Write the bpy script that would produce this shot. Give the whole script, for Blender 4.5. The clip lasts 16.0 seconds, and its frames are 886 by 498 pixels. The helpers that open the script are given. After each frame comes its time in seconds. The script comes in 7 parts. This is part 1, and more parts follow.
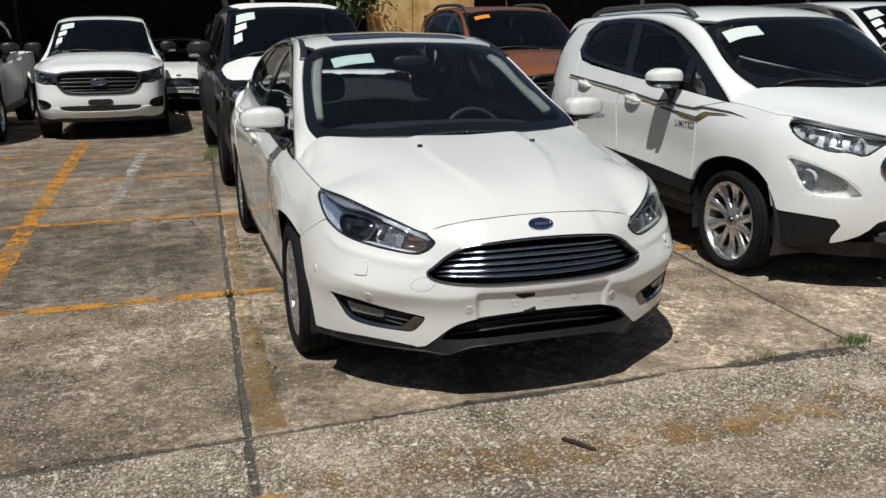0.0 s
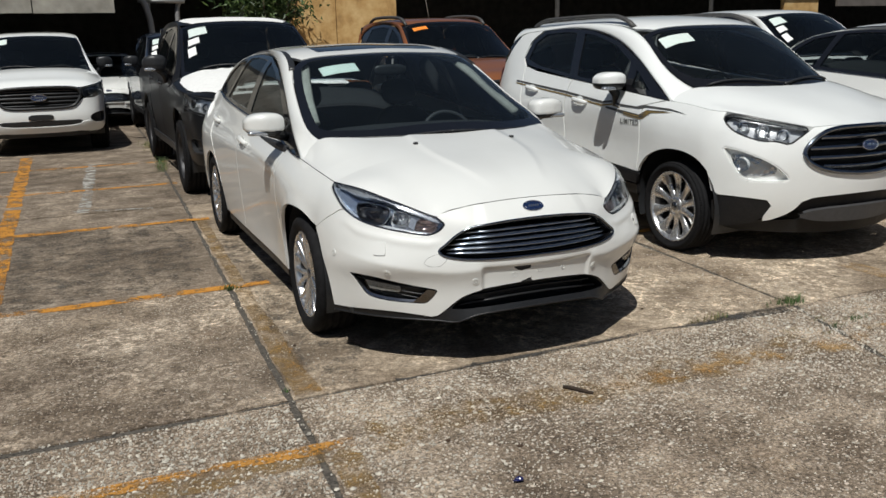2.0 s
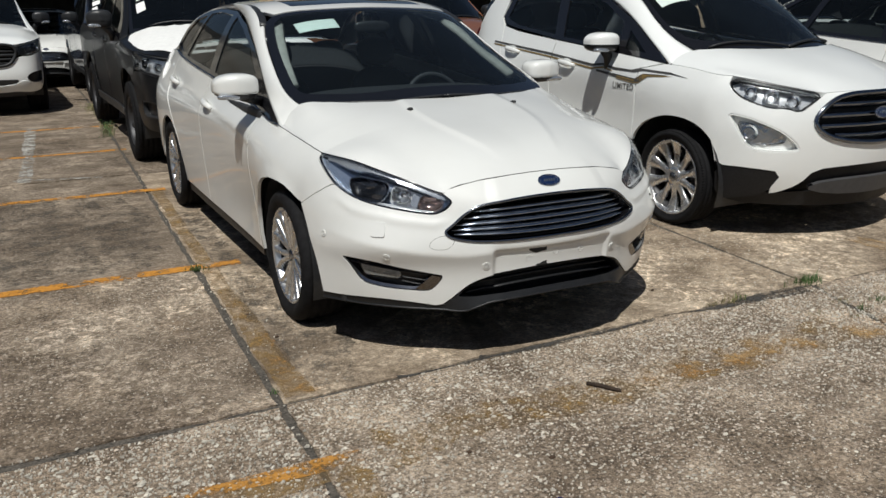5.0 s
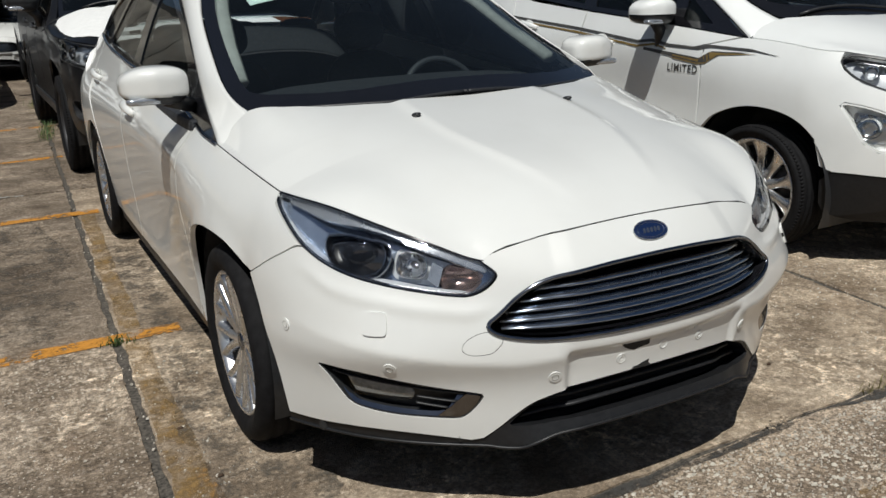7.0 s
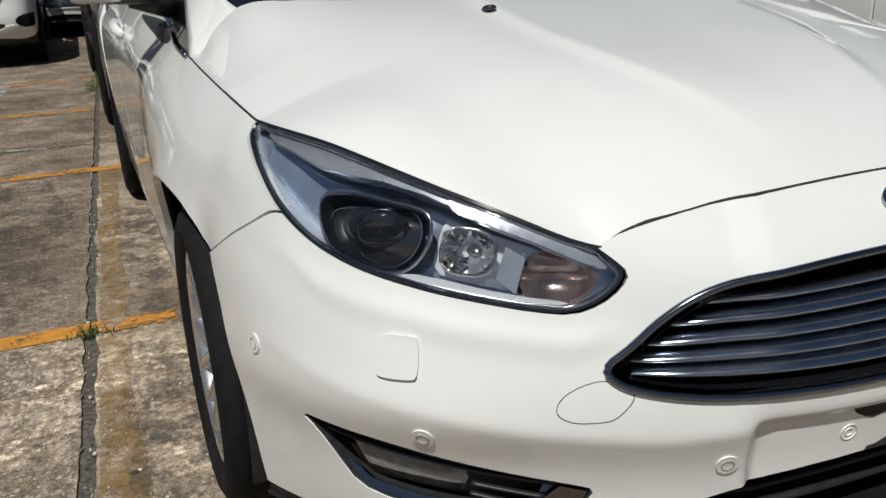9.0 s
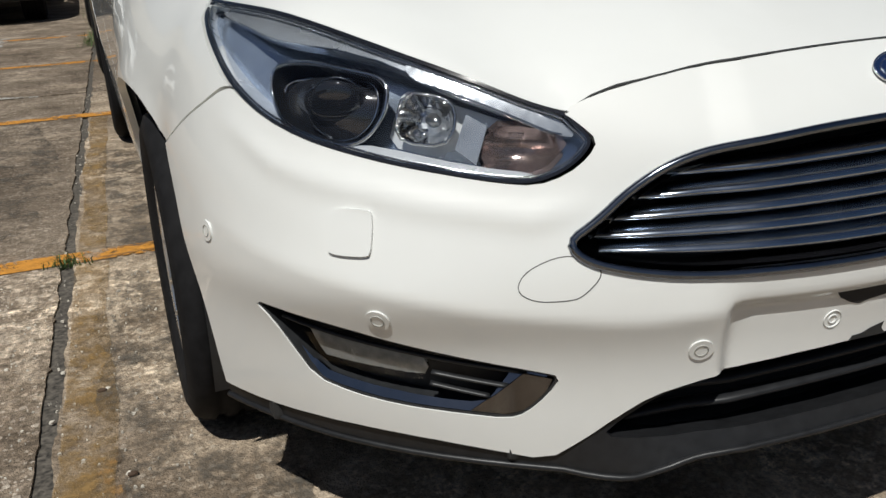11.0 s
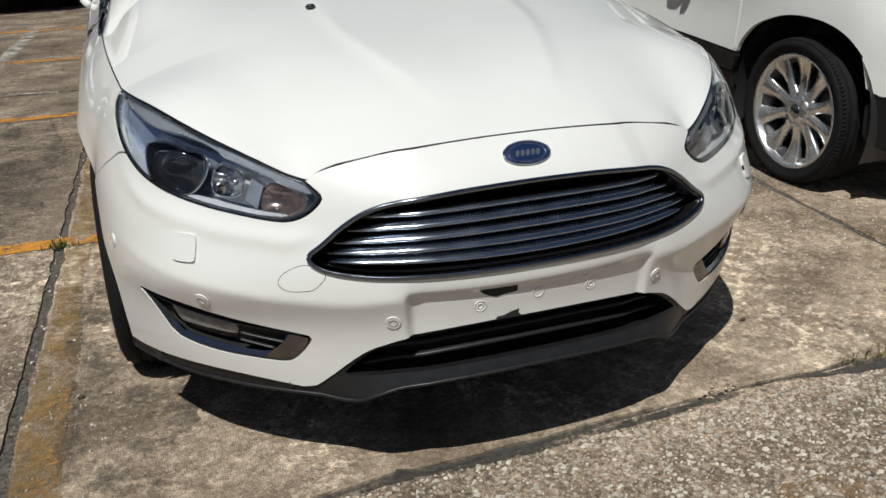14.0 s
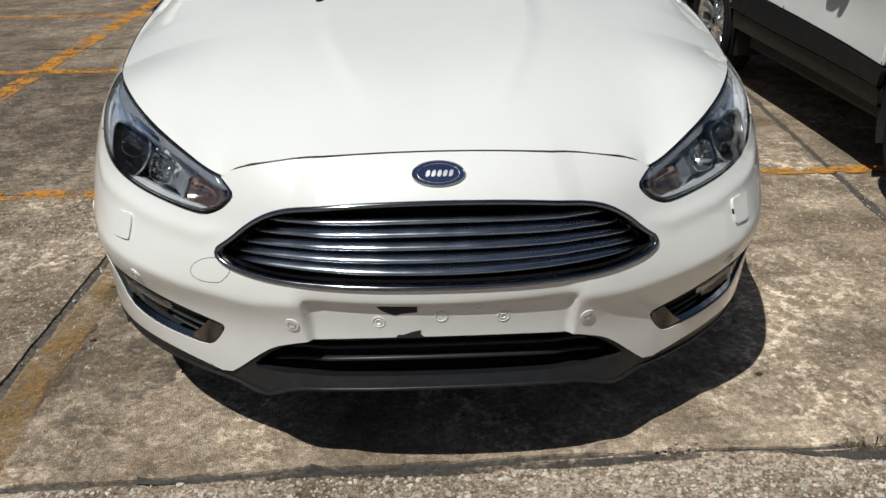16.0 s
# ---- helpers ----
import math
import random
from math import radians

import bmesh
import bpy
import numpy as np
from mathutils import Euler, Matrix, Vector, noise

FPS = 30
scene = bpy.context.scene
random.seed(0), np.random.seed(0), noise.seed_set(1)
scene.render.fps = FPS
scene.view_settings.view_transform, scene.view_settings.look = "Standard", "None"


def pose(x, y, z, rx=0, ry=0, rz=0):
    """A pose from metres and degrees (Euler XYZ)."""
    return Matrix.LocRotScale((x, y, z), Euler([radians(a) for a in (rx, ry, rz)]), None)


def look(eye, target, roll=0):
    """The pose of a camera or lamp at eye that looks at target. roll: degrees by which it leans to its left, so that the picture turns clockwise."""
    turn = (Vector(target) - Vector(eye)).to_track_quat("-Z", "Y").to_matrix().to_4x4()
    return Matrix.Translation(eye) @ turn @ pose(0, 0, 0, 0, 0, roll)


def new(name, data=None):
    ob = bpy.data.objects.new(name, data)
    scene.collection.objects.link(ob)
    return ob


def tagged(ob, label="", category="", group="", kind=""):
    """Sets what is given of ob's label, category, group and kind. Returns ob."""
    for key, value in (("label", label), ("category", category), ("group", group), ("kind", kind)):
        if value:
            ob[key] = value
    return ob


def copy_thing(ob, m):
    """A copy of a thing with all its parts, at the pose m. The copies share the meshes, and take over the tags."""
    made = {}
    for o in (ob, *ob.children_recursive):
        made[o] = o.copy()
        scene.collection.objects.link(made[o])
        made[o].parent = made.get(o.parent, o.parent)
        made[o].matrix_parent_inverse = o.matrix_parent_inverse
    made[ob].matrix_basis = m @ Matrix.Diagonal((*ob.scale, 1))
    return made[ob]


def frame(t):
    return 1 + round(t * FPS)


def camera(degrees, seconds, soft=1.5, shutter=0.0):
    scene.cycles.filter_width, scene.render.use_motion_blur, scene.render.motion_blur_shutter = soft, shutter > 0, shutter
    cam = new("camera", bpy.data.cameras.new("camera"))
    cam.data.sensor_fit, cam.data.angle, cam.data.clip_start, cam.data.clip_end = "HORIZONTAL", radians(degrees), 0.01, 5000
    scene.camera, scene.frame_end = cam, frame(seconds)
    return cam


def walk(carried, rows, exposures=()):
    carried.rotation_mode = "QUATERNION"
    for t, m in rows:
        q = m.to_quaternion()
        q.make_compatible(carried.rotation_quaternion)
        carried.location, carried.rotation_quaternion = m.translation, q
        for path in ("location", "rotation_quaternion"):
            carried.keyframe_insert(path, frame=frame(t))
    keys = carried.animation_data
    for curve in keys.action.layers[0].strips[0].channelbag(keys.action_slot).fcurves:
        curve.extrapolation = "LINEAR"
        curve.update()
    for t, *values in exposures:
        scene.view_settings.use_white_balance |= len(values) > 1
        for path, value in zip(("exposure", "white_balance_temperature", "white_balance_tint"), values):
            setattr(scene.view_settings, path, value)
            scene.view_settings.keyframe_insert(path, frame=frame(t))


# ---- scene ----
from mathutils.geometry import delaunay_2d_cdt
cam = camera(54.2, 16.0)
PATH = [
    (0, (-1.41, -4.07, 1.51), (-0.821, -2.224, 1.013), -0.4),
    (0.5, (-1.51, -4.169, 1.51), (-0.872, -2.335, 1.029), 0.1),
    (1, (-1.648, -4.327, 1.528), (-0.979, -2.505, 1.043), -0.0),
    (1.5, (-1.806, -4.403, 1.534), (-1.099, -2.595, 1.052), -0.7),
    (2, (-1.965, -4.432, 1.514), (-1.196, -2.648, 1.038), -1.2),
    (2.5, (-2.02, -4.442, 1.508), (-1.221, -2.673, 1.027), -0.8),
    (3, (-2.033, -4.451, 1.503), (-1.225, -2.688, 1.015), -0.3),
    (3.5, (-2.049, -4.45, 1.493), (-1.237, -2.693, 0.99), 0.1),
    (3.7, (-2.054, -4.417, 1.486), (-1.238, -2.665, 0.972), 0.3),
    (5.8, (-1.844, -3.37, 1.465), (-0.92, -1.691, 0.894), -1.2),
    (6, (-1.762, -3.209, 1.439), (-0.821, -1.537, 0.871), -1.1),
    (6.5, (-1.598, -2.902, 1.416), (-0.682, -1.22, 0.837), -1.1),
    (7, (-1.465, -2.581, 1.373), (-0.574, -0.893, 0.775), -1.8),
    (7.5, (-1.309, -2.286, 1.31), (-0.46, -0.592, 0.67), -2.1),
    (8, (-1.173, -2.019, 1.254), (-0.395, -0.3, 0.59), -1.4),
    (8.2, (-1.139, -1.914, 1.209), (-0.381, -0.187, 0.544), -1.5),
    (10.3, (-0.974, -1.719, 0.996), (-0.279, 0.041, 0.351), -2.1),
    (10.5, (-0.975, -1.733, 0.976), (-0.279, 0.024, 0.321), -1.9),
    (11, (-0.974, -1.765, 0.939), (-0.285, -0.028, 0.225), -1.9),
    (11.5, (-0.979, -1.786, 0.897), (-0.301, -0.069, 0.127), -1.6),
    (12, (-0.975, -1.845, 0.966), (-0.294, -0.14, 0.174), -2.2),
    (12.5, (-0.968, -2.009, 1.123), (-0.276, -0.296, 0.356), -1.5),
    (13, (-1.001, -2.25, 1.215), (-0.335, -0.513, 0.482), -1.6),
    (13.5, (-0.933, -2.395, 1.232), (-0.301, -0.654, 0.477), -2.1),
    (14, (-0.739, -2.539, 1.258), (-0.138, -0.795, 0.486), -1.6),
    (14.5, (-0.508, -2.538, 1.314), (-0.023, -0.777, 0.499), -1.4),
    (15, (-0.345, -2.491, 1.315), (0.021, -0.713, 0.475), -1.5),
    (15.5, (-0.177, -2.52, 1.316), (0.036, -0.714, 0.484), -0.5),
    (16, (-0.065, -2.596, 1.334), (0.015, -0.782, 0.496), -0.5),
]
walk(cam, [(t, look(eye, target, roll)) for t, eye, target, roll in PATH], [(0, 0.0), (3.7, 0.0), (6.0, -0.07), (8.2, -0.07), (10.3, 0.0), (16, 0.0)])

# ---- world and light ----
world = bpy.data.worlds.new("sky")
scene.world = world
world.use_nodes = True
sky = world.node_tree.nodes.new("ShaderNodeTexSky")
sky.sky_type, sky.sun_disc = "NISHITA", False
SUN_WAY = Vector((0.080, 0.105, -0.225)).normalized()
sky.sun_elevation = math.asin(-SUN_WAY.z)
sky.sun_rotation = math.atan2(-SUN_WAY.x, -SUN_WAY.y)
sky.air_density, sky.dust_density, sky.ozone_density = 1.0, 1.2, 2.5
world.node_tree.links.new(sky.outputs[0], world.node_tree.nodes["Background"].inputs[0])
world.node_tree.nodes["Background"].inputs[1].default_value = 0.031
sun = new("sun", bpy.data.lights.new("sun", "SUN"))
sun.data.energy, sun.data.angle, sun.data.color = 4.12, radians(0.53), (0.985, 0.98, 0.935)
sun.matrix_world = look((0, 0, 20), Vector((0, 0, 20)) + SUN_WAY)


# ---- materials ----
def material(name):
    m = bpy.data.materials.new(name)
    m.use_nodes = True
    nt = m.node_tree
    return m, nt, nt.nodes["Principled BSDF"]


def node(nt, kind, **sets):
    n = nt.nodes.new(kind)
    for k, v in sets.items():
        if k in n.inputs:
            n.inputs[k].default_value = v
        else:
            n.inputs[k.replace("_", " ")].default_value = v
    return n


def coords(nt):
    return nt.nodes.new("ShaderNodeTexCoord").outputs["Object"]


def noise_tex(nt, scale, detail=4, rough=0.55, vec=None):
    n = node(nt, "ShaderNodeTexNoise", Scale=scale, Detail=detail, Roughness=rough)
    nt.links.new(vec or coords(nt), n.inputs["Vector"])
    return n.outputs["Fac"]


def ramp(nt, fac, stops):
    r = nt.nodes.new("ShaderNodeValToRGB")
    e = r.color_ramp.elements
    while len(e) < len(stops):
        e.new(0.5)
    for el, (p, c) in zip(e, stops):
        el.position, el.color = p, (*c, 1) if len(c) == 3 else c
    nt.links.new(fac, r.inputs[0])
    return r.outputs[0]


def grey(v):
    return (v, v, v)


def mix(nt, fac, a, b, blend="MIX"):
    m = nt.nodes.new("ShaderNodeMix")
    m.data_type, m.blend_type = "RGBA", blend
    for sock, val in ((m.inputs[0], fac), (m.inputs[6], a), (m.inputs[7], b)):
        if isinstance(val, (int, float)):
            sock.default_value = val
        elif isinstance(val, tuple):
            sock.default_value = (*val, 1)
        else:
            nt.links.new(val, sock)
    return m.outputs[2]


def bump(nt, bsdf, height, strength, distance):
    b = node(nt, "ShaderNodeBump", Strength=strength, Distance=distance)
    nt.links.new(height, b.inputs["Height"])
    nt.links.new(b.outputs[0], bsdf.inputs["Normal"])


def simple(name, color, rough=0.5, metal=0.0, vary=0.12, scale=30.0, coat=0.0, spec=0.5, dust=0.0):
    """Plain surface with slight changes of tone and gloss, and settled dust."""
    m, nt, b = material(name)
    f = noise_tex(nt, scale, 5)
    lo, hi = tuple(c * (1 - vary) for c in color), tuple(min(1, c * (1 + vary)) for c in color)
    col = ramp(nt, f, [(0.3, lo), (0.7, hi)])
    if dust:
        d = ramp(nt, noise_tex(nt, 7, 6), [(0.35, grey(0)), (0.75, grey(dust))])
        col = mix(nt, d, col, (0.33, 0.29, 0.23))
    nt.links.new(col, b.inputs["Base Color"])
    r = ramp(nt, noise_tex(nt, scale * 0.4, 4), [(0.3, grey(max(0, rough - 0.06))), (0.7, grey(min(1, rough + 0.06)))])
    nt.links.new(r, b.inputs["Roughness"])
    b.inputs["Metallic"].default_value = metal
    b.inputs["Coat Weight"].default_value = coat
    b.inputs["Coat Roughness"].default_value = 0.04
    b.inputs["Specular IOR Level"].default_value = spec
    return m


def paint(name, color, dust=0.08, metal=0.0):
    """Clear-coated car paint with faint orange peel and a film of dust."""
    m, nt, b = material(name)
    d = ramp(nt, noise_tex(nt, 5, 7, 0.65), [(0.4, grey(0)), (0.8, grey(dust))])
    col = mix(nt, d, color, (0.42, 0.38, 0.31))
    nt.links.new(col, b.inputs["Base Color"])
    b.inputs["Metallic"].default_value = metal
    b.inputs["Roughness"].default_value = 0.42
    b.inputs["Coat Weight"].default_value = 1.0
    r = ramp(nt, noise_tex(nt, 9, 6), [(0.35, grey(0.02)), (0.8, grey(0.10))])
    nt.links.new(r, b.inputs["Coat Roughness"])
    bump(nt, b, noise_tex(nt, 500, 1), 0.015, 0.0006)
    return m


def glass(name, tint, rough=0.0, ior=1.5, film=0.0):
    """Thin pane: tinted straight-through light with Fresnel gloss."""
    m = bpy.data.materials.new(name)
    m.use_nodes = True
    nt = m.node_tree
    nt.nodes.clear()
    out = nt.nodes.new("ShaderNodeOutputMaterial")
    tr = nt.nodes.new("ShaderNodeBsdfTransparent")
    tr.inputs[0].default_value = (*tint, 1)
    gl = nt.nodes.new("ShaderNodeBsdfGlossy")
    gl.inputs["Roughness"].default_value = rough
    fr = node(nt, "ShaderNodeFresnel", IOR=ior)
    mx = nt.nodes.new("ShaderNodeMixShader")
    nt.links.new(fr.outputs[0], mx.inputs[0])
    nt.links.new(tr.outputs[0], mx.inputs[1])
    nt.links.new(gl.outputs[0], mx.inputs[2])
    nt.links.new(mx.outputs[0], out.inputs[0])
    if film:
        # thin uneven film of dust, tinted blue to stand in for sky haze
        df = node(nt, "ShaderNodeBsdfDiffuse", Color=(0.36, 0.45, 0.49, 1))
        dm = nt.nodes.new("ShaderNodeMixShader")
        nt.links.new(ramp(nt, noise_tex(nt, 3, 6, 0.65), [(0.3, grey(film * 0.6)), (0.7, grey(film * 1.4))]), dm.inputs[0])
        nt.links.new(mx.outputs[0], dm.inputs[1])
        nt.links.new(df.outputs[0], dm.inputs[2])
        nt.links.new(dm.outputs[0], out.inputs[0])
    return m


WHITE = paint("white_pearl_paint", (0.742, 0.748, 0.725))
WHITE2 = paint("white_solid_paint", (0.81, 0.825, 0.81))
BLACKP = paint("black_metallic_paint", (0.006, 0.0065, 0.008), 0.01, 0.0)
BLUEP = paint("dark_blue_paint", (0.010, 0.02, 0.04), 0.03)
BLACKP.node_tree.nodes["Principled BSDF"].inputs["Coat Weight"].default_value = 0.3
BLACKP.node_tree.nodes["Principled BSDF"].inputs["Specular IOR Level"].default_value = 0.2
ORANGE = paint("burnt_orange_paint", (0.29, 0.10, 0.032), 0.05, 0.3)
SEAM = simple("seam_dark", (0.02, 0.02, 0.02), 0.8)
PLASTIC = simple("black_plastic", (0.020, 0.021, 0.023), 0.42, vary=0.25, scale=60, dust=0.006, spec=0.45)
DARKPL = simple("dark_grey_plastic", (0.045, 0.045, 0.047), 0.55, vary=0.2, scale=70, dust=0.12)
GLOSSB = simple("gloss_black", (0.010, 0.010, 0.012), 0.12, coat=1.0)
CHROME = simple("chrome", (0.78, 0.79, 0.80), 0.06, 1.0, vary=0.04)
DCHROME = simple("smoked_chrome", (0.23, 0.25, 0.285), 0.14, 1.0, vary=0.10)
SLATM = simple("steel_grey_slat", (0.42, 0.47, 0.54), 0.18, 1.0, vary=0.08)
SATIN = simple("satin_silver", (0.55, 0.56, 0.57), 0.28, 1.0, vary=0.06)
ALLOY = simple("alloy_silver", (0.68, 0.685, 0.69), 0.27, 0.9, vary=0.08)
# darker alloy copy: rim-barrel shade put into the colour, also dark pickup rims
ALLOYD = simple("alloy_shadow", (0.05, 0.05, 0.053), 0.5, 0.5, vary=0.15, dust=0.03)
RUBBER = simple("tyre_rubber", (0.011, 0.011, 0.012), 0.75, vary=0.3, scale=40, dust=0.004, spec=0.12)
CLAD = simple("black_body_cladding", (0.011, 0.011, 0.012), 0.5, vary=0.25, scale=60, spec=0.3)
LIPM = simple("black_lip_plastic", (0.014, 0.0145, 0.016), 0.42, vary=0.25, scale=60, spec=0.35)
FOGTRIM = simple("smoked_mirror_trim", (0.17, 0.16, 0.155), 0.12, 1.0, vary=0.06)
DISC = simple("brake_steel", (0.10, 0.095, 0.09), 0.5, 0.7, vary=0.2)
GLASS = glass("tinted_glass", (0.78, 0.85, 0.86), film=0.009)
GLASSC = glass("pale_tinted_glass", (0.68, 0.76, 0.76), film=0.008)
GLASSD = glass("dark_tinted_glass", (0.42, 0.47, 0.46), film=0.006)
SKID = simple("dull_silver_plastic", (0.07, 0.07, 0.073), 0.5, 0.3, vary=0.1)
LENS = glass("clear_lens", (0.95, 0.96, 0.97), 0.0, 1.5)
FRIT = simple("black_frit", (0.008, 0.008, 0.009), 0.10, coat=1.0)
SEATM = simple("seat_fabric", (0.026, 0.027, 0.030), 0.9, vary=0.25, scale=120)
DASHM = simple("dash_vinyl", (0.022, 0.024, 0.028), 0.6, vary=0.2, scale=90)
HEADLINER = simple("headliner_fabric", (0.42, 0.41, 0.38), 0.9)
TRIMG = simple("grey_pillar_trim", (0.38, 0.38, 0.35), 0.8)
PAPER = simple("pale_green_paper", (0.62, 0.70, 0.66), 0.6, vary=0.05)
PAPERW = simple("white_paper", (0.78, 0.78, 0.76), 0.6, vary=0.05)
TAPEO = simple("orange_sticker", (0.85, 0.25, 0.03), 0.5)
EMBLUE = simple("deep_blue_enamel", (0.007, 0.018, 0.062), 0.18, coat=1.0, vary=0.05)
AMBER = simple("indicator_reflector", (0.40, 0.31, 0.29), 0.16, 0.9, vary=0.22, scale=45)
# blue tint puts the sky's reflection into the housing's base colour
BROWM = simple("sky_tinted_chrome", (0.46, 0.54, 0.67), 0.22, 0.8, vary=0.06)
LAMPGLASS = simple("dark_projector_glass", (0.012, 0.013, 0.016), 0.05, coat=1.0, spec=0.7)
FOGREF = simple("fog_reflector_silver", (0.34, 0.355, 0.36), 0.22, 0.2, vary=0.2, scale=60)
LAMPSIL = simple("lamp_silver", (0.76, 0.78, 0.80), 0.24, 0.45, vary=0.05)
LAMPBLK = simple("lamp_black", (0.007, 0.007, 0.008), 0.25, spec=0.35)
REDL = simple("red_lens", (0.12, 0.008, 0.008), 0.15, coat=1.0)
HLBACK = simple("lamp_housing", (0.66, 0.69, 0.73), 0.26, 0.55, vary=0.15, scale=25)
HLGREY = simple("lamp_bezel", (0.50, 0.53, 0.57), 0.24, 0.75, vary=0.12)
DGOLD = simple("gold_decal", (0.34, 0.23, 0.08), 0.35, 0.5)
DGREY = simple("grey_decal", (0.085, 0.083, 0.08), 0.4, 0.3)


# ---- geometry helpers ----
def part(name, bm, mat, parent=None, label="", smooth=True):
    me = bpy.data.meshes.new(name)
    if isinstance(bm, bpy.types.Mesh):
        me = bm
    else:
        bm.to_mesh(me)
        bm.free()
        if smooth:
            me.shade_smooth()
    if mat:
        me.materials.append(mat)
    ob = new(name, me)
    if parent:
        ob.parent = parent
    return tagged(ob, label) if label else ob


def spline(k, values):
    """Natural cubic spline through rows of values at the knots k."""
    k = np.array(k, float)
    n, h, values = len(k), np.diff(k), np.array(values, float)
    a, b = np.zeros((n, n)), np.zeros((n, n))
    a[0, 0] = a[-1, -1] = 1
    for i in range(1, n - 1):
        a[i, i - 1:i + 2] = h[i - 1], 2 * (h[i - 1] + h[i]), h[i]
        b[i, i - 1:i + 2] = 6 / h[i - 1], -6 / h[i - 1] - 6 / h[i], 6 / h[i]
    m = np.linalg.solve(a, b) @ values

    def at(x):
        x = np.clip(np.asarray(x, float), k[0], k[-1])
        i = np.clip(np.searchsorted(k, x) - 1, 0, n - 2)
        p = ((k[i + 1] - x) / h[i])[:, None]
        q, hh = 1 - p, h[i][:, None] ** 2 / 6
        return p * values[i] + q * values[i + 1] + ((p ** 3 - p) * m[i] + (q ** 3 - q) * m[i + 1]) * hh
    return at


def net(ku, kv, rows):
    """A smooth surface value over (u, v) from a net of control values, one row for each v."""
    along_v, along_u = spline(kv, rows), spline(ku, np.eye(len(ku)))
    return lambda u, v: (along_u(np.atleast_1d(u)) * along_v(np.atleast_1d(v))).sum(1)


def inside(pts, poly):
    x, y = pts[:, 0][:, None], pts[:, 1][:, None]
    a, b = poly, np.roll(poly, -1, 0)
    cross = ((a[:, 1] > y) != (b[:, 1] > y))
    t = (b[:, 0] - a[:, 0]) * (y - a[:, 1]) / np.where(b[:, 1] == a[:, 1], 1e-12, b[:, 1] - a[:, 1]) + a[:, 0]
    return ((cross & (x < t)).sum(1) % 2) == 1


def near(pts, poly):
    a, b = poly, np.roll(poly, -1, 0)
    d = b - a
    t = np.clip(((pts[:, None] - a) * d).sum(2) / np.maximum((d * d).sum(1), 1e-12), 0, 1)
    return np.sqrt((((a + t[..., None] * d) - pts[:, None]) ** 2).sum(2).min(1))


def chaikin(pts, n=2, closed=True):
    p = np.array(pts, float)
    for _ in range(n):
        q = np.roll(p, -1, 0) if closed else p[1:]
        a = p if closed else p[:-1]
        r = np.stack([a * 0.75 + q * 0.25, a * 0.25 + q * 0.75], 1).reshape(-1, 2)
        p = r if closed else np.vstack([p[:1], r, p[-1:]])
    return p


def dense(pts, step, closed=True):
    p = np.array(pts, float)
    q = np.roll(p, -1, 0)
    out = []
    for i in range(len(p) if closed else len(p) - 1):
        n = max(1, int(np.ceil(np.linalg.norm(q[i] - p[i]) / step)))
        out += [p[i] + (q[i] - p[i]) * j / n for j in range(n)]
    if not closed:
        out.append(p[-1])
    return np.array(out)


def shrink(poly, d):
    """Moves a closed outline inwards by d."""
    p = np.array(poly, float)
    area = (p[:, 0] * np.roll(p[:, 1], -1) - np.roll(p[:, 0], -1) * p[:, 1]).sum()
    t = np.roll(p, -1, 0) - np.roll(p, 1, 0)
    t /= np.maximum(np.linalg.norm(t, axis=1)[:, None], 1e-9)
    n = np.stack([-t[:, 1], t[:, 0]], 1) * (1 if area > 0 else -1)
    return p + n * d


def mirrored(half):
    """A closed outline that is symmetric about u = 0, from its half with u >= 0 in order from one end on the middle to the other."""
    return [tuple(p) for p in half] + [(-u, v) for u, v in reversed(half) if abs(u) > 1e-6]


def chart(f, centre=(0, 1.3, 0.45)):
    """Gives points and outward normals of the surface f(u, v)."""
    c = np.array(centre)

    def at(u, v, eps=0.002):
        u, v = np.atleast_1d(np.asarray(u, float)), np.atleast_1d(np.asarray(v, float))
        p = f(u, v)
        n = np.cross(f(u + eps, v) - f(u - eps, v), f(u, v + eps) - f(u, v - eps))
        n /= np.maximum(np.linalg.norm(n, axis=1)[:, None], 1e-12)
        n *= np.where((n * (p - c)).sum(1) < 0, -1, 1)[:, None]
        return p, n
    return at


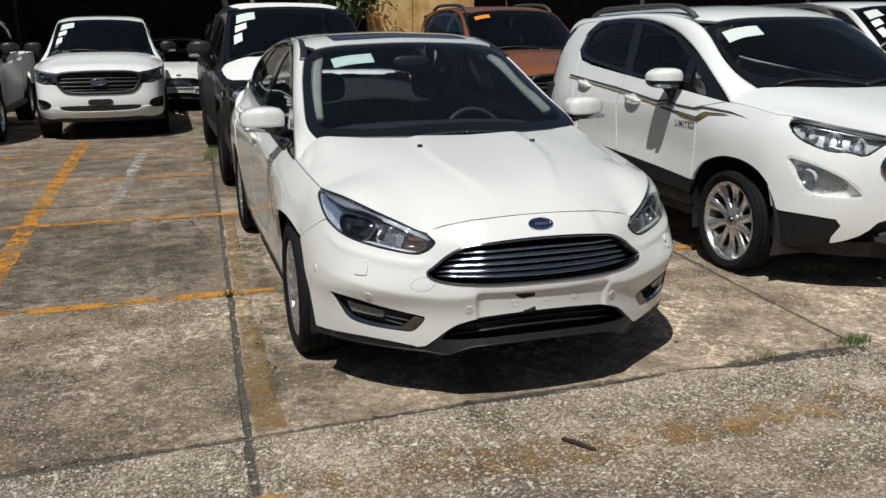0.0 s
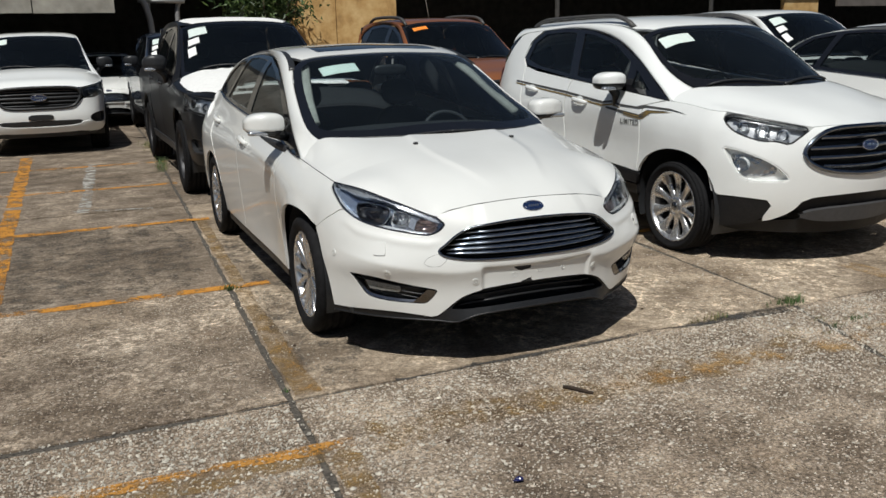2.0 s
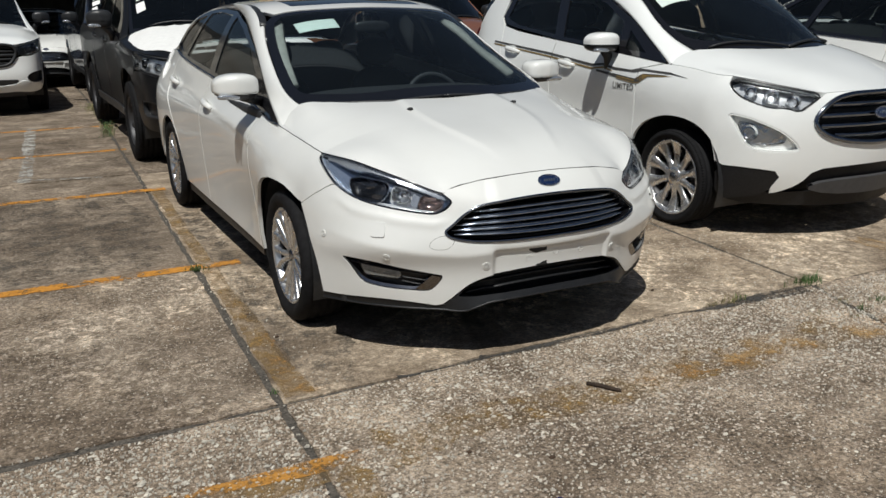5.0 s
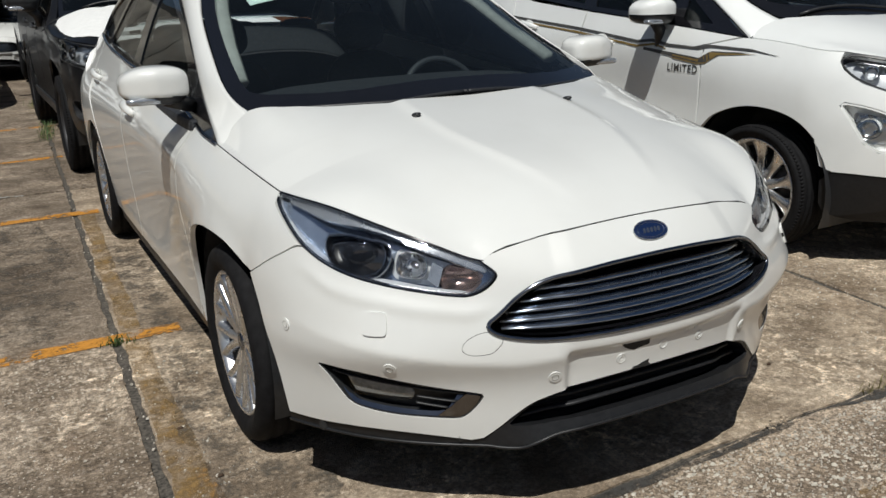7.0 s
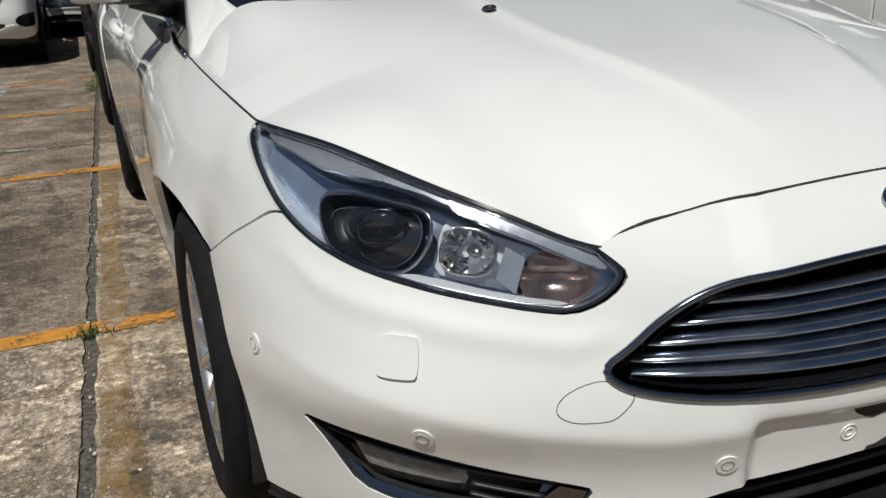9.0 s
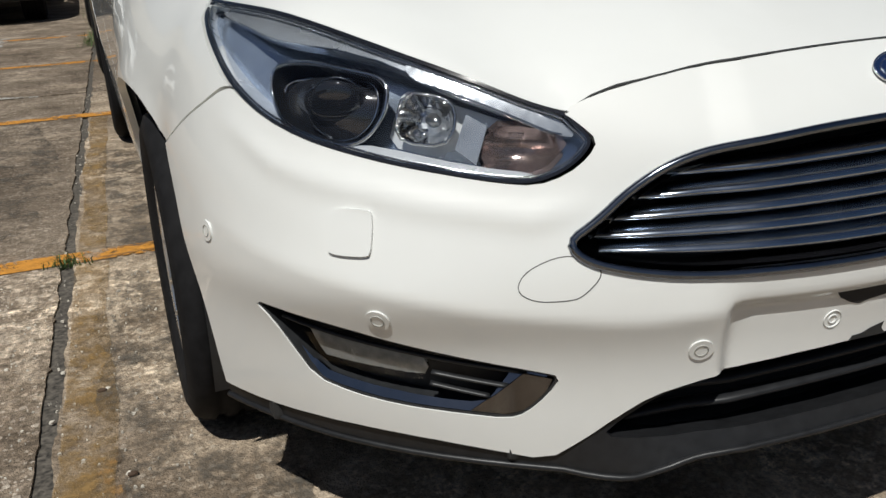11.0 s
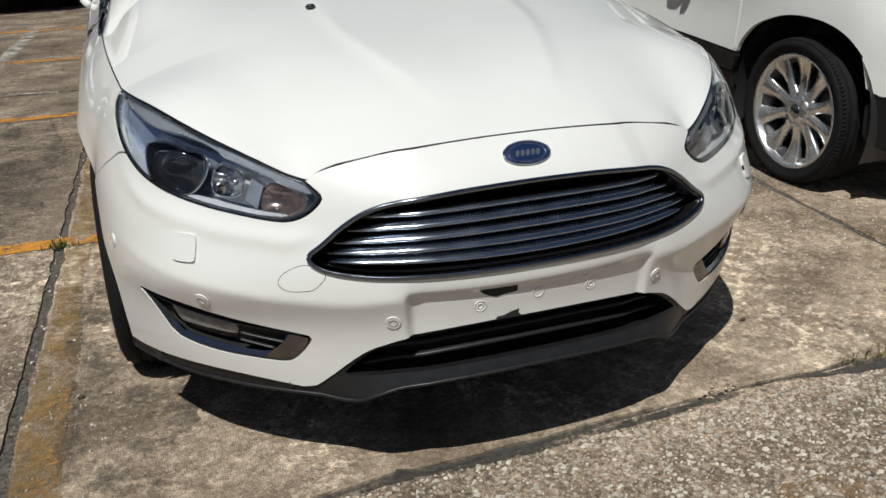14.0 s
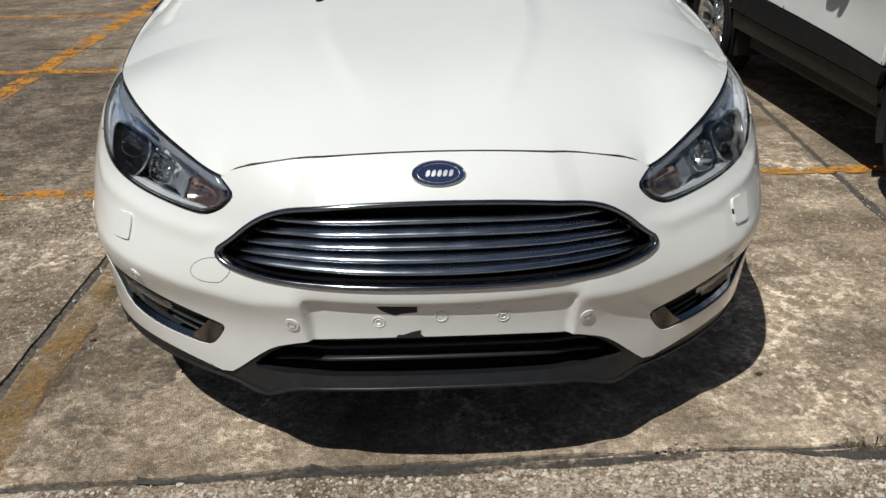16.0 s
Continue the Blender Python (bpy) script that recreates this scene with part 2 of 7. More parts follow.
def panel(name, at, outline, parent, mat, holes=(), step=0.03, edge=0.012, off=0.0, flip=False, soft=2, gap=0.0, label="", hole_edge=None, relief=None):
    """A sheet on a chart, inside a closed outline and outside its holes, with its rim turned inwards. Outlines are in metres of the chart's u and v."""
    rims = []
    for k, o in enumerate([outline, *holes]):
        o = chaikin(o, soft) if soft else np.array(o, float)
        o = dense(o, step * 0.6)
        if gap:
            o = shrink(o, gap if k == 0 else -gap)
        rims.append(o)
    lo, hi = rims[0].min(0), rims[0].max(0)
    gu, gv = np.meshgrid(np.arange(lo[0], hi[0], step), np.arange(lo[1], hi[1], step))
    grid = np.stack([gu.ravel(), gv.ravel()], 1)
    grid[:, 0] += (np.round((grid[:, 1] - lo[1]) / step) % 2) * step * 0.5
    grid = grid[inside(grid, rims[0])]
    for r in rims[1:]:
        grid = grid[~inside(grid, r)]
    for r in rims:
        if len(grid):
            grid = grid[near(grid, r) > step * 0.45]
    pts, edges = [], []
    for r in rims:
        s = len(pts)
        pts += [Vector(p) for p in r]
        edges += [(s + i, s + (i + 1) % len(r)) for i in range(len(r))]
    pts += [Vector(p) for p in grid]
    v2, _, tris, *_ = delaunay_2d_cdt(pts, edges, [], 0, 1e-6)
    uv = np.array([tuple(v) for v in v2])
    tris = np.array([t for t in tris if len(t) == 3])
    mid = uv[tris].mean(1)
    keep = inside(mid, rims[0])
    for r in rims[1:]:
        keep &= ~inside(mid, r)
    tris = tris[keep]
    used = np.unique(tris)
    remap = -np.ones(len(uv), int)
    remap[used] = np.arange(len(used))
    uv, tris = uv[used], remap[tris]
    p, n = at(uv[:, 0], uv[:, 1])
    if relief:
        off = off + relief(uv[:, 0], uv[:, 1])
        off = np.asarray(off)[:, None] if np.ndim(off) else off
        e = 0.003
    p = p + n * off
    if flip:
        p, n = p * [-1, 1, 1], n * [-1, 1, 1]
    tri_n = np.cross(p[tris[:, 1]] - p[tris[:, 0]], p[tris[:, 2]] - p[tris[:, 0]])
    wrong = (tri_n * n[tris[:, 0]]).sum(1) < 0
    tris[wrong] = tris[wrong][:, ::-1]
    if relief:
        acc = np.zeros_like(p)
        tri_n[wrong] *= -1
        for k in range(3):
            np.add.at(acc, tris[:, k], tri_n)
        n = acc / np.maximum(np.linalg.norm(acc, axis=1)[:, None], 1e-12)
    faces = [tuple(int(i) for i in t) for t in tris]
    verts, normals = list(p), list(n)
    if edge:
        count = {}
        for a, b, c in faces:
            for e2 in ((a, b), (b, c), (c, a)):
                count[e2] = count.get(e2, 0) + 1
        rim = [e2 for e2 in count if (e2[1], e2[0]) not in count]
        ids = {}
        for a, b in rim:
            for i in (a, b):
                if i not in ids:
                    ids[i] = len(verts)
                    verts += [p[i], p[i] - n[i] * edge]
                    normals += [np.zeros(3), np.zeros(3)]
            faces.append((ids[b], ids[a], ids[a] + 1, ids[b] + 1))
    me = bpy.data.meshes.new(name)
    me.from_pydata([tuple(q) for q in verts], [], faces)
    me.shade_smooth()
    me.update()
    me.normals_split_custom_set_from_vertices([tuple(q) for q in normals])
    return part(name, me, mat, parent, label)


def loft(name, rows, parent, mat, closed_u=False, closed_v=False, label="", flip=False, smooth=True):
    """A skin over rows of points."""
    bm = bmesh.new()
    g = [[bm.verts.new((-p[0], p[1], p[2]) if flip else tuple(p)) for p in r] for r in rows]
    nr, nc = len(g), len(g[0])
    for i in range(nr if closed_v else nr - 1):
        for j in range(nc if closed_u else nc - 1):
            q = [g[i][j], g[i][(j + 1) % nc], g[(i + 1) % nr][(j + 1) % nc], g[(i + 1) % nr][j]]
            if len({tuple(round(c, 6) for c in v.co) for v in q}) >= 3:
                try:
                    bm.faces.new(q)
                except ValueError:
                    pass
    bmesh.ops.remove_doubles(bm, verts=bm.verts, dist=1e-5)
    bmesh.ops.recalc_face_normals(bm, faces=bm.faces)
    return part(name, bm, mat, parent, label, smooth)


def tube(name, pts, r, parent, mat, closed=False, n=8, flat=1.0, up=(0, 0, 1), label="", caps=True):
    """A round or flattened bar along a line of points."""
    pts = [Vector(p) for p in pts]
    bm = bmesh.new()
    rings = []
    for i, p in enumerate(pts):
        a = pts[i - 1] if (i or closed) else p
        b = pts[(i + 1) % len(pts)] if (i + 1 < len(pts) or closed) else p
        t = (b - a).normalized()
        s = t.cross(Vector(up))
        s = s.normalized() if s.length > 1e-4 else Vector((1, 0, 0))
        w = s.cross(t)
        rr = r[i] if isinstance(r, (list, tuple)) else r
        rings.append([bm.verts.new(p + (s * math.cos(k * math.tau / n) + w * math.sin(k * math.tau / n) * flat) * rr) for k in range(n)])
    for i in range(len(rings) if closed else len(rings) - 1):
        a, b = rings[i], rings[(i + 1) % len(rings)]
        for k in range(n):
            bm.faces.new((a[k], a[(k + 1) % n], b[(k + 1) % n], b[k]))
    if not closed and caps:
        bm.faces.new(rings[0][::-1])
        bm.faces.new(rings[-1])
    bmesh.ops.recalc_face_normals(bm, faces=bm.faces)
    return part(name, bm, mat, parent, label)


def block(bm, x0, x1, y0, y1, z0, z1, bevel=0.0, m=None):
    """A box with rounded edges, added to bm."""
    b2 = bmesh.new()
    bmesh.ops.create_cube(b2, size=1, matrix=Matrix.LocRotScale(((x0 + x1) / 2, (y0 + y1) / 2, (z0 + z1) / 2), None, (x1 - x0, y1 - y0, z1 - z0)))
    if bevel:
        bmesh.ops.bevel(b2, geom=list(b2.edges), offset=bevel, segments=2, affect="EDGES", profile=0.6)
    if m is not None:
        b2.transform(m)
    me = bpy.data.meshes.new("t")
    b2.to_mesh(me)
    b2.free()
    bm.from_mesh(me)
    bpy.data.meshes.remove(me)
    return bm


def box_part(name, dims, mat, parent, bevel=0.01, label="", m=None):
    return part(name, block(bmesh.new(), *dims, bevel, m), mat, parent, label, smooth=False)


def lathe(bm, profile, n=48, m=None, closed=False):
    """Turns a profile of (radius, offset along x) round the x axis."""
    rings = []
    for k in range(n):
        a = k * math.tau / n
        rings.append([bm.verts.new((o, r * math.cos(a), r * math.sin(a))) for r, o in profile])
    np_ = len(profile)
    for k in range(n):
        a, b = rings[k], rings[(k + 1) % n]
        for j in range(np_ if closed else np_ - 1):
            q = [a[j], a[(j + 1) % np_], b[(j + 1) % np_], b[j]]
            if profile[j][0] < 1e-5 and profile[(j + 1) % np_][0] < 1e-5:
                continue
            bm.faces.new(q)
    bmesh.ops.remove_doubles(bm, verts=bm.verts, dist=1e-5)
    bmesh.ops.recalc_face_normals(bm, faces=bm.faces)
    if m is not None:
        bm.transform(m)
    return bm


def thing(name, label, category, group="", kind=""):
    e = new(name)
    return tagged(e, label, category, group, kind)


# ---- parts shared by the vehicles ----
D2 = math.pi / 180


def deg(pts):
    return [(u * D2, v) for u, v in pts]


def evennet(ku, kv, rows):
    ku2 = [-k for k in reversed(ku[1:])] + list(ku)
    return net(ku2, kv, [list(reversed(r[1:])) + list(r) for r in rows])


def wheel(parent, pos, r, rim_r, width, outward, spokes, mat, style, tyre_label="black tyre with moulded tread blocks", blocks=False):
    """An alloy wheel, its outer face towards outward (-1 or 1 along x)."""
    s = outward
    bm = bmesh.new()
    w = width / 2
    lathe(bm, [(rim_r * 0.935, w * 0.62), (rim_r * 0.96, w * 0.80), (rim_r * 0.985, w * 0.90), (rim_r * 1.01, w * 0.93), (rim_r * 1.03, w * 0.90), (rim_r * 1.03, w * 0.72)], 64)
    hub = part("wheel", bm, mat, parent)
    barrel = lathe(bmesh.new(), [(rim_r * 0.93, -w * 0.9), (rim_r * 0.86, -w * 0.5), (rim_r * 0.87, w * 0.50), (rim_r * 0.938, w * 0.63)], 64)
    part("rim_barrel", barrel, ALLOYD, hub, "inner rim barrel with shade in its dark colour")
    hub.location = pos
    hub.rotation_euler = (radians(17), 0, 0 if s > 0 else math.pi)
    t = bmesh.new()
    prof = [(rim_r * 1.0, -w * 0.85), (rim_r * 1.08, -w * 0.98), (rim_r + (r - rim_r) * 0.55, -w * 1.08), (r * 0.955, -w * 0.98), (r * 0.99, -w * 0.80)]
    for g in (-0.55, -0.18, 0.18, 0.55):
        prof += [(r, w * (g - 0.10)), (r * 0.978, w * (g - 0.06)), (r * 0.978, w * (g + 0.06)), (r, w * (g + 0.10))]
    prof += [(r * 0.99, w * 0.80), (r * 0.955, w * 0.98), (rim_r + (r - rim_r) * 0.55, w * 1.08), (rim_r * 1.14, w * 1.03), (rim_r * 1.08, w * 0.98), (rim_r * 1.0, w * 0.85)]
    lathe(t, prof, 96)
    if blocks:
        lugs = bmesh.new()
        for k in range(110):
            a = k * math.tau / 110
            for e in (-1, 1):
                m = Matrix.Rotation(a, 4, "X") @ Matrix.Translation((e * w * 0.82, 0, r * 0.983)) @ Matrix.Rotation(radians(18) * e, 4, "Z")
                block(lugs, -w * 0.14, w * 0.14, -r * 0.019, r * 0.019, -0.010, 0.0012, 0, m)
        me = bpy.data.meshes.new("t")
        lugs.to_mesh(me)
        t.from_mesh(me)
    ty = part("tyre", t, RUBBER, hub, tyre_label)
    sp = bmesh.new()
    for k in range(spokes):
        a0 = k * math.tau / spokes
        pair = (-1, 1) if style == "twin" else (0,)
        for e in pair:
            rows = []
            for f in np.linspace(0, 1, 9):
                rad = rim_r * (0.15 + 0.81 * f)
                if style == "twin":
                    ang, half = a0 + e * (0.10 + 0.115 * f ** 1.5), (0.0165 - 0.002 * f) * rim_r / 0.22
                elif style == "petal":
                    ang, half = a0, (0.030 - 0.016 * math.sin(math.pi * f) + 0.012 * f) * rim_r / 0.2
                else:
                    ang, half = a0, (0.015 + 0.019 * f) * rim_r / 0.22
                x0 = w * (0.62 - 0.22 * math.sin(math.pi * min(1, f * 0.9)) + 0.16 * f) if style != "twin" else w * (0.66 + 0.20 * f)
                c, q = Vector((0, math.cos(ang), math.sin(ang))), Vector((0, -math.sin(ang), math.cos(ang)))
                ring = []
                for dx, dq in ((-0.030, 0.85), (-0.006, 1.0), (-0.001, 0.8), (0.008, 0.0), (-0.001, -0.8), (-0.006, -1.0), (-0.030, -0.85)):
                    ring.append(sp.verts.new(c * rad + q * half * dq + Vector((x0 + dx, 0, 0))))
                rows.append(ring)
            for i in range(len(rows) - 1):
                for j in range(6):
                    sp.faces.new((rows[i][j], rows[i][j + 1], rows[i + 1][j + 1], rows[i + 1][j]))
    lathe(sp, [(0.001, w * 0.40), (rim_r * 0.20, w * 0.42), (rim_r * 0.30, w * 0.48), (rim_r * 0.28, w * 0.62), (rim_r * 0.15, w * 0.70), (0.001, w * 0.70)], 40)
    bmesh.ops.recalc_face_normals(sp, faces=sp.faces)
    part("spokes", sp, mat, hub)
    cap = lathe(bmesh.new(), [(0.001, w * 0.76), (rim_r * 0.10, w * 0.75), (rim_r * 0.125, w * 0.70), (rim_r * 0.125, w * 0.6)], 28)
    part("hub_cap", cap, DCHROME, hub, "small round hub cap")
    for k in range(5):
        a = (k + 0.5) * math.tau / 5
        nut = lathe(bmesh.new(), [(0.001, w * 0.70), (0.009, w * 0.70), (0.011, w * 0.5)], 6, Matrix.Translation((0, math.cos(a) * rim_r * 0.235, math.sin(a) * rim_r * 0.235)))
        part("wheel_nut", nut, CHROME, hub)
    disc = lathe(bmesh.new(), [(0.03, w * 0.05), (rim_r * 0.66, w * 0.05), (rim_r * 0.66, -w * 0.05), (0.03, -w * 0.05)], 48)
    part("brake_disc", disc, DISC, hub, "grey steel brake disc")
    back = lathe(bmesh.new(), [(0.001, -w * 0.6), (rim_r * 0.9, -w * 0.6)], 32)
    part("drum", back, PLASTIC, hub)
    return hub


def ellipsoid(bm, c, r, m=None, u=24, v=14):
    b2 = bmesh.new()
    bmesh.ops.create_uvsphere(b2, u_segments=u, v_segments=v, radius=1, matrix=Matrix.LocRotScale(c, None, r))
    if m is not None:
        b2.transform(m)
    me = bpy.data.meshes.new("t")
    b2.to_mesh(me)
    b2.free()
    bm.from_mesh(me)
    bpy.data.meshes.remove(me)
    return bm


def superblob(c, r, power=3.0, nu=36, nv=20, shape=None):
    """A rounded, boxy closed shell; shape(x, y, z) may bend it."""
    bm = bmesh.new()
    rows = []
    for i in range(1, nv):
        p = math.pi * i / nv - math.pi / 2
        row = []
        for j in range(nu):
            a = math.tau * j / nu
            d = Vector((math.cos(p) * math.cos(a), math.cos(p) * math.sin(a), math.sin(p)))
            k = (abs(d.x) ** power + abs(d.y) ** power + abs(d.z) ** power) ** (-1 / power)
            q = d * k
            if shape:
                q = Vector(shape(*q))
            row.append(bm.verts.new((c[0] + q.x * r[0], c[1] + q.y * r[1], c[2] + q.z * r[2])))
        rows.append(row)
    for i in range(len(rows) - 1):
        for j in range(nu):
            bm.faces.new((rows[i][j], rows[i][(j + 1) % nu], rows[i + 1][(j + 1) % nu], rows[i + 1][j]))
    bm.faces.new(rows[0][::-1])
    bm.faces.new(rows[-1])
    bmesh.ops.recalc_face_normals(bm, faces=bm.faces)
    return bm


def mirror_unit(parent, side, base, size, paint_mat, foot=False):
    """A door mirror on the side -1 or 1: painted cap, dark lower shell, indicator, glass and arm. base: where the arm meets the door."""
    w, d, h = size
    cx, cy, cz = base[0] + w * (0.74 if foot else 0.62), base[1] + (-0.02), base[2] + h * 0.55

    def bend(x, y, z):
        # domed top that falls to the outer end, flat underside
        zz = z * (1 - 0.30 * max(0, x) ** 2 - 0.10 * max(0, -x) ** 2) if z > 0 else z * (0.55 - 0.06 * x)
        return (x, y * (1 - 0.22 * max(0, x)) + 0.25 * max(0, x) ** 2 - 0.10 * (1 - abs(x)) * (1 if y < 0 else 0.2), zz)

    def place(bm):
        bm.transform(Matrix.Scale(side, 4, (1, 0, 0)) if side < 0 else Matrix.Identity(4))
        if side < 0:
            bmesh.ops.reverse_faces(bm, faces=bm.faces)
        return bm
    cap = superblob((cx, cy, cz), (w / 2, d / 2, h / 2), 4.0, 48, 30, shape=bend)
    geom = [f for f in cap.faces if f.calc_center_median().z < cz - h * (0.03 if foot else 0.19) or f.calc_center_median().y > cy + d * 0.40]
    bmesh.ops.delete(cap, geom=geom, context="FACES")
    ob = part("mirror", place(cap), paint_mat, parent, "door mirror with painted cap and dark underside")
    low = superblob((cx, cy, cz), (w / 2 * 0.955, d / 2 * 0.93, h / 2 * 1.45), 3.2, 48, 30, shape=lambda x, y, z: bend(x, y, min(z, 0.5)))
    geom = [f for f in low.faces if f.calc_center_median().z > cz + h * 0.2 and f.calc_center_median().y < cy + d * 0.2]
    bmesh.ops.delete(low, geom=geom, context="FACES")
    part("lower_shell", place(low), PLASTIC, ob, "black plastic lower mirror shell")
    ind = superblob((cx + w * 0.20, cy - d * 0.33, cz - h * 0.27), (w * 0.26, d * 0.15, h * 0.085), 4)
    part("indicator", place(ind), HLGREY, ob, "clear side indicator strip")
    gl = superblob((cx, cy + d * 0.42, cz), (w * 0.43, d * 0.03, h * 0.36), 3)
    part("mirror_glass", place(gl), CHROME, ob, "silvered mirror glass")
    if foot:
        pts = [(base[0] + 0.065, base[1] + 0.02, base[2] - 0.09), (base[0] + 0.085, base[1] + 0.005, base[2] - 0.01), (cx - w * 0.12, cy + 0.01, cz - h * 0.26)]
    else:
        pts = [(base[0] - 0.01, base[1] + 0.03, base[2]), (base[0] + 0.03, base[1] + 0.01, base[2] + 0.01), (cx - w * 0.15, cy + 0.01, cz - h * 0.30)]
    pts = [(side * a, b, c) for a, b, c in pts]
    tube("arm", pts, 0.036 if foot else 0.026, ob, PLASTIC, n=12, flat=0.75, up=(0, 1, 0), label="black mirror arm")
    return ob


def handle(parent, at, y, z, side, mat, length=0.20):
    """A pull handle with its hollow on a side chart."""
    p, n = at([y], [z])
    p, n = Vector(p[0]), Vector(n[0])
    if side < 0:
        p.x, n.x = -p.x, -n.x
    pts, rad = [], []
    for f in np.linspace(-1, 1, 13):
        lift = 0.030 * (1 - abs(f) ** 4) + 0.004
        pts.append(p + Vector((0, f * length / 2, 0.012 * f)) + n * lift)
        rad.append(0.019 - 0.006 * abs(f) ** 2)
    h = tube("door_handle", pts, rad, parent, mat, n=10, flat=0.55, up=tuple(n))
    cup = superblob((0, 0, 0), (0.004, 0.055, 0.038), 2.2, 20, 12)
    cup.transform(Matrix.Translation(p + n * 0.002 + Vector((0, 0.0, 0))))
    part("handle_cup", cup, mat, h)
    return h


def seat(parent, x, y, z, mat, width=0.50, back=0.62):
    s = superblob((x, y, z + 0.08), (width / 2, 0.27, 0.09), 3.5)
    ob = part("seat", s, mat, parent, "dark upholstered seat")
    b = superblob((0, 0, back / 2), (width / 2 * 0.95, 0.075, back / 2), 3.0)
    b.transform(Matrix.Translation((x, y + 0.24, z + 0.10)) @ Matrix.Rotation(radians(-18), 4, "X"))
    part("backrest", b, mat, ob)
    h = superblob((0, 0, back + 0.11), (0.135, 0.055, 0.095), 3.0)
    h.transform(Matrix.Translation((x, y + 0.24, z + 0.10)) @ Matrix.Rotation(radians(-18), 4, "X"))
    part("headrest", h, mat, ob)
    return ob


def steering(parent, c, tilt=-25, r=0.185):
    m = Matrix.Translation(c) @ Matrix.Rotation(radians(tilt), 4, "X")
    pts = [m @ Vector((r * math.cos(a), 0, r * math.sin(a))) for a in np.linspace(0, math.tau, 40, endpoint=False)]
    ob = tube("steering_wheel", pts, 0.016, parent, DASHM, closed=True, n=10, up=(0, 1, 0), label="dark steering wheel with padded hub")
    hub = superblob((0, -0.01, -0.01), (0.075, 0.03, 0.07), 3)
    hub.transform(m)
    part("hub", hub, DASHM, ob)
    for a in (0.15, math.pi - 0.15, -math.pi / 2):
        tube("spoke", [m @ Vector((0.05 * math.cos(a), 0, 0.05 * math.sin(a))), m @ Vector((r * math.cos(a), 0, r * math.sin(a)))], 0.014, ob, DASHM, n=8)
    return ob


def oval_badge(parent, at, u, v, w, h, off=0.004, name="badge"):
    """A blue oval badge with a bright rim and a pale scroll, on a chart."""
    a = np.linspace(0, math.tau, 40, endpoint=False)
    ob = panel(name, at, [(u + w * math.cos(k), v + h * math.sin(k)) for k in a], parent, EMBLUE, step=0.008, edge=0.006, off=off, soft=0, label="blue oval badge with bright rim")
    p, n = at(u + w * np.cos(a), v + h * np.sin(a))
    tube("badge_rim", p + n * off, min(w, h) * 0.085, ob, CHROME, closed=True, n=8)
    p, n = at(u + 0.80 * w * np.cos(a), v + 0.78 * h * np.sin(a))
    tube("badge_line", p + n * (off + 0.0005), min(w, h) * 0.035, ob, SATIN, closed=True, n=6)
    # the lettering is reduced to plain slanted bars
    for c, lo, hi, wd in ((-.44, -.26, .26, .075), (-.22, -.26, .26, .075), (0, -.26, .26, .075), (.22, -.26, .26, .075), (.44, -.26, .26, .075)):
        bar = [(c - wd, lo), (c + wd, lo), (c + wd + (hi - lo) * .14, hi), (c - wd + (hi - lo) * .14, hi)]
        panel("badge_bar", at, [(u + w * a, v + h * b) for a, b in bar], ob, SATIN, step=0.01, edge=0.0008, off=off + 0.001, soft=1)
    return ob


def text_part(name, words, size, m, mat, parent, depth=0.0006):
    c = bpy.data.curves.new(name, "FONT")
    c.body, c.size, c.extrude = words, size, depth
    c.space_character, c.offset = 1.15, size * 0.022
    tmp = new(name, c)
    me = bpy.data.meshes.new_from_object(tmp.evaluated_get(bpy.context.evaluated_depsgraph_get()))
    bpy.data.objects.remove(tmp)
    me.transform(m)
    return part(name, me, mat, parent)


def liner(parent, y, z, r, x_in, x_out, side):
    """A dark wheel-arch liner: half a drum open downwards."""
    rows = []
    for a in np.linspace(-0.35, math.pi + 0.35, 25):
        rows.append([(side * x, y + r * math.cos(a), z + r * math.sin(a)) for x in (x_out, (x_in + x_out) / 2, x_in)] + [(side * x_in, y, z)])
    return loft("arch_liner", rows, parent, PLASTIC, label="black wheel-arch liner")


def fit_bonnet(zn, front_fn, edge, reach=0.16):
    """Lets the bonnet's height meet the nose and the lamps along its leading edge, given as (degrees, height)."""
    e = np.array(edge, float)
    q = front_fn(e[:, 0] * D2, e[:, 1])
    q = q[np.argsort(q[:, 0])]
    miss = q[:, 2] - zn(q[:, 0], q[:, 1])

    g = np.linspace(-0.2, 1.0, 241)
    raw = np.interp(np.abs(g), q[:, 0], miss)
    k = np.exp(-(np.arange(-40, 41) * 0.005 / 0.065) ** 2)
    slow = np.convolve(np.pad(raw, 40, mode="edge"), k / k.sum(), "valid")

    def z(x, y):
        ax = np.abs(x)
        d = np.maximum(0, y - np.interp(ax, q[:, 0], q[:, 1]))
        near_edge = np.exp(-(d / 0.05) ** 2)
        return zn(x, y) + np.interp(ax, q[:, 0], miss) * near_edge + np.interp(ax, g, slow) * (np.exp(-(d / reach) ** 2) - near_edge)
    return z, [(float(a), float(b)) for a, b, _ in q]


def side_seam(zf, side_fn, y0, y1, n=9, x=0.8):
    """Where the bonnet runs into the wing: points (x, y, z)."""
    out = []
    for y in np.linspace(y0, y1, n):
        for _ in range(40):
            z = zf(np.array([x]), np.array([y]))
            x = 0.6 * x + 0.4 * float(side_fn(np.array([y]), z)[0, 0])
        out.append((x, float(y), float(zf(np.array([x]), np.array([y]))[0])))
    return out


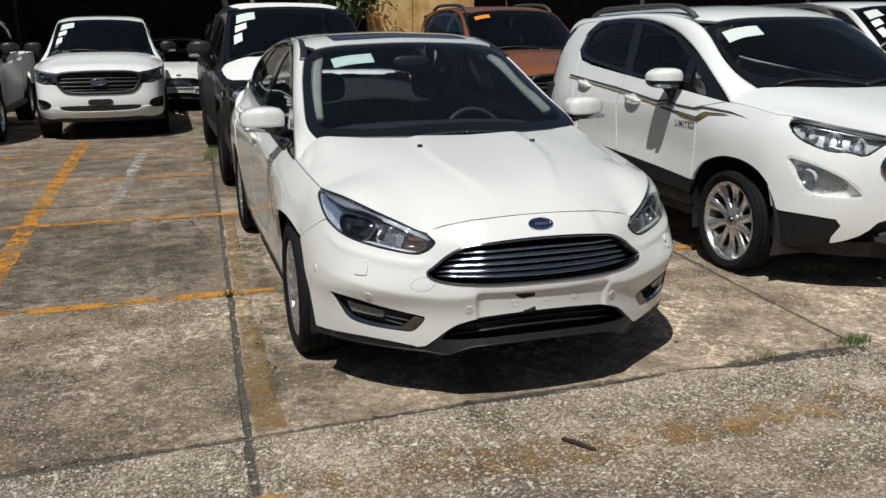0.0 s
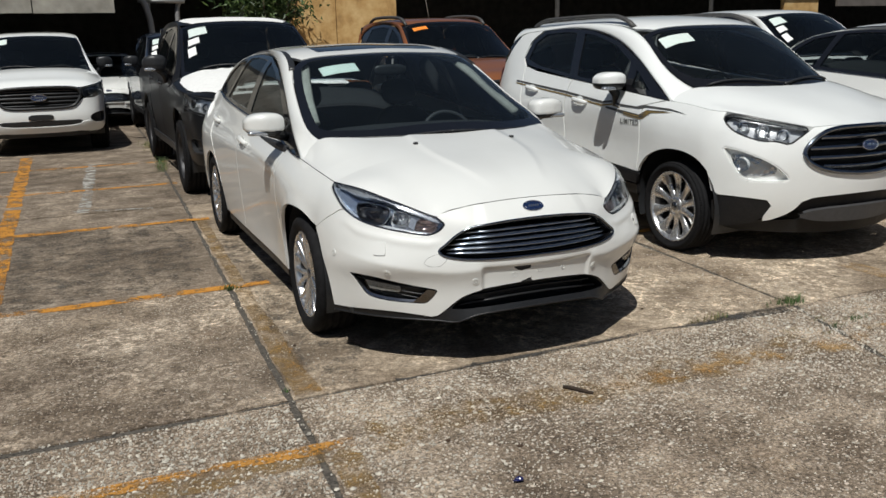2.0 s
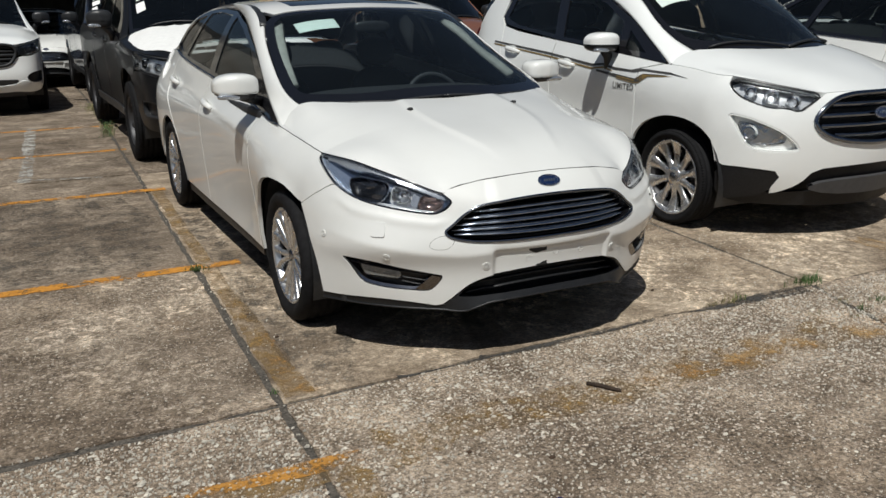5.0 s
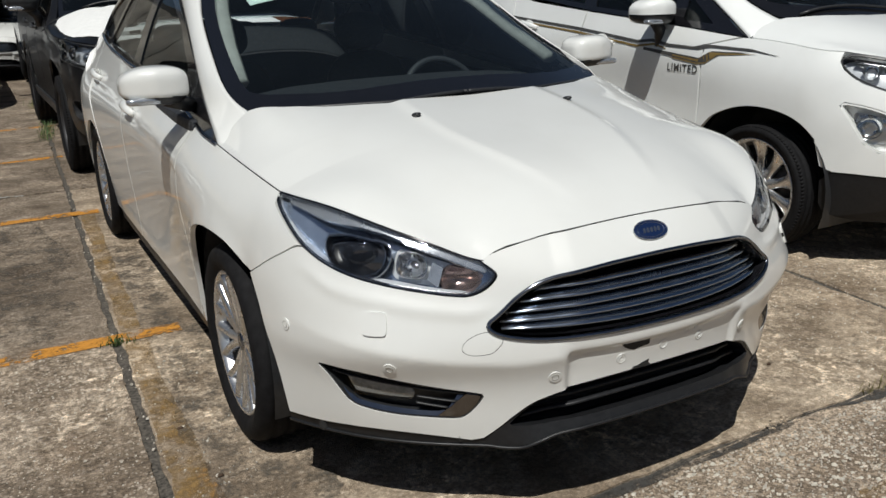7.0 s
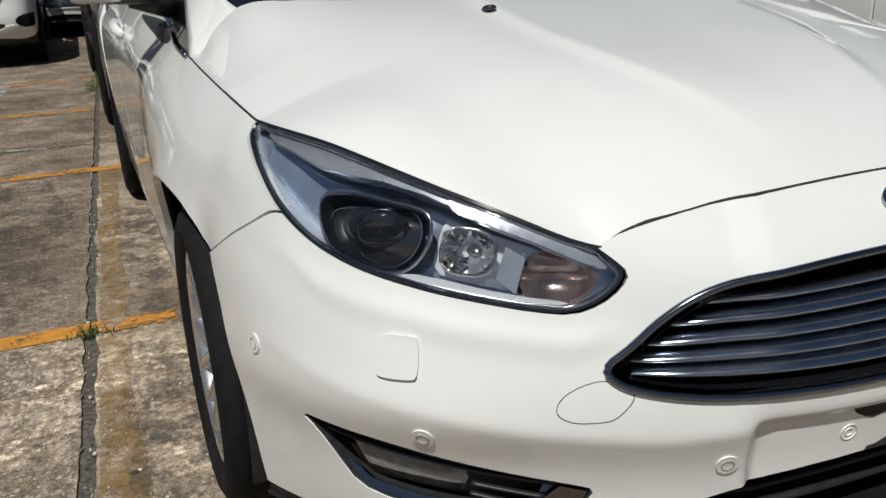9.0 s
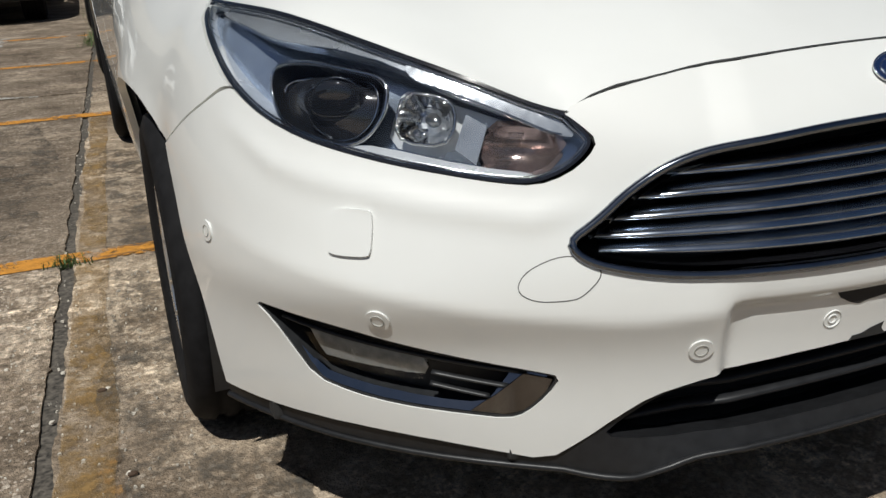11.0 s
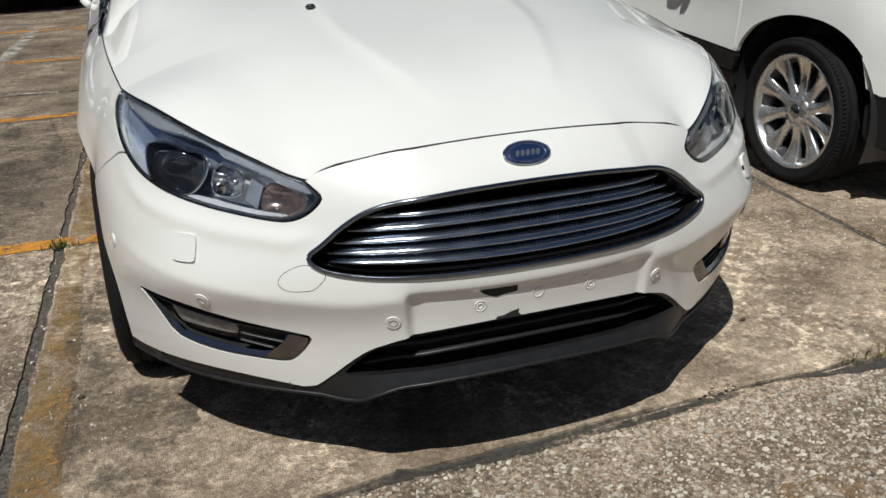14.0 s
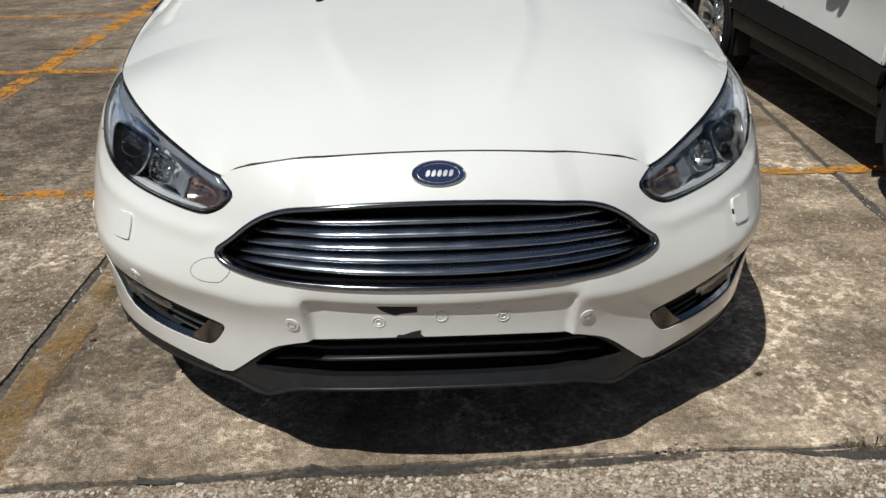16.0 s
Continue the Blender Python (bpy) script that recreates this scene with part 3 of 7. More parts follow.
# ---- white saloon ----
SED_TH = [0, 15, 30, 45, 55, 65, 75]
SED_Z = [0.18, 0.30, 0.42, 0.485, 0.54, 0.62, 0.68, 0.74, 0.80, 0.86]
SED_R = evennet(SED_TH, SED_Z, [
    [1.012, 1.018, 1.012, 1.000, 0.985, 0.965, 0.925],
    [1.020, 1.024, 1.022, 1.022, 1.000, 0.967, 0.925],
    [1.025, 1.028, 1.030, 1.038, 1.012, 0.969, 0.925],
    [1.034, 1.037, 1.043, 1.054, 1.020, 0.972, 0.924],
    [1.034, 1.037, 1.040, 1.048, 1.014, 0.968, 0.922],
    [1.016, 1.022, 1.018, 1.028, 1.000, 0.957, 0.915],
    [0.994, 1.002, 1.000, 1.006, 0.982, 0.942, 0.902],
    [0.945, 0.956, 0.974, 0.982, 0.960, 0.922, 0.885],
    [0.868, 0.892, 0.922, 0.940, 0.925, 0.890, 0.860],
    [0.760, 0.790, 0.835, 0.870, 0.860, 0.830, 0.810]])
SED_X = net([-0.6, -0.3, 0, 0.6, 1.5, 2.65, 3.3, 3.75], [0.18, 0.35, 0.55, 0.75, 0.84, 0.90, 0.95, 1.1, 1.25, 1.36, 1.44], [
    [0.800, 0.865, 0.875, 0.868, 0.872, 0.875, 0.84, 0.70],
    [0.815, 0.875, 0.890, 0.868, 0.878, 0.898, 0.87, 0.74],
    [0.815, 0.878, 0.905, 0.888, 0.892, 0.915, 0.88, 0.75],
    [0.790, 0.852, 0.888, 0.898, 0.904, 0.915, 0.88, 0.75],
    [0.720, 0.800, 0.830, 0.868, 0.892, 0.900, 0.865, 0.74],
    [0.660, 0.750, 0.780, 0.815, 0.852, 0.870, 0.84, 0.72],
    [0.620, 0.710, 0.750, 0.785, 0.825, 0.845, 0.81, 0.70],
    [0.600, 0.680, 0.715, 0.740, 0.762, 0.770, 0.72, 0.66],
    [0.540, 0.610, 0.650, 0.680, 0.695, 0.690, 0.66, 0.60],
    [0.480, 0.550, 0.590, 0.615, 0.625, 0.615, 0.59, 0.55],
    [0.400, 0.470, 0.510, 0.530, 0.540, 0.530, 0.50, 0.46]])
SED_H = evennet([0, 0.28, 0.5, 0.65, 0.8], [-0.95, -0.8, -0.6, -0.35, -0.1, 0.25], [
    [0.745, 0.737, 0.675, 0.60, 0.50],
    [0.824, 0.816, 0.768, 0.70, 0.60],
    [0.890, 0.886, 0.857, 0.828, 0.77],
    [0.942, 0.939, 0.917, 0.881, 0.829],
    [0.986, 0.984, 0.966, 0.936, 0.864],
    [1.036, 1.033, 1.020, 1.002, 0.886]])
SED_T = evennet([0, 0.3, 0.55, 0.75], [-0.05, 0.3, 0.65, 1.0, 1.2, 1.6, 2.1, 2.5, 2.85, 3.25], [
    [0.990, 0.970, 0.920, 0.860],
    [1.145, 1.130, 1.075, 1.015],
    [1.300, 1.285, 1.225, 1.125],
    [1.428, 1.415, 1.367, 1.258],
    [1.462, 1.452, 1.420, 1.320],
    [1.482, 1.473, 1.442, 1.350],
    [1.478, 1.469, 1.438, 1.345],
    [1.440, 1.431, 1.395, 1.300],
    [1.330, 1.322, 1.285, 1.190],
    [1.130, 1.122, 1.090, 1.020]])


def sed_ledge(u, v):
    """Sharp fold across the bumper corners, and a soft shelf under the lamps."""
    a = np.degrees(np.abs(u))
    zc = np.interp(a, [16, 22, 24.8, 28.5, 32.3, 36.8, 39.9, 43.6, 55, 62], [.478, .468, .4685, .4745, .481, .494, .503, .513, .540, .552])
    d = np.sqrt((zc - v) ** 2 + 0.003 ** 2) - 0.003
    tuck = 0.020 * (np.exp(-d / 0.085) - 0.5) * np.clip((a - 14.5) / 3, 0, 1) * np.clip((62 - a) / 20, 0, 1)
    low = np.interp(a, [26, 30, 37.5, 41.5, 46.6, 50, 55], [.645, .634, .648, .660, .673, .684, .715])
    shelf = 0.005 * np.exp(-((v - low + 0.036) / 0.017) ** 2) * np.clip((a - 25) / 4, 0, 1) * np.clip((58 - a) / 8, 0, 1)
    return tuck + shelf


def sed_front(u, v):
    r = SED_R(u / D2, v) + sed_ledge(u, v)
    return np.stack([r * np.sin(u), -r * np.cos(u), v], 1)


# the line where bonnet and wing meet, from the lamp's upper tip to the door's window
SEAM_X = np.polyfit([-.353, -.08, .127], [.7815, .8085, .8176], 2)
SEAM_Z = np.polyfit([-.353, -.08, .127], [.8335, .8705, .8916], 2)


def ease(a):
    a = np.clip(a, 0, 1)
    return a * a * (3 - 2 * a)


def seam_line(y0, y1, n):
    return [(float(np.polyval(SEAM_X, y)), float(y), float(np.polyval(SEAM_Z, y))) for y in np.linspace(y0, y1, n)]


def sed_side(y, z):
    p = sed_flank(y, z)
    q = np.clip(y, -.36, .20)
    sz = np.polyval(SEAM_Z, q)
    miss = np.polyval(SEAM_X, q) - sed_flank(q, sz)[:, 0]
    p[:, 0] += miss * np.exp(-((z - sz) / 0.16) ** 2) * ease((0.75 - y) / 0.5) * ease((y + 0.46) / 0.1)
    return p


def sed_flank(y, z):
    x = SED_X(y, z)
    fx = x.copy()
    for _ in range(6):
        th = np.arctan2(np.maximum(fx, 0.3), -np.minimum(y, -0.05))
        r = SED_R(np.degrees(th), z)
        fx = np.sqrt(np.maximum(r * r - y * y, 0.01))
    w = np.clip((-0.22 - y) / 0.16, 0, 1)
    w = w * w * (3 - 2 * w)
    return np.stack([x * (1 - w) + fx * w, y, z], 1)


LEAD_A = spline([0, 6, 12, 18, 22, 25.5, 27.6], [[.7745], [.7735], [.7695], [.7605], [.7495], [.7365], [.717]])
LEAD_B = spline([27.6, 28.8, 32.8, 36.85, 40.9, 44.5, 48.3, 52.9, 58.8, 62.5, 65.7], [[.717], [.7215], [.7445], [.767], [.7855], [.8005], [.8140], [.8258], [.8320], [.8335], [.834]])
SED_EDGE = [(float(a), float(LEAD_A([a])[0, 0])) for a in np.linspace(0, 27.6, 16)] + [(float(a), float(LEAD_B([a])[0, 0])) for a in np.linspace(28.5, 65.7, 34)]
SED_HZ, SED_LEAD = fit_bonnet(SED_H, sed_front, SED_EDGE, 0.24)
RIDGE = spline([-.90, -.76, -.63, -.42, -.22, -.05, .2], [[.11], [.148], [.188], [.242], [.256], [.250], [.235]])


def sed_hood(x, y):
    ax, q = np.abs(x), np.clip(y, -.353, .20)
    sx = np.polyval(SEAM_X, q)
    miss = np.polyval(SEAM_Z, q) - SED_HZ(sx, q)
    z = SED_HZ(x, y) + miss * np.exp(-((sx - ax) / 0.24) ** 2) * ease((y + 0.56) / 0.2)
    # the rear corners rise to meet the feet of the windscreen pillars
    z = z + 0.0100 * ease((0.80 - ax) / 0.10) * ease((ax - 0.60) / 0.09) * ease((y + 0.14) / 0.28)
    # pressed ridges that run from beside the nozzles to the nose, steeper on their outer side
    d = ax - RIDGE(y)[:, 0]
    rise = np.where(d < 0, np.exp(-(np.sqrt(d * d + 0.003 ** 2) - 0.003) / 0.11), np.exp(-(d / 0.030) ** 2))
    z = z + 0.0062 * rise * ease((y + 0.88) / 0.25)
    return np.stack([x, y, z], 1)


def sed_top(x, y):
    return np.stack([x, y, SED_T(x, y)], 1)


def sed_tail(u, v):
    r = 0.90 + 0.03 * np.cos((v - 0.55) * 4) + 0.05 * np.abs(u) * 0.5 - 0.10 * np.clip(v - 0.95, 0, 1)
    return np.stack([r * np.sin(u), 2.65 + r * np.cos(u) * 1.02, v], 1)


LAMP_LOW = [(27.0, .706), (25.7, .6876), (26.3, .6688), (27.8, .6483), (29.9, .6355), (32.6, .6385), (36.3, .6475), (40.2, .6573), (43.8, .6678), (47.7, .6805), (51.7, .6990), (55.9, .7293), (58.2, .7505), (60.5, .7725), (63.0, .7935), (65.2, .8100)]
LAMP = [(a, z + 0.0012) for a, z in reversed(SED_EDGE) if a > 28] + [tuple(q) for q in chaikin([(27.6, .716)] + LAMP_LOW + [(66.3, .826)], 2, False)]
LAMP = deg(LAMP)
FOG = deg([(52.6, .446), (48.5, .445), (44, .440), (38.7, .42), (33.6, .402), (29.6, .389), (27.6, .381), (28.6, .351), (30.2, .321), (31.5, .311), (35, .314), (40.4, .318),
           (44, .325), (47.4, .338), (49.2, .38), (50.8, .42)])
GRILLE = deg(mirrored([(0, .692), (6, .690), (10.4, .686), (16.4, .675), (20.2, .660), (23.2, .629), (25.5, .592), (27.5, .568), (26.2, .546), (23, .533), (19, .526), (12, .525), (6, .526), (0, .527)]))
WHITE_LOW = [(60.0, .252), (54, .259), (46, .270), (38.5, .268), (33, .258), (28.6, .246), (26, .280), (23.5, .318), (21, .350), (18, .368), (15.6, .380), (8, .394), (0, .398)]


def build_saloon(detail=True):
    car = thing("white_saloon_car", "glossy pearl-white four-door saloon with chrome-barred grille, parked on concrete", "car", "parked cars")
    front, side, hood, top, tail = (chart(f) for f in (sed_front, sed_side, sed_hood, sed_top, sed_tail))
    # bumper cover and nose
    upper = [(0, .773), (6, .772), (12, .768), (18, .759), (22, .748), (25.5, .735), (28.0, .718), *[(a - 0.3, z - 0.0022) for a, z in LAMP_LOW[:11]], (55.5, .7235), (56.0, .7275),
             (57.5, .722), (60.4, .696), (63.6, .669), (66.6, .640), (69.5, .614), (69.5, .614), (69.3, .610), (66.5, .555), (64.7, .50), (62.6, .42), (61.2, .34), (60.2, .255), (60.2, .252), (60.1, .252)]
    half = upper + WHITE_LOW[1:]
    mf = [(-u, v) for u, v in FOG]
    def plate_relief(u, v):
        # flat sunk field for the number plate
        du = np.clip((16.4 * D2 - np.abs(u)) / 0.014, 0, 1)
        dv = np.clip((0.487 - v) / 0.014, 0, 1)
        k = np.minimum(du, dv)
        return -0.013 * k * k * (3 - 2 * k)
    bumper = panel("front_bumper", front, deg(mirrored(half)), car, WHITE, [GRILLE, FOG, mf], step=0.009, edge=0.02, soft=1, relief=plate_relief, label="white bumper cover with sensors and blank plate field")
    # black lower lip with its intake
    lip_half = [(0, .3965), (8, .3925), (15.6, .380), (18, .372), (21, .356), (23.5, .324), (26, .286), (28.6, .252), (33, .264), (38.5, .274), (46, .276), (54, .265), (60.2, .258), (60.6, .222), (52, .229), (41, .231), (30, .228),
                (23.0, .221), (20.5, .242), (17.5, .260), (12, .272), (0, .280)]
    intake = deg(mirrored([(0, .392), (8, .388), (15.6, .374), (18, .362), (20.5, .345), (23, .312), (24.6, .285), (21.5, .284), (12, .300), (0, .306)]))
    def lip_relief(u, v):
        return -0.006 - 0.014 * np.clip((v - 0.352) / 0.02, 0, 1) * np.clip((19 * D2 - np.abs(u)) / 0.04, 0, 1) + 0.030 * np.clip((0.306 - v) / 0.07, 0, 1) * np.clip((27.5 * D2 - np.abs(u)) / 0.14, 0, 1)
    lip = panel("lower_lip", front, deg(mirrored(lip_half)), bumper, LIPM, [intake], step=0.018, edge=0.12, soft=1, relief=lip_relief, label="black textured lower bumper lip")
    bead = chaikin(deg([(-60.6, .224), (-52, .231), (-41, .233), (-30, .230), (-23.0, .223), (-20.5, .244), (-17.5, .262), (-12, .274), (0, .282), (12, .274), (17.5, .262), (20.5, .244), (23.0, .223), (30, .230), (41, .233), (52, .231), (60.6, .224)]), 2, False)
    p, n = front(*bead.T)
    tube("lip_bead", p + n * (lip_relief(*bead.T)[:, None] + 0.001), 0.0045, lip, LIPM, n=8, label="rounded lower edge of the lip")
    panel("intake_back", front, deg(mirrored([(0, .40), (20, .38), (28, .25), (0, .25)])), bumper, PLASTIC, step=0.04, edge=0, off=-0.12, soft=0)
    for z0, z1, e in ((0.362, 0.335, 19.5), (0.330, 0.292, 22.5)):
        th = np.linspace(-e, e, 40) * D2
        p, n = front(th, z0 + (z1 - z0) * (np.abs(th) / (e * D2)) ** 2.2)
        tube("intake_bar", p - n * 0.045, 0.013, lip, LIPM, n=8, flat=0.5, label="black intake bar")
    # upper grille
    fr, n = front(*np.array(chaikin(GRILLE, 2)).T)
    grille = tube("grille", fr + n * 0.001, 0.0060, car, DCHROME, closed=True, n=10, label="hexagonal grille with smoked chrome slats and frame")
    panel("grille_back", front, shrink(chaikin(GRILLE, 2), -0.01), grille, SEAM, step=0.04, edge=0, off=-0.075, soft=0)
    fr2, n2 = front(*shrink(chaikin(GRILLE, 2), 0.012).T)
    rows = [fr2 + n2 * 0.001, fr2 - n2 * 0.06]
    loft("grille_surround", rows, grille, GLOSSB, closed_u=True, label="gloss black inner grille surround")
    for zc, ze, e in ((0.661, 0.647, 21.2), (0.6345, 0.620, 22.9), (0.608, 0.596, 24.7), (0.5815, 0.576, 25.9), (0.555, 0.559, 25.2)):
        th = np.linspace(-e, e, 70) * D2
        zz = zc + (ze - zc) * (np.abs(th) / (e * D2)) ** 2
        p, n = front(th, zz)
        depth = 0.008 + 0.016 * np.clip((np.abs(th) / (e * D2) - 0.82) / 0.18, 0, 1) ** 2
        sweep = []
        for dz, dn in ((0.0130, -0.034), (0.0105, -0.022), (0.0065, -0.011), (0.0020, -0.0035), (-0.0012, -0.0004), (-0.0032, 0.0), (-0.0048, -0.0016), (-0.0056, -0.006), (-0.0050, -0.040)):
            k = 1 - 0.35 * (np.abs(th) / (e * D2)) ** 6
            sweep.append(p + n * (dn - depth[:, None]) + np.stack([np.zeros_like(th), np.zeros_like(th), dz * k * 1.25], 1))
        loft("grille_slat", list(zip(*sweep)), grille, SLATM, label="dark chrome grille slat")
    oval_badge(car, front, 0, 0.7385, 0.056, 0.0190, 0.004)
    # headlamps and fog lamps
    for s in (1, -1):
        fl = s < 0
        lamp = panel("headlight", front, shrink(chaikin(LAMP, 1), -0.0002), car, GLOSSB, [shrink(chaikin(LAMP, 1), 0.0040)], step=0.012, edge=0.005, off=-0.001, soft=0, flip=fl,
                     label="headlight with clear lens, dark projector and chrome reflector")
        panel("headlight_lens", front, shrink(chaikin(LAMP, 1), 0.002), lamp, LENS, step=0.02, edge=0, off=0.001, soft=0, flip=fl, label="clear polycarbonate lens").visible_shadow = False
        # housing bowl
        inner = shrink(chaikin(LAMP, 1), 0.0035)
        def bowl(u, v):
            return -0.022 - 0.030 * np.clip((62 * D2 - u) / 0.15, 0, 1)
        panel("lamp_housing", front, inner, lamp, BROWM, step=0.016, edge=0, soft=0, flip=fl, relief=bowl, label="lamp housing tinted with the sky's blue reflection")
        rows = []
        p, n = front(*inner.T)
        rows = [p - n * 0.003, p - n * 0.055]
        loft("lamp_wall", rows, lamp, HLBACK, closed_u=True, flip=fl)
        # chrome tube inside the rim stands in for the lens's edge highlight
        p, n = front(*shrink(inner, 0.003).T)
        tube("lens_highlight", [(s * q[0], q[1], q[2]) for q in p - n * 0.005], 0.0016, lamp, CHROME, closed=True, n=5, label="thin chrome line standing in for the lens highlight")
        panel("lamp_backing", front, deg([(40.4, .757), (38.9, .752), (32.5, .719), (28.4, .690), (28.6, .668), (29.6, .654), (33.9, .660), (38, .670), (41.2, .682), (40.9, .72)]), lamp, LAMPSIL, step=0.012, edge=0, off=-0.046, soft=1, flip=fl, label="silver inner lamp face")
        # upper brow shelf, textured band
        brow = deg([(62.5, .820), (57.3, .811), (52.5, .797), (45.9, .790), (42, .778), (39, .763), (36.7, .745), (32.5, .7214), (28.2, .692), (26.8, .690), (27.6, .707), (30, .7245), (33.7, .7495), (38.2, .7735), (43.3, .798), (49, .819), (57, .832), (63, .829)])
        panel("lamp_brow", front, brow, lamp, HLGREY, step=0.014, edge=0.02, off=-0.010, flip=fl, soft=1)
        p, n = front(*dense(deg([(62, .818), (57.3, .8105), (52.5, .7965), (45.9, .7895), (42, .7775), (39, .762), (36.7, .744), (32.5, .7205), (28.4, .692)]), .02, False).T)
        tube("brow_line", [(s * q[0], q[1], q[2]) for q in p - n * 0.010], 0.0013, lamp, CHROME, n=5, label="thin bright line along the brow")
        band = deg([(40.05, .7732), (38.5, .769), (34.1, .747), (29, .715), (27.6, .694), (28.6, .696), (32.5, .7230), (36.7, .7465), (38.9, .7550)])
        panel("lamp_band", front, band, lamp, HLGREY, step=0.006, edge=0.003, off=-0.007, flip=fl, soft=1, relief=lambda u, v: 0.00025 * np.sin(u * 480) * np.sin(v * 480), label="ribbed upper light band")
        guide = deg([(60.5, .780), (58, .752), (55.0, .722), (52.4, .704), (50, .690)])
        p, n = front(*dense(guide, .01, False).T)
        tube("light_guide", [(s * q[0], q[1], q[2]) for q in p - n * 0.014], 0.0045, lamp, LAMPSIL, n=8, flat=0.6, label="pale curved light guide")
        bez = chaikin(deg([(51.9, .756), (51.2, .769), (47.9, .774), (44.5, .766), (42.9, .763), (41.4, .757), (40.8, .741), (41.0, .712), (42.2, .6836), (43.9, .675), (46.7, .681), (49.6, .693), (50.8, .711), (51.7, .736)]), 2)
        p, n = front(*bez.T)
        pb = [(s * q[0], q[1], q[2]) for q in p - n * 0.011]
        tube("projector_bezel", pb, 0.0030, lamp, CHROME, closed=True, n=8, label="bright rounded projector bezel")
        bz2 = shrink(bez, 0.003)
        p, n = front(*bz2.T)
        c2 = p.mean(0)
        rows = [p - n * 0.011, (p - n * 0.030) * 0.95 + (c2 - n.mean(0) * 0.03) * 0.05, (p - n * 0.055) * 0.85 + (c2 - n.mean(0) * 0.055) * 0.15, (p - n * 0.06) * 0.02 + (c2 - n.mean(0) * 0.06) * 0.98]
        loft("projector_bowl", rows, lamp, LAMPBLK, closed_u=True, flip=fl, label="black projector bowl")
        eye_o = chaikin(deg([(51.4, .738), (50.8, .752), (48.0, .760), (45.4, .763), (43.3, .7625), (42.2, .7515), (41.9, .7265), (42.5, .6995), (44.2, .681), (47.0, .685), (49.6, .698), (50.9, .7145)]), 2)
        mid_o = eye_o.mean(0)
        panel("projector_cover", front, eye_o, lamp, LAMPGLASS, step=0.01, edge=0.012, off=-0.034, soft=0, flip=fl, label="dark domed projector cover",
              relief=lambda u, v: 0.016 * np.maximum(0, 1 - ((u - mid_o[0]) / 0.088) ** 2 - ((v - mid_o[1]) / 0.044) ** 2))
        p, n = front(*eye_o.T)
        tube("projector_ring", [(s * q[0], q[1], q[2]) for q in p - n * 0.030], 0.0018, lamp, CHROME, closed=True, n=6, label="thin chrome ring round the projector cover")
        def at_lamp(th, z, back):
            q, m = front([th * D2], [z])
            q = q[0] - m[0] * back
            return Vector((s * q[0], q[1], q[2]))
        eye = at_lamp(45.3, 0.722, 0.024)
        lens = ellipsoid(bmesh.new(), (0, 0, 0), (0.038, 0.012, 0.038))
        lens.transform(Matrix.Translation(eye) @ Matrix.Rotation(radians(30) * s, 4, "Z") @ Matrix.Rotation(radians(12), 4, "X"))
        part("projector_lens", lens, LAMPGLASS, lamp, "round projector lens")
        ring = [eye + Matrix.Rotation(radians(30) * s, 3, "Z") @ Vector((0.040 * math.cos(a), -0.002, 0.040 * math.sin(a))) for a in np.linspace(0, math.tau, 36, endpoint=False)]
        tube("lens_ring", ring, 0.0014, lamp, DCHROME, closed=True, n=6)
        # faceted reflector
        ref = chaikin(deg([(39.5, .742), (36.4, .736), (35.5, .721), (35.5, .697), (36.2, .679), (39.2, .682), (40.0, .7005)]), 1)
        p, n = front(*ref.T)
        c2, nm = p.mean(0), n.mean(0)
        rows = []
        for k, f in enumerate(np.linspace(0, 1, 7)):
            fac = np.array([0.007 if (i // 2) % 2 else -0.003 for i in range(len(p))])[:, None] * math.sin(math.pi * f)
            rows.append((p * (1 - f) + c2 * f) - nm * (0.008 + 0.045 * math.sin(f * math.pi / 2)) + n * fac)
        loft("reflector", rows, lamp, CHROME, closed_u=True, flip=fl, smooth=False, label="faceted chrome reflector")
        bulb = ellipsoid(bmesh.new(), at_lamp(37.4, 0.712, 0.030), (0.009, 0.016, 0.009))
        part("bulb", bulb, SATIN, lamp)
        tube("reflector_rim", [(s * q[0], q[1], q[2]) for q in p - n * 0.008], 0.0025, lamp, CHROME, closed=True, n=6)
        fin = deg([(34.8, .718), (33.2, .704), (33.9, .658), (35.5, .676)])
        panel("lamp_fin", front, fin, lamp, HLGREY, step=0.01, edge=0.02, off=-0.018, flip=fl, soft=0, label="dull silver fin")
        ind = deg([(33.2, .704), (30.0, .704), (27.2, .689), (28.4, .664), (29.4, .651), (31.4, .648), (33.8, .658)])
        panel("indicator", front, ind, lamp, AMBER, step=0.006, edge=0.01, off=-0.016, flip=fl, soft=1, relief=lambda u, v: -0.022 * np.maximum(0, 1 - ((u / D2 - 31.2) / 3.2) ** 2 - ((v - .676) / .030) ** 2), label="pinkish clear indicator chamber")
        for k in range(9):
            z0 = 0.656 + 0.0048 * k
            q, m = front((np.linspace(-0.55, 0.55, 4) + 32.1 - 0.125 * k) * D2, np.full(4, z0))
            tube("indicator_rib", [(s * a[0], a[1], a[2]) for a in q - m * 0.016], 0.0018, lamp, LENS, n=5)
        floor = deg([(49.5, .692), (44, .676), (41.1, .678), (33.9, .656), (29.5, .648), (30.8, .644), (37.5, .656), (46.5, .680)])
        panel("lamp_floor", front, floor, lamp, LAMPSIL, step=0.012, edge=0.015, off=-0.012, flip=fl, soft=1)
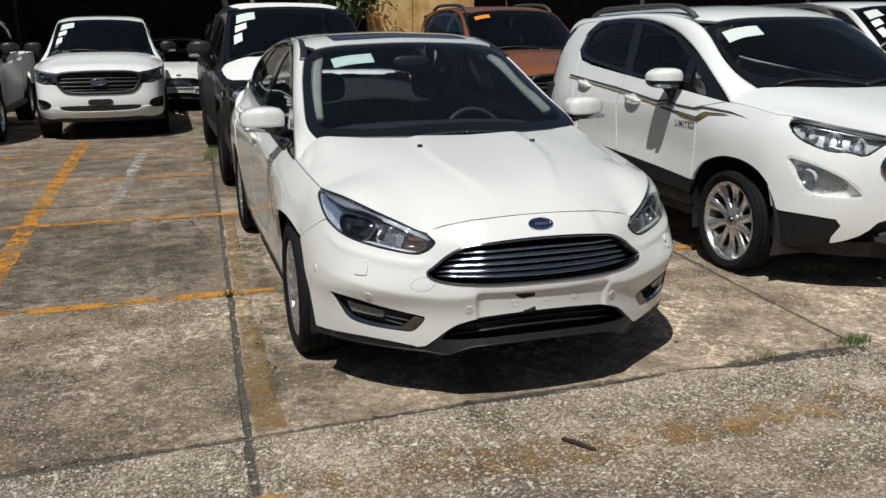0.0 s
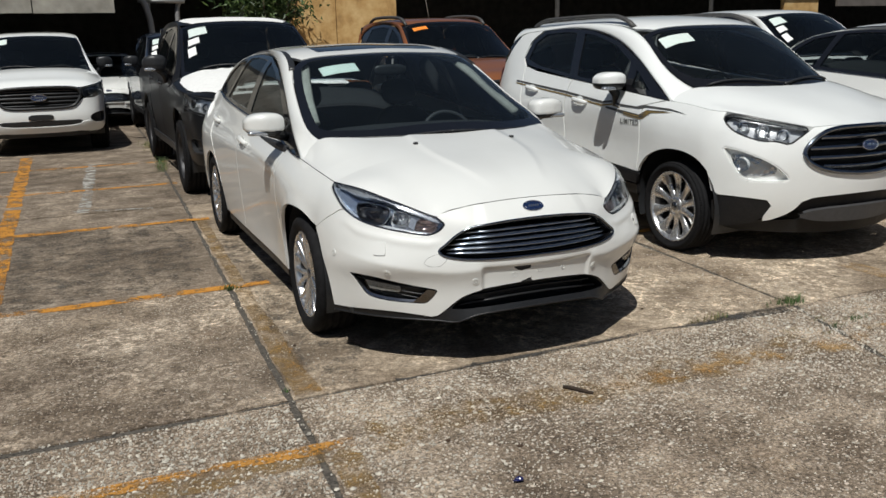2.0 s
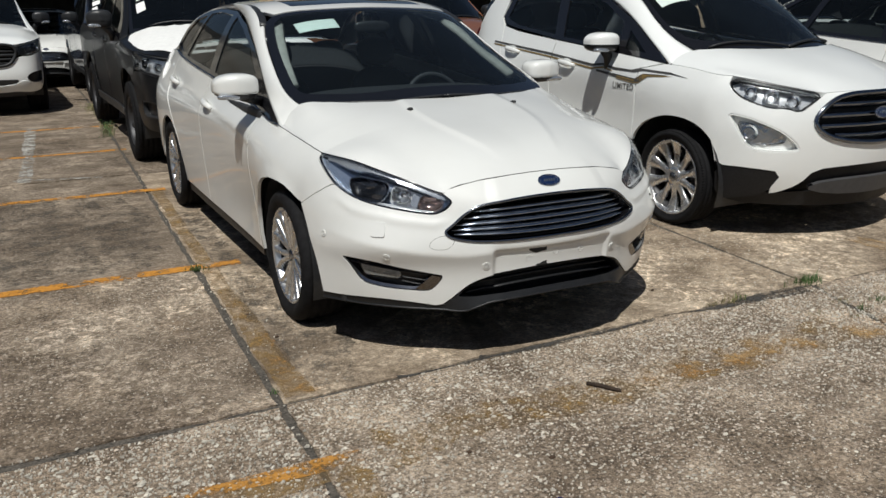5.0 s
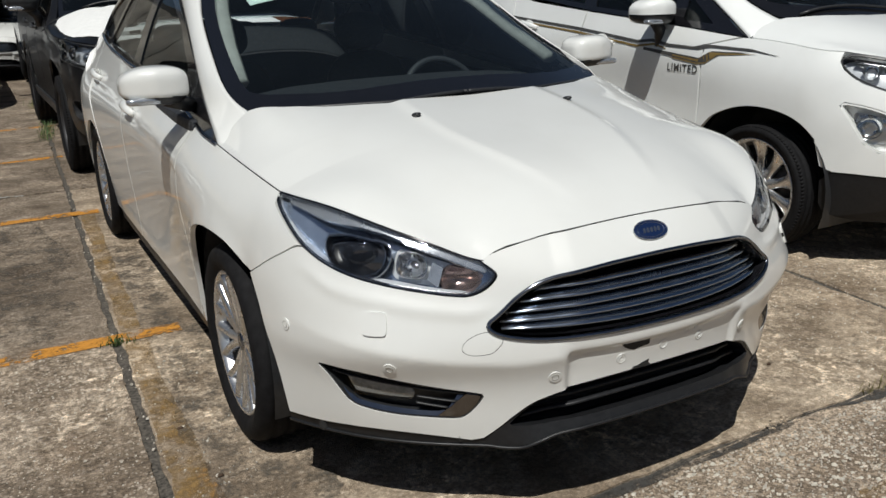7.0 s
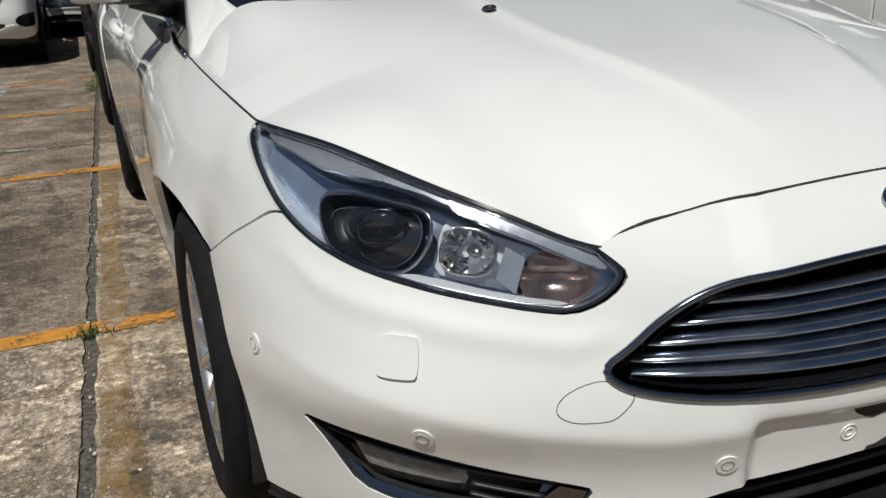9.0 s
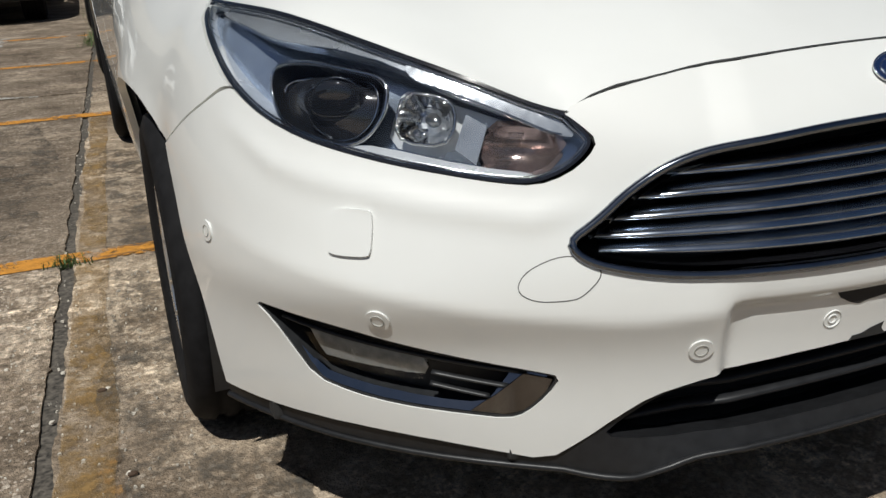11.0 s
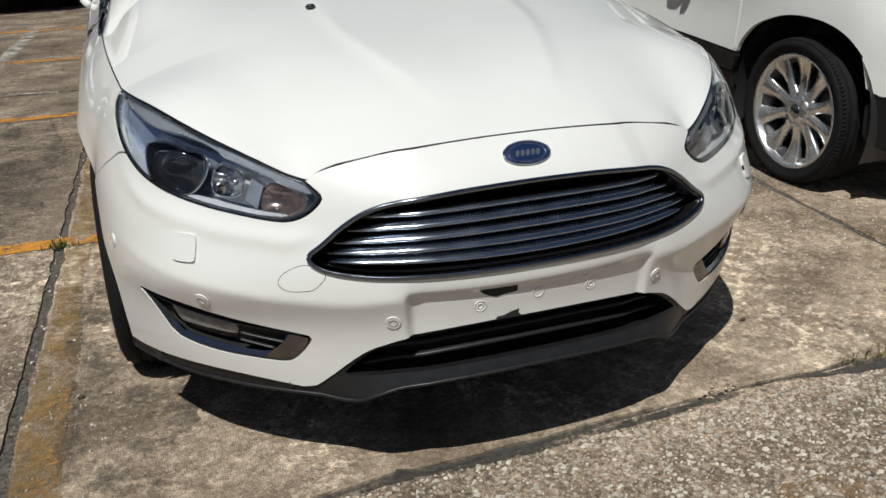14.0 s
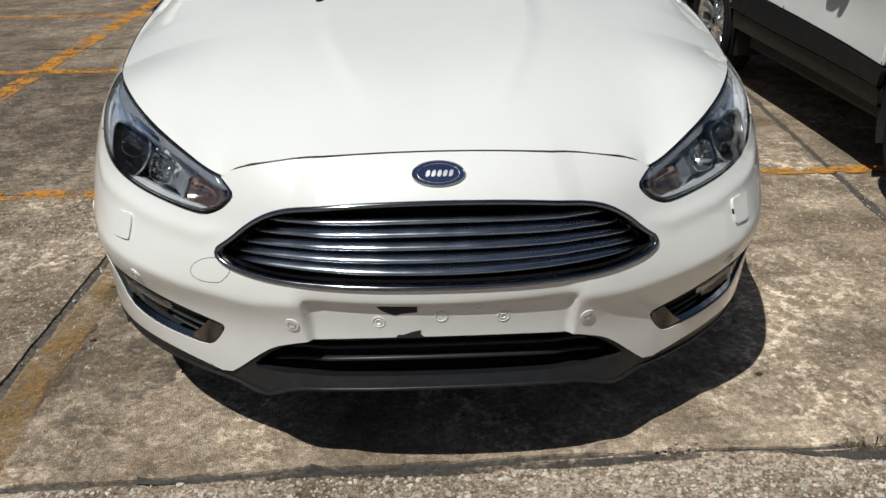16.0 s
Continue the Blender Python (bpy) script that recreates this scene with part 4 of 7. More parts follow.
        # fog lamp pocket
        fogs = panel("fog_pocket", front, shrink(chaikin(FOG, 2), -0.001), car, PLASTIC, [shrink(chaikin(FOG, 2), 0.0035)], step=0.012, edge=0.05, off=-0.002, soft=0, flip=fl, label="black fog-lamp pocket with chrome lower trim")
        panel("pocket_back", front, shrink(chaikin(FOG, 2), 0.002), fogs, PLASTIC, step=0.02, edge=0, off=-0.045, soft=0, flip=fl)
        lampf = deg([(47.8, .410), (46.9, .4098), (42, .3985), (38, .389), (37.7, .3736), (38.1, .360), (39.8, .3596), (46.7, .3666)])
        panel("fog_lamp", front, lampf, fogs, LENS, step=0.012, edge=0, off=-0.006, flip=fl, soft=0, label="clear fog lamp").visible_shadow = False
        panel("fog_reflector", front, lampf, fogs, FOGREF, step=0.006, edge=0.004, off=-0.016, flip=fl, soft=0, relief=lambda u, v: 0.0007 * np.sin(u * 420) * np.clip((42.5 * D2 - u) / 0.01, 0, 1) + 0.003 * np.cos((v - 0.39) * 60) - 0.003)
        for (a0, z0), (a1, z1) in (((37.4, .370), (31.6, .355)), ((37.6, .352), (33.0, .338)), ((50.0, .423), (30.2, .378))):
            th = np.linspace(a0, a1, 14) * D2
            q, m = front(th, np.linspace(z0, z1, 14))
            tube("pocket_bar", [(s * a[0], a[1], a[2]) for a in q - m * 0.012], 0.0050, fogs, PLASTIC, n=8, flat=0.6)
        trim = deg([(50.0, .385), (47.6, .343), (44, .330), (40.4, .323), (35, .319), (31.6, .316), (30.4, .325), (28.8, .352), (28.1, .377), (30.4, .383), (32.6, .340), (33.4, .328), (37.5, .330), (43.2, .338), (47.3, .351), (49.4, .387)])
        panel("trim_end", front, deg([(31.6, .3165), (30.3, .325), (28.8, .352), (28.3, .375), (30.4, .382), (32.5, .346), (33.2, .337), (34.4, .319)]), fogs, FOGTRIM, step=0.01, edge=0.002, off=-0.0025, soft=0, flip=fl, label="mirror-like inner end of the trim")
        panel("fog_trim", front, trim, fogs, DCHROME, step=0.006, edge=0.010, off=-0.003, soft=1, flip=fl, label="smoked chrome fog-lamp trim",
              relief=lambda u, v: -0.75 * np.maximum(0, v - np.interp(np.degrees(u), [31, 35, 40.4, 44, 47.6, 50], [.316, .319, .323, .330, .343, .385])))
    # small bumper fittings
    for s in (1, -1):
        for th, z in ((58.2, .524), (40.5, .462), (17.9, .420)):
            a = np.linspace(0, math.tau, 24, endpoint=False)
            rad = 0.0135
            sens = panel("parking_sensor", front, [(s * th * D2 + rad * 1.15 * math.cos(k), z + rad * 1.15 * math.sin(k)) for k in a], bumper, WHITE, step=0.012, edge=0.004, off=0.0025, soft=0, label="white round parking sensor")
            p, n = front(s * th * D2 + rad * 0.62 * np.cos(a), z + rad * 0.62 * np.sin(a))
            tube("sensor_ring", p + n * 0.0028, 0.0009, sens, TRIMG, closed=True, n=5)
        wc = [(s * u, v) for u, v in deg([(44.3, .600), (41.3, .603), (40.8, .598), (40.7, .550), (41.2, .546), (43.6, .545), (44.1, .551)])]
        panel("washer_cover", front, wc, bumper, WHITE, step=0.012, edge=0.006, off=0.005, soft=2, label="white headlamp-washer cover")
    tow = deg([(-30.9, .512), (-30.2, .537), (-27.6, .556), (-26.0, .546), (-24.9, .533), (-26.4, .503), (-27.5, .499), (-29.6, .498)])
    p, n = front(*chaikin(tow, 2).T)
    tube("tow_cover_seam", p - n * 0.0002, 0.0008, bumper, DARKPL, closed=True, n=5, label="outline of the tow-eye cover")
    plate = lambda pts, m, nm, lb="": panel(nm, front, deg(pts), bumper, m, step=0.006, edge=0.0008, off=0.0012, soft=0, label=lb, relief=plate_relief)
    plate([(-7.6, .4755), (-2.8, .4765), (-2.8, .460), (-4.6, .456), (-5.4, .452), (-6.2, .456), (-7.2, .466)], SEAM, "plate_cutout", "ragged dark hole in the plate field")
    plate([(-5.4, .396), (-5.2, .402), (-4.4, .403), (-3.6, .409), (-2.4, .414), (-2.5, .405), (-2.0, .396)], SEAM, "plate_tear")
    for th, z, rad in ((-7.4, .434, .0125), (0, .448, .0125), (7.4, .440, .0125), (-7.4, .434, .006), (7.4, .440, .006), (4.4, .470, .007), (6.4, .471, .007)):
        a = np.linspace(0, math.tau, 24, endpoint=False)
        p, n = front(th * D2 + rad * np.cos(a), z + rad * np.sin(a))
        tube("screw_boss", p - n * 0.0125, 0.0012, bumper, WHITE, closed=True, n=5)
    # bonnet
    seam = seam_line(-.345, .140, 12)
    hood_half = SED_LEAD + [(x, y) for x, y, _ in seam] + [seam[-1][:2], (.795, .166), (.750, .186), (.703, .184), (.655, .143), (.60, .105), (.49, .045), (.3, -.032), (0, -.042)]
    bonnet = panel("bonnet", hood, mirrored(hood_half), car, WHITE, step=0.015, edge=0.02, soft=0, gap=0.0012, label="white bonnet with two soft ridges")
    # dark sheets and tubes put the shade of the panel gaps into colour
    panel("bonnet_gap", hood, shrink(chaikin(mirrored(hood_half), 1), -0.006), car, SEAM, step=0.08, edge=0, off=-0.022, soft=0)
    panel("nose_gap", front, deg(mirrored([(0, .800), (20, .78), (30, .73), (57, .84), (66, .83), (70, .60), (50, .67), (27, .60), (0, .70)])), car, SEAM, step=0.03, edge=0, off=-0.062, soft=0)
    lead = np.array([(a * D2, b - 0.0008) for a, b in mirrored([e for e in SED_EDGE if e[0] < 28.2])])
    k0 = len(lead) // 2 + 1
    p, n = front(*np.vstack([lead[k0:], lead[:k0]]).T)
    tube("bonnet_seam", p - n * 0.0016, 0.0021, car, SEAM, n=5)
    for s in (1, -1):
        tube("wing_seam", [(s * (x + 0.0005), y, z - 0.0008) for x, y, z in seam_line(-.350, .145, 22)], 0.0019, car, SEAM, n=5)
    for s in (1, -1):
        p, n = hood([s * 0.283], [-0.195])
        nz = superblob((0, 0, 0), (0.013, 0.018, 0.007), 2.4, 18, 10)
        nz.transform(Matrix.Translation(Vector(p[0]) + Vector(n[0]) * 0.004) @ Matrix.Rotation(radians(-12), 4, "X"))
        part("washer_nozzle", nz, PLASTIC, bonnet, "black washer nozzle")
    # sides
    arch_f = [(.374, .225), (.372, .24), (.362, .33), (.33, .46), (.235, .595), (.08, .662), (-.05, .672), (-.16, .662), (-.26, .630), (-.325, .602)]
    arch_f = [tuple(q) for q in spline(range(10), arch_f)(np.linspace(0, 9, 46))]
    ra = [(2.65 + 0.362 * math.cos(a), 0.305 + 0.362 * math.sin(a)) for a in np.linspace(-0.15, math.pi + 0.15, 18)]
    sq = sed_front(np.array([69.5, 66.6, 63.6, 60.4, 57.5, 56.0]) * D2, np.array([.616, .642, .671, .698, .724, .730]))
    seam3 = [(float(q[1]), float(q[2])) for q in sq]
    outer = [(float(q[1]), float(q[2])) for q in sed_front(np.array([58.5, 60.8, 63.3, 65.5]) * D2, np.array([.7495, .7715, .7925, .809]))]
    for s in (1, -1):
        fl = s < 0
        sd = dict(parent=car, mat=WHITE, flip=fl, soft=0, gap=0.002, edge=0.016)
        fender = [(-.352, .834)] + [(y, z) for _, y, z in seam] + [(.20, .896), (.30, .901), (.40, .909), (.45, .913), (.452, .80), (.448, .66), (.442, .52), (.435, .40), (.428, .225)] + arch_f[:-4] + seam3 + outer
        def crease(u, v):
            # shoulder line: the sheet tucks in sharply below it
            zc = np.interp(u, [.285, .485, .72, .935, 1.355, 1.855, 2.33, 3.2], [.752, .776, .801, .823, .855, .880, .893, .905])
            d = zc - v
            k = np.clip(d / 0.016, 0, 1)
            return -0.009 * k * k * (3 - 2 * k) * np.exp(-np.maximum(d, 0) / 0.11) * np.clip((u - 0.27) / 0.25, 0, 1)
        def flare(u, v):
            # rounded swell round the wheel opening
            d = np.hypot(u + 0.02, v - 0.29) - 0.385
            return 0.010 * np.exp(-(d / 0.035) ** 2) * np.clip((v - 0.22) / 0.1, 0, 1) * np.clip((u + 0.36) / 0.15, 0, 1) + crease(u, v)
        panel("front_wing", side, dense(fender, .04), step=0.022, label="white front wing", relief=flare, **sd)
        fdoor = [(.455, .915), (.8, .948), (1.2, .985), (1.612, 1.018), (1.605, .8), (1.60, .55), (1.585, .240), (1.0, .232), (.433, .226), (.440, .40), (.447, .52), (.453, .66), (.457, .80)]
        d1 = panel("front_door", side, dense(fdoor, .05), step=0.016, relief=crease, label="white front door", **sd)
        handle(d1, side, 1.42, .862, s, WHITE)
        rdoor = [(1.618, 1.019), (2.0, 1.044), (2.5, 1.079), (2.72, 1.095), (2.70, .95), (2.62, .80), (2.47, .665), (2.36, .56), (2.31, .44), (2.285, .250), (1.59, .240), (1.606, .55), (1.611, .8)]
        d2 = panel("rear_door", side, dense(rdoor, .05), step=0.018, relief=crease, label="white rear door", **sd)
        handle(d2, side, 2.50, .925, s, WHITE)
        quarter = [(2.725, 1.095), (3.0, 1.115), (3.3, 1.10), (3.45, 1.04), (3.52, .8), (3.50, .4), (3.05, .30)] + [q for q in ra if q[1] > .30] + [(2.315, .44), (2.365, .56), (2.475, .665), (2.625, .80), (2.705, .95)]
        panel("rear_wing", side, dense(quarter, .05), step=0.04, label="white rear wing", **sd)
        sill = [(.43, .225), (1.0, .231), (2.28, .249), (2.28, .18), (.43, .175)]
        panel("sill", side, dense(sill, .06), car, PLASTIC, step=0.05, edge=0.06, off=-0.012, soft=0, flip=fl, label="black lower sill")
        # glass and its dark frame
        dlo = [(.145, .892), (.5, 1.005), (.67, 1.10), (.94, 1.225), (1.27, 1.332), (1.7, 1.402), (2.1, 1.414), (2.45, 1.399), (2.68, 1.36), (2.86, 1.26), (2.97, 1.15), (2.90, 1.118), (2.6, 1.090), (2.0, 1.048), (1.6, 1.022), (.8, .953)]
        panes = [[(.63, .975), (.78, 1.095), (1.0, 1.215), (1.3, 1.310), (1.60, 1.372), (1.57, 1.045), (1.0, .995)],
                 [(1.70, 1.055), (1.735, 1.380), (2.1, 1.393), (2.34, 1.382), (2.44, 1.10), (2.0, 1.072)],
                 [(2.50, 1.112), (2.42, 1.372), (2.65, 1.338), (2.80, 1.25), (2.88, 1.150), (2.7, 1.122)]]
        fr = panel("window_frame", side, dense(dlo, .05), car, GLOSSB, [dense(p, .05) for p in panes], step=0.035, edge=0.02, off=0.0015, soft=0, flip=fl, label="gloss black side window frame")
        for p in panes:
            panel("window_pane", side, dense(p, .05), fr, GLASSD, step=0.05, edge=0, off=-0.004, soft=0, flip=fl, label="dark tinted side glass")
        p, n = side(*dense([(.150, .892), (.30, .902), (.8, .951), (1.6, 1.019), (2.6, 1.087), (2.95, 1.118)], .06, False).T)
        tube("waist_trim", [(s * q[0], q[1], q[2]) for q in p + n * 0.004], 0.007, fr, DCHROME, n=8, flat=0.6)
        # pillars and roof edge
        ac = [(.142, .893), (.5, 1.006), (.72, 1.125), (1.0, 1.252), (1.3, 1.343), (1.7, 1.406), (2.1, 1.418), (2.45, 1.403), (2.70, 1.362), (2.88, 1.262), (3.0, 1.14), (3.28, 1.105)]
        bc = [(.703, .186), (.726, .33), (.698, .60), (.655, .88), (.604, 1.09), (.565, 1.5), (.55, 2.0), (.55, 2.4), (.56, 2.7), (.59, 2.95), (.63, 3.18), (.66, 3.30)]
        f = np.linspace(0, 11, 56)
        a3 = spline(range(12), ac)(f)
        b3 = spline(range(12), bc)(f)
        pa, na = side(a3[:, 0], a3[:, 1])
        pb, nb = top(b3[:, 0], b3[:, 1])
        mid = (pa + pb) / 2 + (na + nb) * (np.interp(f, [0, 1, 4], [-0.07, 0.06, 0.13])[:, None] * np.linalg.norm(pa - pb, axis=1)[:, None])
        rows = [pa * (1 - t) ** 2 + mid * 2 * t * (1 - t) + pb * t * t for t in np.linspace(0, 1, 9)]
        rows = [pa - na * 0.015] + rows + [pb - nb * 0.015]
        rows = [np.vstack([q[0] + (q[0] - q[2]) / np.linalg.norm(q[0] - q[2]) * 0.014 - [0, 0, 0.006], q]) for q in rows]
        loft("roof_rail", rows, car, WHITE, flip=fl, label="white windscreen pillar and roof edge")
        k = f > 3.5
        tube("roof_ditch", [(s * q[0], q[1], q[2]) for q in (pb + nb * 0.001)[k][:-6]], 0.021, car, PLASTIC, n=8, flat=0.22, label="black roof gutter strip")
        liner(car, 0.0, 0.30, 0.385, 0.50, 0.86, s)
        liner(car, 2.65, 0.30, 0.375, 0.52, 0.86, s)
        mirror_unit(car, s, (0.785, 0.545, 0.965), (0.225, 0.16, 0.145), WHITE)
        wheel(car, (s * 0.783, -0.065, 0.305), 0.316, 0.224, 0.22, s, 8, ALLOY, "twin", "black tyre with smooth sidewall")
        wheel(car, (s * 0.795, 2.65, 0.315), 0.315, 0.224, 0.21, s, 8, ALLOY, "twin", "black tyre with smooth sidewall")
    # windscreen, roof, rear glass
    ws = [(0, -.035), (.3, -.025), (.49, .050), (.60, .110), (.675, .160), (.705, .190), (.719, .235), (.725, .32), (.714, .44), (.692, .60), (.655, .85), (.604, 1.065), (.4, 1.015), (.2, .99), (0, .982)]
    wi = [(0, .075), (.3, .085), (.44, .125), (.55, .185), (.640, .240), (.675, .300), (.655, .53), (.618, .80), (.562, 1.010), (.4, .975), (.2, .952), (0, .945)]
    scr = panel("windscreen", top, mirrored(ws), car, FRIT, [mirrored(wi)], step=0.03, edge=0.01, off=-0.002, soft=1, label="tinted windscreen with black border")
    panel("windscreen_glass", top, mirrored(wi), scr, GLASS, step=0.05, edge=0, off=-0.003, soft=1)
    panel("cowl", top, mirrored([(0, -.07), (.3, -.06), (.48, .02), (.60, .085), (.67, .135), (.66, .155), (.60, .115), (.46, .05), (.3, -.015), (0, -.025)]), car, PLASTIC, step=0.03, edge=0.03, off=-0.012, soft=1, label="black cowl panel under the windscreen")
    for x0, x1 in ((-0.60, 0.0), (-0.02, 0.56)):
        xx = np.linspace(x0, x1, 14)
        yy = -0.022 + 0.55 * np.maximum(0, np.abs(xx) - 0.24) ** 1.35
        p, n = top(xx, yy)
        tube("wiper", p + n * 0.004, 0.008, scr, PLASTIC, n=6, label="black wiper blade")
    for sx in (-1, 1):
        inn = np.array([(.672, .42), (.640, .66), (.596, .88), (.548, 1.04)])
        p, n = top(sx * inn[:, 0], inn[:, 1])
        tube("pillar_trim", p - n * 0.045, 0.040, car, TRIMG, n=8, flat=0.6, label="grey inner pillar trim")
    sticker = [(-.49, .775), (-.265, .745), (-.26, .86), (-.49, .885)]
    panel("paper_slip", top, sticker, scr, PAPER, step=0.05, edge=0.001, off=-0.008, soft=0, label="pale green paper slip behind the glass")
    sun_hole = mirrored([(0, 1.10), (.40, 1.115), (.43, 1.15), (.42, 1.52), (.38, 1.545), (0, 1.55)])
    roof = [(0, .995), (.2, 1.0), (.4, 1.028), (.588, 1.075), (.558, 1.5), (.543, 2.0), (.543, 2.32), (.3, 2.36), (0, 2.37)]
    rf = panel("roof", top, mirrored(roof), car, WHITE, [sun_hole], step=0.05, edge=0.02, soft=1, label="white roof with glass sunroof")
    panel("sunroof", top, shrink(chaikin(sun_hole, 2), 0.004), rf, GLOSSB, step=0.06, edge=0.01, off=-0.003, soft=0, label="dark glass sunroof")
    panel("headliner", top, mirrored([(0, 1.02), (.5, 1.1), (.5, 2.3), (0, 2.33)]), car, HEADLINER, step=0.1, edge=0, off=-0.035, soft=0)
    rg = [(0, 2.385), (.3, 2.375), (.525, 2.34), (.55, 2.7), (.59, 2.98), (.60, 3.14), (.3, 3.17), (0, 3.18)]
    panel("rear_window", top, mirrored(rg), car, GLASS, step=0.06, edge=0.008, off=-0.003, soft=1, label="tinted rear window")
    bk = chart(lambda x, y: np.stack([x, y, 1.135 - 0.05 * (y - 3.15) - 0.05 * x * x - 0.25 * np.maximum(0, y - 3.42) ** 2 * 4], 1))
    panel("boot_lid", bk, mirrored([(0, 3.19), (.62, 3.15), (.66, 3.35), (.60, 3.50), (.3, 3.55), (0, 3.56)]), car, WHITE, step=0.06, edge=0.02, soft=1, label="white boot lid")
    rear = panel("rear_bumper", tail, deg(mirrored([(0, 1.07), (35, 1.06), (62, 1.05), (70, .9), (68, .4), (60, .28), (0, .26)])), car, WHITE, step=0.06, edge=0.03, soft=1, label="white rear bumper and boot face")
    for s in (1, -1):
        panel("tail_light", tail, deg([(s * 32, .98), (s * 60, .99), (s * 64, .90), (s * 55, .84), (s * 34, .87)]), rear, REDL, step=0.04, edge=0.01, off=0.004, soft=1, label="red tail light")
    # floor and cabin
    box_part("underbody", (-.62, .62, -.72, 3.35, .20, .26), SEAM, car, .02)
    # unseen trays added to stop sun leaking through below the bumper
    box_part("undertray", (-.40, .40, -.935, -.66, .236, .268), SEAM, car, .01, "black undertray")
    box_part("undertray", (-.53, .53, -.865, -.66, .240, .272), SEAM, car, .01, "black undertray")
    box_part("floor_pan", (-.84, .84, .42, 2.24, .20, .26), SEAM, car, .02)
    box_part("engine", (-.60, .60, -.55, .30, .26, .62), SEAM, car, .03)
    box_part("rear_floor", (-.82, .82, 3.02, 3.40, .28, .40), SEAM, car, .02)
    # added out of view to block sun between lip and tyre
    for sx in (-1, 1):
        box_part("splash_shield", (min(sx * .56, sx * .80), max(sx * .56, sx * .80), -.60, -.36, .225, .27), SEAM, car, .01)
    cab = bmesh.new()
    block(cab, -.78, .78, .32, .40, .26, .90, .02)
    block(cab, -.70, .70, 2.72, 3.3, .60, 0.99, .03)
    for sx in (-1, 1):
        block(cab, sx * .80 - .03, sx * .80 + .03, .45, 2.7, .26, .93, .02)
    part("cabin_tub", cab, DASHM, car, smooth=False)
    dash = superblob((0, .46, .86), (.74, .30, .15), 3.2, 40, 18)
    part("dashboard", dash, DASHM, car, "dark dashboard top")
    steering(car, (0.36, .82, .86))
    for x in (-.37, .37):
        seat(car, x, 1.30, .33, SEATM)
    b = superblob((0, 2.28, .50), (.66, .28, .12), 3.5)
    part("rear_bench", b, SEATM, car, "dark rear bench")
    b = superblob((0, 0, .30), (.66, .09, .34), 3.5)
    b.transform(Matrix.Translation((0, 2.52, .52)) @ Matrix.Rotation(radians(-20), 4, "X"))
    part("bench_back", b, SEATM, car)
    for x in (-.38, 0, .38):
        h = superblob((x, 2.76, 1.09), (.12, .05, .07), 3)
        part("headrest", h, SEATM, car)
    mm = superblob((0, 0.93, 1.315), (.11, .022, .035), 3)
    part("rear_view_mirror", mm, PLASTIC, car, "dark interior mirror")
    return car


sedan = build_saloon()


# ---- body shell shared by the crossover and the pickups ----
def curve_pts(f, k):
    return spline(range(len(k)), k)(np.asarray(f, float))


